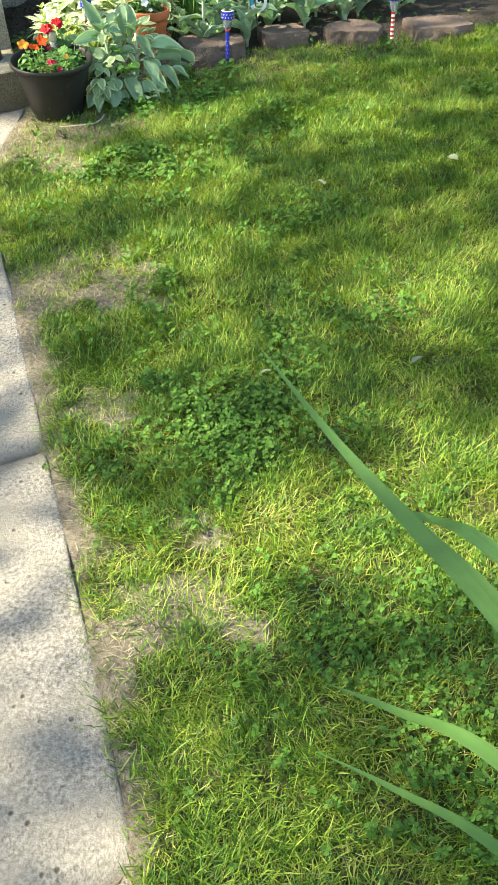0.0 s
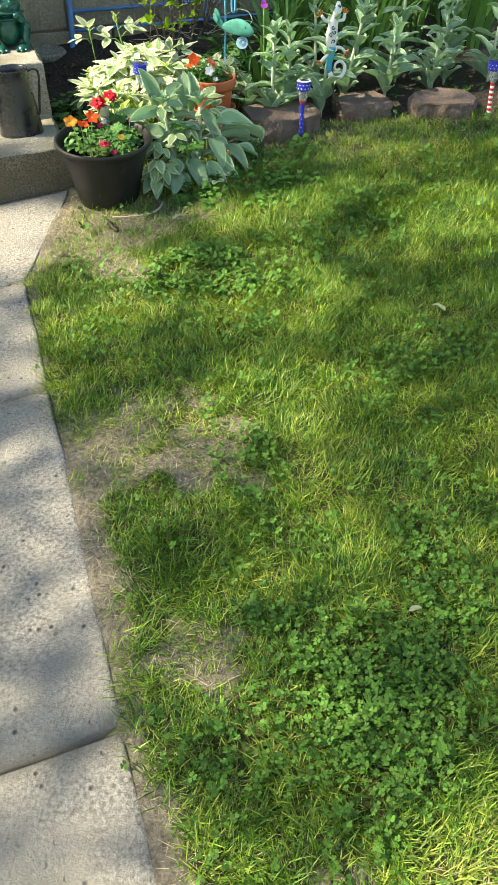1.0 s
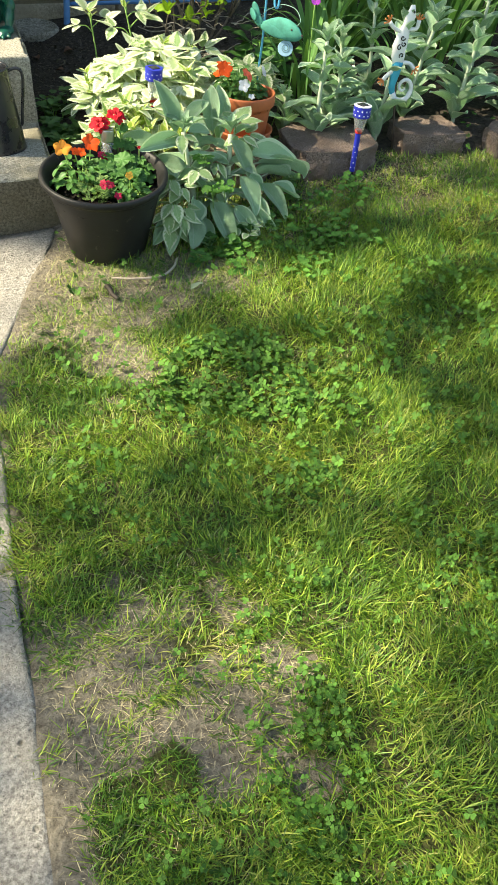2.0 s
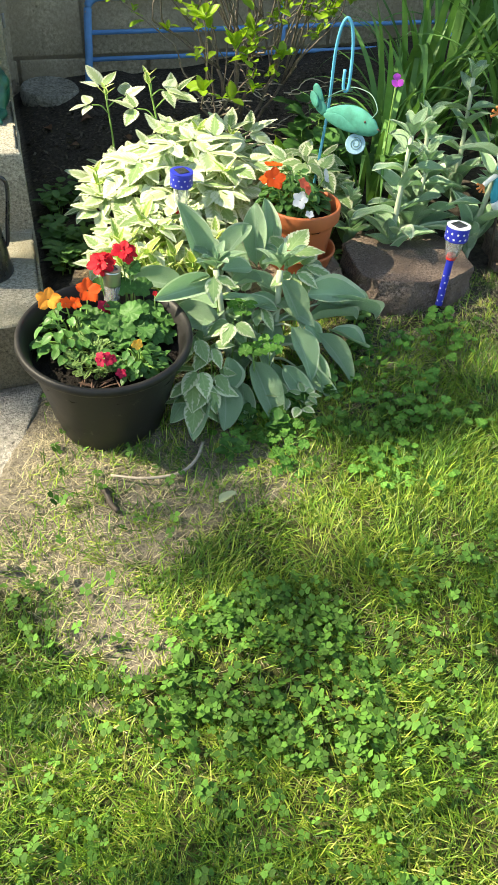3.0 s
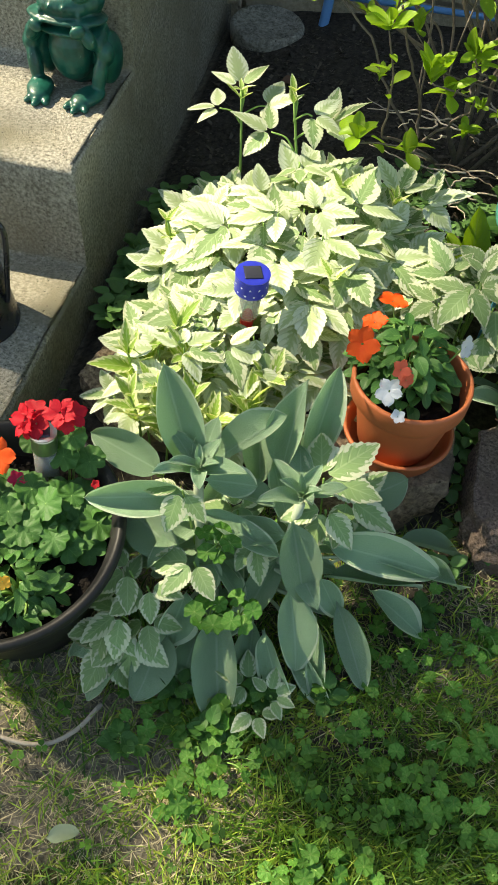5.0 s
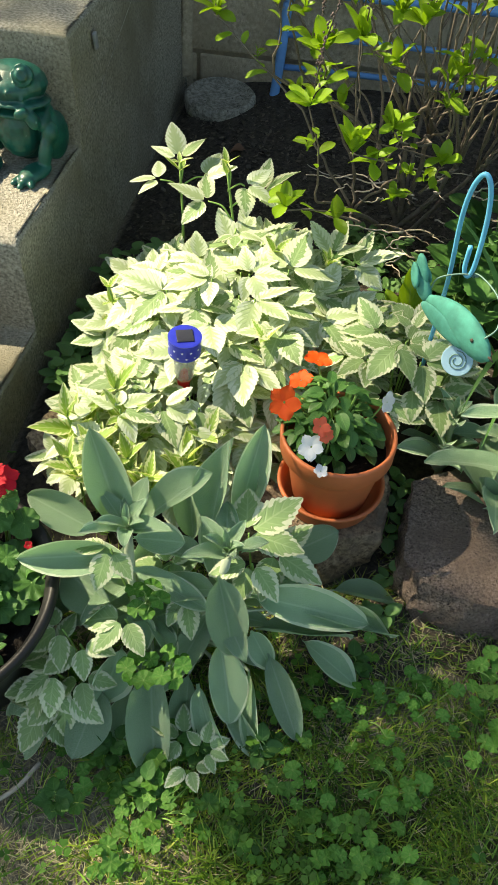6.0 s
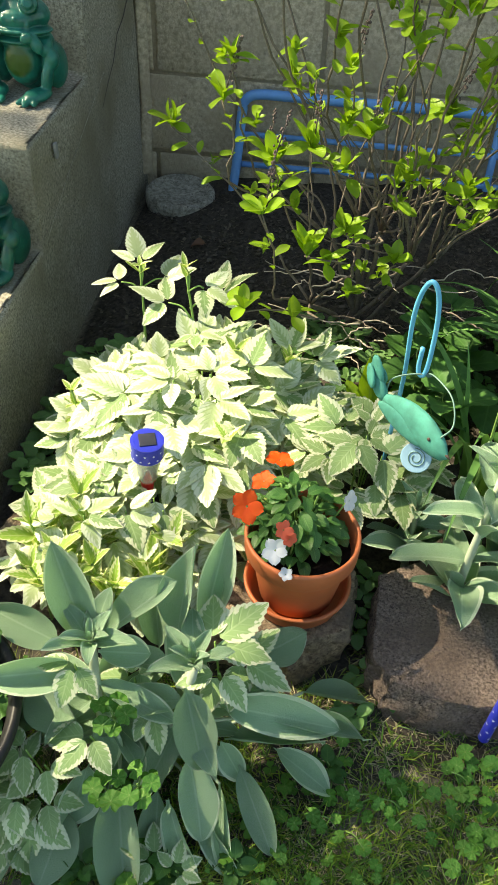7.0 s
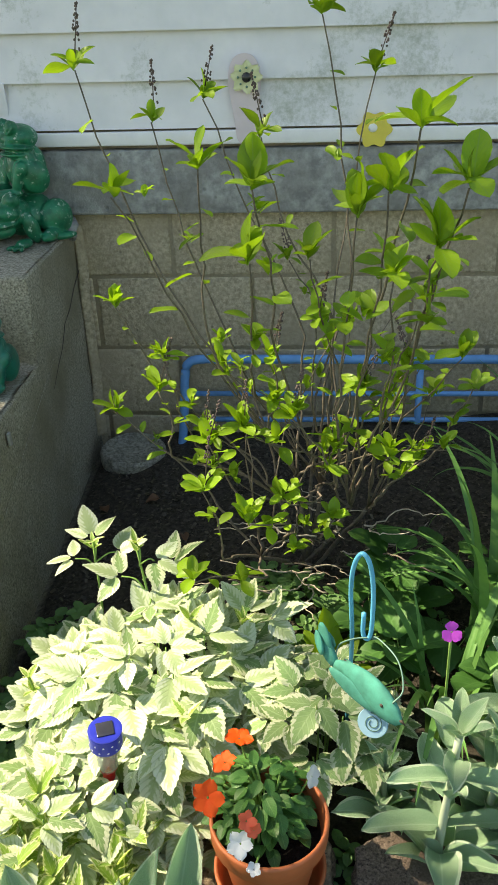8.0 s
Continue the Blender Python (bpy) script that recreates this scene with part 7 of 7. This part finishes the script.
    more = ((3, 1.751, 5.10, 0.676, 0.052, 7, 1), (3, 1.678, 5.10, 0.645, 0.052, 7, 1), (3, 1.631, 5.05, 0.553, 0.048, 7, 0), (5, 1.726, 5.05, 0.543, 0.050, 7, 0), (3, 1.634, 5.05, 0.417, 0.042, 6, 0), (2, 1.565, 5.05, 0.343, 0.036, 6, 0),
            (5, 1.889, 5.20, 0.600, 0.046, 6, 0), (5, 1.800, 5.16, 0.480, 0.046, 7, 1), (6, 1.550, 5.42, 0.780, 0.040, 6, 1), (5, 1.840, 5.10, 0.700, 0.050, 6, 0), (0, 1.400, 5.18, 0.520, 0.044, 6, 1))
    for f, x, y, z, size, n, spike in shoots + middle + upper + more:
        a, b = Vector(forks[f]), Vector((x, y, z))
        mid = a.lerp(b, r.uniform(0.4, 0.6)) + Vector((r.uniform(-0.08, 0.08), r.uniform(-0.05, 0.06), r.uniform(-0.05, 0.04)))
        q1 = a.lerp(mid, 0.5) + Vector((r.uniform(-0.02, 0.02), r.uniform(-0.02, 0.02), 0))
        q2 = mid.lerp(b, 0.5) + Vector((r.uniform(-0.018, 0.018), r.uniform(-0.018, 0.018), 0))
        branch([a, q1, mid, q2, b], 0.0028, 0.0012)
        for k in range(4):
            f = 0.40 + 0.55 * k / 4
            p = mid.lerp(q2, f / 0.5) if f < 0.5 else q2.lerp(b, (f - 0.5) / 0.5)
            part("leaf", SHR[r.randrange(4)], root, "", leaf_pose(p - o, 137.5 * k + r.uniform(0, 40) + 360 * x, r.uniform(-15, 45), size * r.uniform(0.45, 0.85), r.uniform(-30, 30)))
        tuft(b, size * 0.95, n + 2)
        if r.random() < 0.8:
            tuft(mid.lerp(b, 0.5) + Vector((r.uniform(-0.02, 0.02), r.uniform(-0.02, 0.02), 0)), size * 0.7, 5)
        if z > 0.6 and r.random() < 0.45:
            tuft(a.lerp(mid, 0.8), size * 0.65, 5)
        if spike:
            m = Matrix.Translation(b - o + Vector((0.004, 0, 0.02))) @ Matrix.Rotation(radians(r.uniform(-25, 25)), 4, "Y") @ Matrix.Rotation(radians(r.uniform(-20, 20)), 4, "X")
            part("seed_head", SEEDS[r.randrange(2)], root, "dry brown seed spike", m)
    # short leafy side twigs in the middle of the bush
    for k in range(15):
        f = forks[r.randrange(6)]
        b = Vector((r.uniform(1.40, 1.86), r.uniform(5.04, 5.34), r.uniform(0.47, 0.74)))
        a = Vector(f).lerp(b, 0.15)
        c = a.lerp(b, 0.55) + Vector((r.uniform(-0.03, 0.03), r.uniform(-0.03, 0.03), r.uniform(-0.02, 0.03)))
        branch([a, c, b], 0.0018, 0.0009, "side_twig")
        tuft(b, r.uniform(0.030, 0.044), r.randrange(5, 8))
        if k % 2:
            tuft(c.lerp(b, 0.5), r.uniform(0.022, 0.032), 4)
    # bare old twigs near the ground
    for k in range(26):
        w = r.uniform(2.6, 6.6)
        s = base + Vector((r.uniform(-0.06, 0.16), r.uniform(-0.20, 0.02), r.uniform(0.03, 0.20)))
        pts = [s]
        for j in range(4):
            w += r.uniform(-0.8, 0.8)
            pts.append(pts[-1] + Vector((math.cos(w), math.sin(w) * 0.6, r.uniform(-0.25, 0.55))) * r.uniform(0.03, 0.06))
        branch(pts, 0.0019, 0.0008, "bare_twig", M_DRYSTEM if k % 4 else M_BARK)


shrub()


# ---- small plants on the soil ----
SMALL = [leaf_mesh("small_leaf", M_IVY, 1, 0.75, 0.42, 0.1, 0.12, 4, 6, blunt=0.6, seed=s) for s in range(3)]
NETTLE = [leaf_mesh("crinkled_leaf", M_GERAN, 1, 0.78, 0.40, 0.12, 0.2, 6, 14, serrate=0.04, wave=0.05, seed=s) for s in range(2)]


def seedling(x, y, seed, n, size, height, meshes, label, category):
    r = random.Random(seed)
    root = thing("ground_plant", (x, y, gz(x, y)), label, category, "small plants on the soil")
    for k in range(n):
        a = 2.4 * k + r.uniform(-0.4, 0.4)
        h = height * r.uniform(0.3, 1.0)
        d = size * 0.5 * r.random()
        p = Vector((d * math.cos(a), d * math.sin(a), h))
        if k % 2 == 0:
            stalk(root, (0, 0, -0.004), p, 0.0009)
        part("leaf", meshes[k % len(meshes)], root, "", leaf_pose(p, math.degrees(a) - 90, r.uniform(-5, 35), size * r.uniform(0.7, 1.2), r.uniform(-15, 15)))
    return root


_r = random.Random(81)
for _k in range(34):
    seedling(1.035 + 0.10 * _r.random() ** 1.5, 4.72 + 0.42 * _r.random(), 100 + _k, 8, 0.028, 0.055, SMALL, "dark trailing ground cover beside the steps", "ground cover")
for _k in range(58):
    seedling(_r.uniform(1.44, 1.85), _r.uniform(4.98, 5.26), 150 + _k, 9, 0.025, 0.045, SMALL, "tiny green seedlings on dark soil", "seedling")
for _k in range(10):
    seedling(_r.uniform(1.62, 1.68), _r.uniform(4.40, 4.66), 210 + _k, 6, 0.022, 0.03, SMALL, "small round-leaved weed between the edging stones", "weed")
for _x, _y, _s in ((1.75, 4.93, 1), (1.84, 5.00, 2), (1.90, 4.88, 3), (1.71, 5.04, 4), (1.78, 5.20, 5), (1.88, 5.22, 6), (1.76, 5.12, 7), (1.96, 5.10, 8)):
    seedling(_x, _y, 240 + _s, 8, 0.075, 0.13, NETTLE, "broad crinkled green leaves behind the tin bird", "leafy plant")
DOCK = [leaf_mesh("dock_leaf", M_SHRUB, 1, 0.36, 0.6, 0.15, 0.12, 4, 12, serrate=0.05, wave=0.03, blunt=0.7, seed=s) for s in range(2)]
_dock = seedling(1.632, 4.968, 250, 2, 0.085, 0.05, DOCK, "upright pale green toothed leaves by the hook", "leafy plant")
for _az, _el, _s in ((10, 76, 0.150), (-60, 62, 0.110), (75, 55, 0.100)):
    part("leaf", DOCK[0], _dock, "", leaf_pose((0, 0, 0), _az, _el, _s, 12))
for _x, _y, _s in ((1.27, 4.10, 1), (1.37, 4.13, 2), (1.42, 4.19, 3), (1.32, 4.17, 4), (1.50, 4.20, 5), (1.60, 4.33, 6)):
    seedling(_x, _y, 260 + _s, 14, 0.020, 0.04, NETTLE, "bright green leafy weed at the woolly plant's foot", "weed")


ROUND = [disc_leaf("round_leaf", M_WEED, 7, 0.12, 0.18, s, 3) for s in range(3)]


def round_weed(x, y, seed, n, size):
    """A low creeping weed with scalloped round leaves."""
    r = random.Random(seed)
    root = thing("creeping_weed", (x, y, gz(x, y)), "low creeping weed with round scalloped leaves in thin turf", "weed", "creeping weeds")
    for k in range(n):
        a, d = r.uniform(0, 6.28), 0.045 * math.sqrt(r.random())
        p = Vector((d * math.cos(a), d * math.sin(a), r.uniform(0.008, 0.032)))
        if k % 3 == 0:
            stalk(root, (0, 0, -0.004), p, 0.0008)
        part("leaf", ROUND[k % 3], root, "", Matrix.Translation(p) @ Matrix.Rotation(r.uniform(0, 6.28), 4, "Z") @ Matrix.Rotation(radians(r.uniform(-25, 35)), 4, "X") @ Matrix.Scale(size * r.uniform(0.6, 1.2), 4))


for _k in range(10):
    round_weed(_r.uniform(1.36, 1.62), _r.uniform(3.92, 4.16), 300 + _k, 9, 0.0105)
for _k in range(20):
    round_weed(_r.uniform(1.54, 1.84), _r.uniform(4.06, 4.34), 340 + _k, 8, 0.0100)
for _k in range(6):
    round_weed(_r.uniform(1.28, 1.44), _r.uniform(4.10, 4.20), 360 + _k, 9, 0.0115)


def weed_sprig(x, y, z, seed):
    """A taller sprig of the same weed, reaching up between broad leaves."""
    r = random.Random(seed)
    root = thing("creeping_weed", (x, y, gz(x, y)), "bright green round-leaved weed growing through the woolly plant", "weed", "creeping weeds")
    top = Vector((0, 0, z - gz(x, y)))
    stalk(root, (0, 0, -0.004), top, 0.0012)
    for k in range(6):
        a = 60 * k + r.uniform(-20, 20)
        p = top + Vector((0.017 * math.cos(radians(a)), 0.017 * math.sin(radians(a)), r.uniform(-0.012, 0.008)))
        stalk(root, top - Vector((0, 0, 0.015)), p, 0.0008)
        part("leaf", ROUND[k % 3], root, "", Matrix.Translation(p) @ Matrix.Rotation(r.uniform(0, 6.28), 4, "Z") @ Matrix.Rotation(radians(r.uniform(-25, 35)), 4, "X") @ Matrix.Scale(r.uniform(0.010, 0.0145), 4))


for _k, (_x, _y, _z) in enumerate(((1.345, 4.228, 0.165), (1.378, 4.238, 0.170), (1.398, 4.190, 0.075), (1.338, 4.292, 0.225), (1.345, 4.135, 0.05))):
    weed_sprig(_x, _y, _z, 380 + _k)


def litter(count, seed):
    """Dry leaves and crumbs on the bed soil, too many to count."""
    r = np.random.default_rng(seed)
    x, y = 1.02 + 1.1 * r.random(count), 4.95 + 0.9 * r.random(count)
    z = ground_z(x, y) + 0.004
    a = r.random(count) * 6.28
    s = 0.0012 + 0.006 * r.random(count) ** 3
    tx, ty = r.normal(0, 0.35, count), r.normal(0, 0.35, count)
    V = []
    for ox, oy in ((-0.5, -1), (0.5, -0.9), (0.6, 0.8), (-0.4, 1)):
        lx, ly = (ox * np.cos(a) - oy * np.sin(a)) * s, (ox * np.sin(a) + oy * np.cos(a)) * s
        V.append(np.stack([x + lx, y + ly, z + tx * lx + ty * ly], 1))
    V = np.stack(V, 1)
    me = soup("leaf_litter", V.reshape(-1, 3), np.arange(count * 4).reshape(-1, 4), M_LITTER, np.tile([[0, 0], [1, 0], [1, 1], [0, 1]], (count, 1)))
    whole("leaf_litter", me, "grey dry leaf crumbs on dark bed soil", "leaf litter", kind="stuff")


litter(9000, 5)
DEAD = [leaf_mesh("dead_leaf", M_DEADLEAF, 1, 0.7, 0.45, 0.3, 0.25, 4, 8, wave=0.08, seed=s) for s in range(2)]
for _x, _y, _a, _s in ((1.09, 5.55, 30, 0.035), (1.22, 5.60, 120, 0.04), (1.30, 5.45, 200, 0.03), (1.16, 5.42, 80, 0.028)):
    whole("dead_leaf", DEAD[0], "curled russet dead leaf on the soil", "dead leaf", "dead leaves", m=leaf_pose((_x, _y, gz(_x, _y) + 0.008), _a, 10, _s))


# ---- arching strap leaves of a plant beside the lawn's near end ----
def near_strap_plant():
    bx, by = 1.19, 0.93
    root = thing("strap_leaf_plant", (bx, by, gz(bx, by)), "long green arching strap leaves reaching over the lawn", "strap-leaved plant", "strap-leaved clumps")
    o = Vector((bx, by, gz(bx, by)))
    for pts, w in (([(1.17, 0.95, -0.03), (1.05, 1.05, 0.40), (0.935, 1.16, 0.66), (0.901, 1.269, 0.713), (0.895, 1.335, 0.708), (0.888, 1.421, 0.704), (0.873, 1.522, 0.719)], 0.019),
                   ([(1.18, 0.97, -0.03), (1.08, 1.08, 0.45), (0.955, 1.19, 0.69), (0.924, 1.304, 0.709), (0.917, 1.356, 0.688), (0.909, 1.385, 0.666), (0.895, 1.42, 0.62)], 0.014),
                   ([(1.16, 0.94, -0.03), (1.05, 1.02, 0.42), (0.93, 1.12, 0.64), (0.885, 1.229, 0.660), (0.864, 1.284, 0.630), (0.842, 1.326, 0.609)], 0.014),
                   ([(1.17, 0.93, -0.03), (1.06, 1.03, 0.36), (0.95, 1.11, 0.56), (0.898, 1.221, 0.572), (0.870, 1.279, 0.548), (0.840, 1.328, 0.529)], 0.011),
                   ([(1.21, 0.94, -0.03), (1.24, 0.98, 0.4), (1.30, 1.0, 0.62), (1.40, 1.03, 0.70)], 0.016), ([(1.20, 0.92, -0.03), (1.25, 0.85, 0.4), (1.36, 0.78, 0.6), (1.5, 0.7, 0.6)], 0.016)):
        line = [p - o for p in smooth_path(pts, 7)]
        n = len(line)
        verts, uv, faces = [], [], []
        for j, p in enumerate(line):
            d = (line[min(j + 1, n - 1)] - line[max(j - 1, 0)]).normalized()
            s = d.cross(Vector((0, 0, 1))).normalized()
            v = j / (n - 1)
            half = w * 0.5 * min(1, 0.6 + 2 * v) * max(0.02, 1 - v ** 2.2)
            for u in (-1, 0, 1):
                verts.append(p + s * u * half + Vector((0, 0, 0.25 * half * abs(u))))
                uv.append((0.5 + 0.5 * u, v))
        for j in range(n - 1):
            for i in range(2):
                faces.append((j * 3 + i, j * 3 + i + 1, j * 3 + i + 4, j * 3 + i + 3))
        part("blade", mesh_of("blade", verts, faces, M_STRAP, uv, True), root)


near_strap_plant()


# ---- odds and ends on the turf ----
def on_turf(name, points, radii, mat, label, category, lift=0.012):
    pts = smooth_path([(x, y, gz(x, y) + lift + dz) for x, y, dz in points], 5)
    n = len(pts)
    rad = [radii[0] + (radii[1] - radii[0]) * k / (n - 1) for k in range(n)]
    whole(name, mesh_of(name, *tube(pts, rad, 8), mat, smooth=True), label, category)


on_turf("twig", [(1.062, 4.105, 0.0), (1.117, 4.081, 0.004), (1.175, 4.081, 0.003), (1.211, 4.105, 0.002), (1.232, 4.142, 0.0)], (0.0022, 0.0032), M_DRYSTEM, "curved pale dry twig on trodden soil", "twig")
on_turf("bark_piece", [(1.046, 4.082, 0.0), (1.050, 4.070, 0.002), (1.053, 4.050, 0.0), (1.062, 4.030, 0.001)], (0.0070, 0.0045), M_RUSTDARK, "short dark piece of bark on the soil", "bark", 0.008)
PALE = leaf_mesh("pale_leaf", leaf_material("bleached_leaf", (0.34, 0.40, 0.26), (0.24, 0.29, 0.18), through_light=0.2), 1, 0.6, 0.55, 0.2, 0.2, 4, 8, seed=3, wave=0.05)
for _x, _y, _a, _s, _t in ((2.095, 3.174, 200, 0.042, "bleached fallen leaf with curved stalk on the lawn"), (1.704, 3.206, 20, 0.040, "shrivelled pale leaf on the lawn"), (1.556, 2.348, 100, 0.030, "thin pale dry leaf scrap on the lawn"),
                           (1.238, 2.45, 80, 0.022, "thin pale dry leaf scrap on the lawn"), (1.255, 3.996, 110, 0.035, "wilted pale leaf on trodden soil")):
    whole("fallen_leaf", PALE, _t, "fallen leaf", "fallen leaves", m=leaf_pose((_x, _y, gz(_x, _y) + 0.026), _a, 8, _s, 10))


# ---- lawn ----
gx, gy = scatter(960000, lambda x, y: grass_cover(x, y) * (0.95 - 0.60 * clover_cover(x, y)) * (1 - 0.25 * dryness(x, y)))
n_ = len(gx)
blades("lawn_grass", gx, gy, (0.014 + 0.026 * rng.random(n_) ** 1.6) * (0.65 + 0.35 * vnoise(gx, gy, 3.0, 41) + 0.55 * vnoise(gx, gy, 19, 42)), 0.0011 + 0.0012 * rng.random(n_), np.abs(rng.normal(0.58, 0.36, n_)), M_GRASS, "short mown green lawn grass, patchy", "grass")
sx, sy = scatter(760000, lambda x, y: np.clip(dryness(x, y) * (0.50 - 0.30 * grass_cover(x, y)) + 0.9 * (1 - grass_cover(x, y)) * step01(3.7, 3.9, y), 0, 1) * step01(0.0, 0.05, x - path_edge(y)) * step01(0.03, -0.03, y - bed_front(x)))
n_ = len(sx)
blades("dry_grass", sx, sy, 0.008 + 0.026 * rng.random(n_) ** 1.8, 0.0006 + 0.0008 * rng.random(n_), np.abs(rng.normal(1.25, 0.25, n_)), M_STRAW, "pale dry straw lying in the turf", "dry grass", 0.2, 2.5)
cx_, cy_ = scatter(330000, lambda x, y: clover_cover(x, y) * np.maximum(grass_cover(x, y), 0.25 * step01(3.9, 4.1, y)) * 0.62)
n_ = len(cx_)
clover_stuff("clover_leaves", cx_, cy_, (0.0044 + 0.0044 * rng.random(n_)) * (0.85 + 0.3 * step01(3.2, 3.6, cy_)), 0.008 + 0.026 * rng.random(n_) ** 0.8, M_CLOVER, "patches of low green clover among the grass")
fx, fy = scatter_far(95000)
n_ = len(fx)
blades("outer_grass", fx, fy, 0.030 + 0.035 * rng.random(n_), 0.006 + 0.005 * rng.random(n_), np.abs(rng.normal(0.6, 0.4, n_)), M_GRASS, "short green grass of the wider lawn", "grass")


# ---- unseen tree, its crown shaped to dapple the lawn ----
# Gaps cut in the unseen crown so sun falls on these ground patches.
SUNNY = ((1.41, 3.47, 0.20, 0.18, 1), (1.47, 3.70, 0.14, 0.10, 0.5), (1.21, 3.08, 0.24, 0.12, 1), (1.56, 3.93, 0.23, 0.13, 1), (2.07, 3.65, 0.21, 0.15, 1), (0.90, 4.08, 0.21, 0.20, 1), (1.02, 3.69, 0.20, 0.22, 1), (0.90, 3.62, 0.15, 0.15, 1),
         (1.80, 3.96, 0.14, 0.09, 0.7), (1.00, 2.02, 0.24, 0.14, 1), (1.36, 1.98, 0.31, 0.18, 1), (1.72, 2.62, 0.20, 0.15, 1), (0.80, 2.08, 0.16, 0.14, 0.7), (1.02, 2.72, 0.45, 0.40, 0.35), (0.62, 1.62, 0.16, 0.08, 0.8), (0.70, 4.15, 0.22, 0.22, 1), (1.49, 4.74, 0.32, 0.25, 1), (1.62, 4.93, 0.14, 0.08, 1), (1.70, 5.06, 0.17, 0.12, 0.8))
SUNNY = SUNNY + ((0.80, 4.72, 0.35, 0.16, 1), (1.29, 4.20, 0.17, 0.12, 1), (1.42, 4.09, 0.16, 0.08, 0.8), (1.49, 4.27, 0.17, 0.13, 0.62), (2.30, 4.55, 0.50, 0.12, 0.5), (1.56, 4.43, 0.07, 0.05, 1), (1.39, 4.47, 0.18, 0.075, 0.75), (1.82, 4.44, 0.12, 0.09, 0.25), (2.12, 4.95, 0.30, 0.20, 1), (1.08, 4.92, 0.22, 0.10, 1), (1.38, 5.27, 0.20, 0.12, 0.8), (0.55, 2.05, 0.2, 0.3, 0.4))


def lit(x, y):
    """How open the crown is over a place on the ground."""
    s = np.zeros_like(x)
    for a, b, rx, ry, open_ in SUNNY:
        s = np.maximum(s, open_ * step01(1.25, 0.75, np.hypot((x - a) / rx, (y - b) / ry)))
    return s


def shade_tree():
    tx, ty = -6.2, 3.6
    root = thing("shade_tree", (tx, ty, gz(tx, ty)), "tall leafy tree out of view beside the garden, its crown shaped to dapple the lawn", "tree")
    o = Vector((tx, ty, gz(tx, ty)))
    r = random.Random(91)
    part("trunk", mesh_of("trunk", *tube(smooth_path([(0, 0, -0.2), (0.05, 0.05, 2.0), (0.15, 0.08, 3.6), (0.2, 0.10, 5.2)], 5), [0.30 - 0.014 * k for k in range(16)], 14), M_BARK, smooth=True), root)
    for k in range(12):
        w = r.uniform(0, 6.28)
        a = Vector((0.17, 0.09, r.uniform(3.6, 5.0)))
        b = a + Vector((math.cos(w) * r.uniform(1.4, 2.4), math.sin(w) * r.uniform(1.4, 2.8), r.uniform(0.5, 1.6)))
        part("limb", mesh_of("limb", *tube(smooth_path([a, a.lerp(b, 0.5) + Vector((0, 0, 0.25)), b], 5), [0.042 - 0.0033 * j for j in range(11)], 8), M_BARK, smooth=True), root)
    g = np.random.default_rng(17)
    n = 48000
    px, py = -1.4 + 6.4 * g.random(n), -0.9 + 8.4 * g.random(n)
    keep = g.random(n) > 0.985 * lit(px, py)
    keep &= np.hypot((px - 1.6) / 3.0, (py - 3.2) / 4.0) < 0.86 + 0.3 * vnoise(px, py, 1.7, 52)
    clump = vnoise(px, py, 5.0, 51)
    keep &= g.random(n) < 0.80 + 0.08 * step01(0.25, 0.6, clump)
    px, py = px[keep], py[keep]
    # extra unseen leaves, added to darken the edging and the bed by the wall
    for a, b, rx, ry, m in ((1.66, 4.13, 0.22, 0.12, 90), (1.30, 5.75, 0.40, 0.22, 320), (1.95, 5.50, 0.45, 0.35, 400)):
        w, q = g.random(m) * 6.28, np.sqrt(g.random(m))
        px, py = np.concatenate([px, a + rx * q * np.cos(w)]), np.concatenate([py, b + ry * q * np.sin(w)])
    h = 5.0 + 2.6 * g.random(len(px))
    sx, sy = SUN.x / SUN.z, SUN.y / SUN.z
    x, y, z = px + sx * h, py + sy * h, h
    # the rest of the round crown, away from the lawn
    m = 5000
    w, q, v = g.random(m) * 6.28, np.sqrt(g.random(m)), g.random(m)
    x2, y2, z2 = tx - 0.6 + 2.2 * q * np.cos(w), ty + 2.6 * q * np.sin(w), 4.6 + 3.2 * v
    away = (x2 - sx * z2 < -1.2) | (y2 - sy * z2 < -0.6)
    x, y, z = np.concatenate([x, x2[away]]), np.concatenate([y, y2[away]]), np.concatenate([z, z2[away]])
    n = len(x)
    s = 0.030 + 0.029 * g.random(n)
    d1 = g.normal(size=(n, 3))
    d1 /= np.linalg.norm(d1, axis=1)[:, None]
    d2 = np.cross(d1, g.normal(size=(n, 3)))
    d2 /= np.linalg.norm(d2, axis=1)[:, None]
    c = np.stack([x, y, z], 1) - np.array(o)
    V = np.stack([c - d1 * s[:, None], c - d2 * s[:, None] * 0.55, c + d1 * s[:, None], c + d2 * s[:, None] * 0.55], 1)
    me = soup("crown", V.reshape(-1, 3), np.arange(n * 4).reshape(-1, 4), M_TREE, np.tile([[0.5, 0], [1, 0.5], [0.5, 1], [0, 0.5]], (n, 1)))
    part("crown", me, root)


shade_tree()
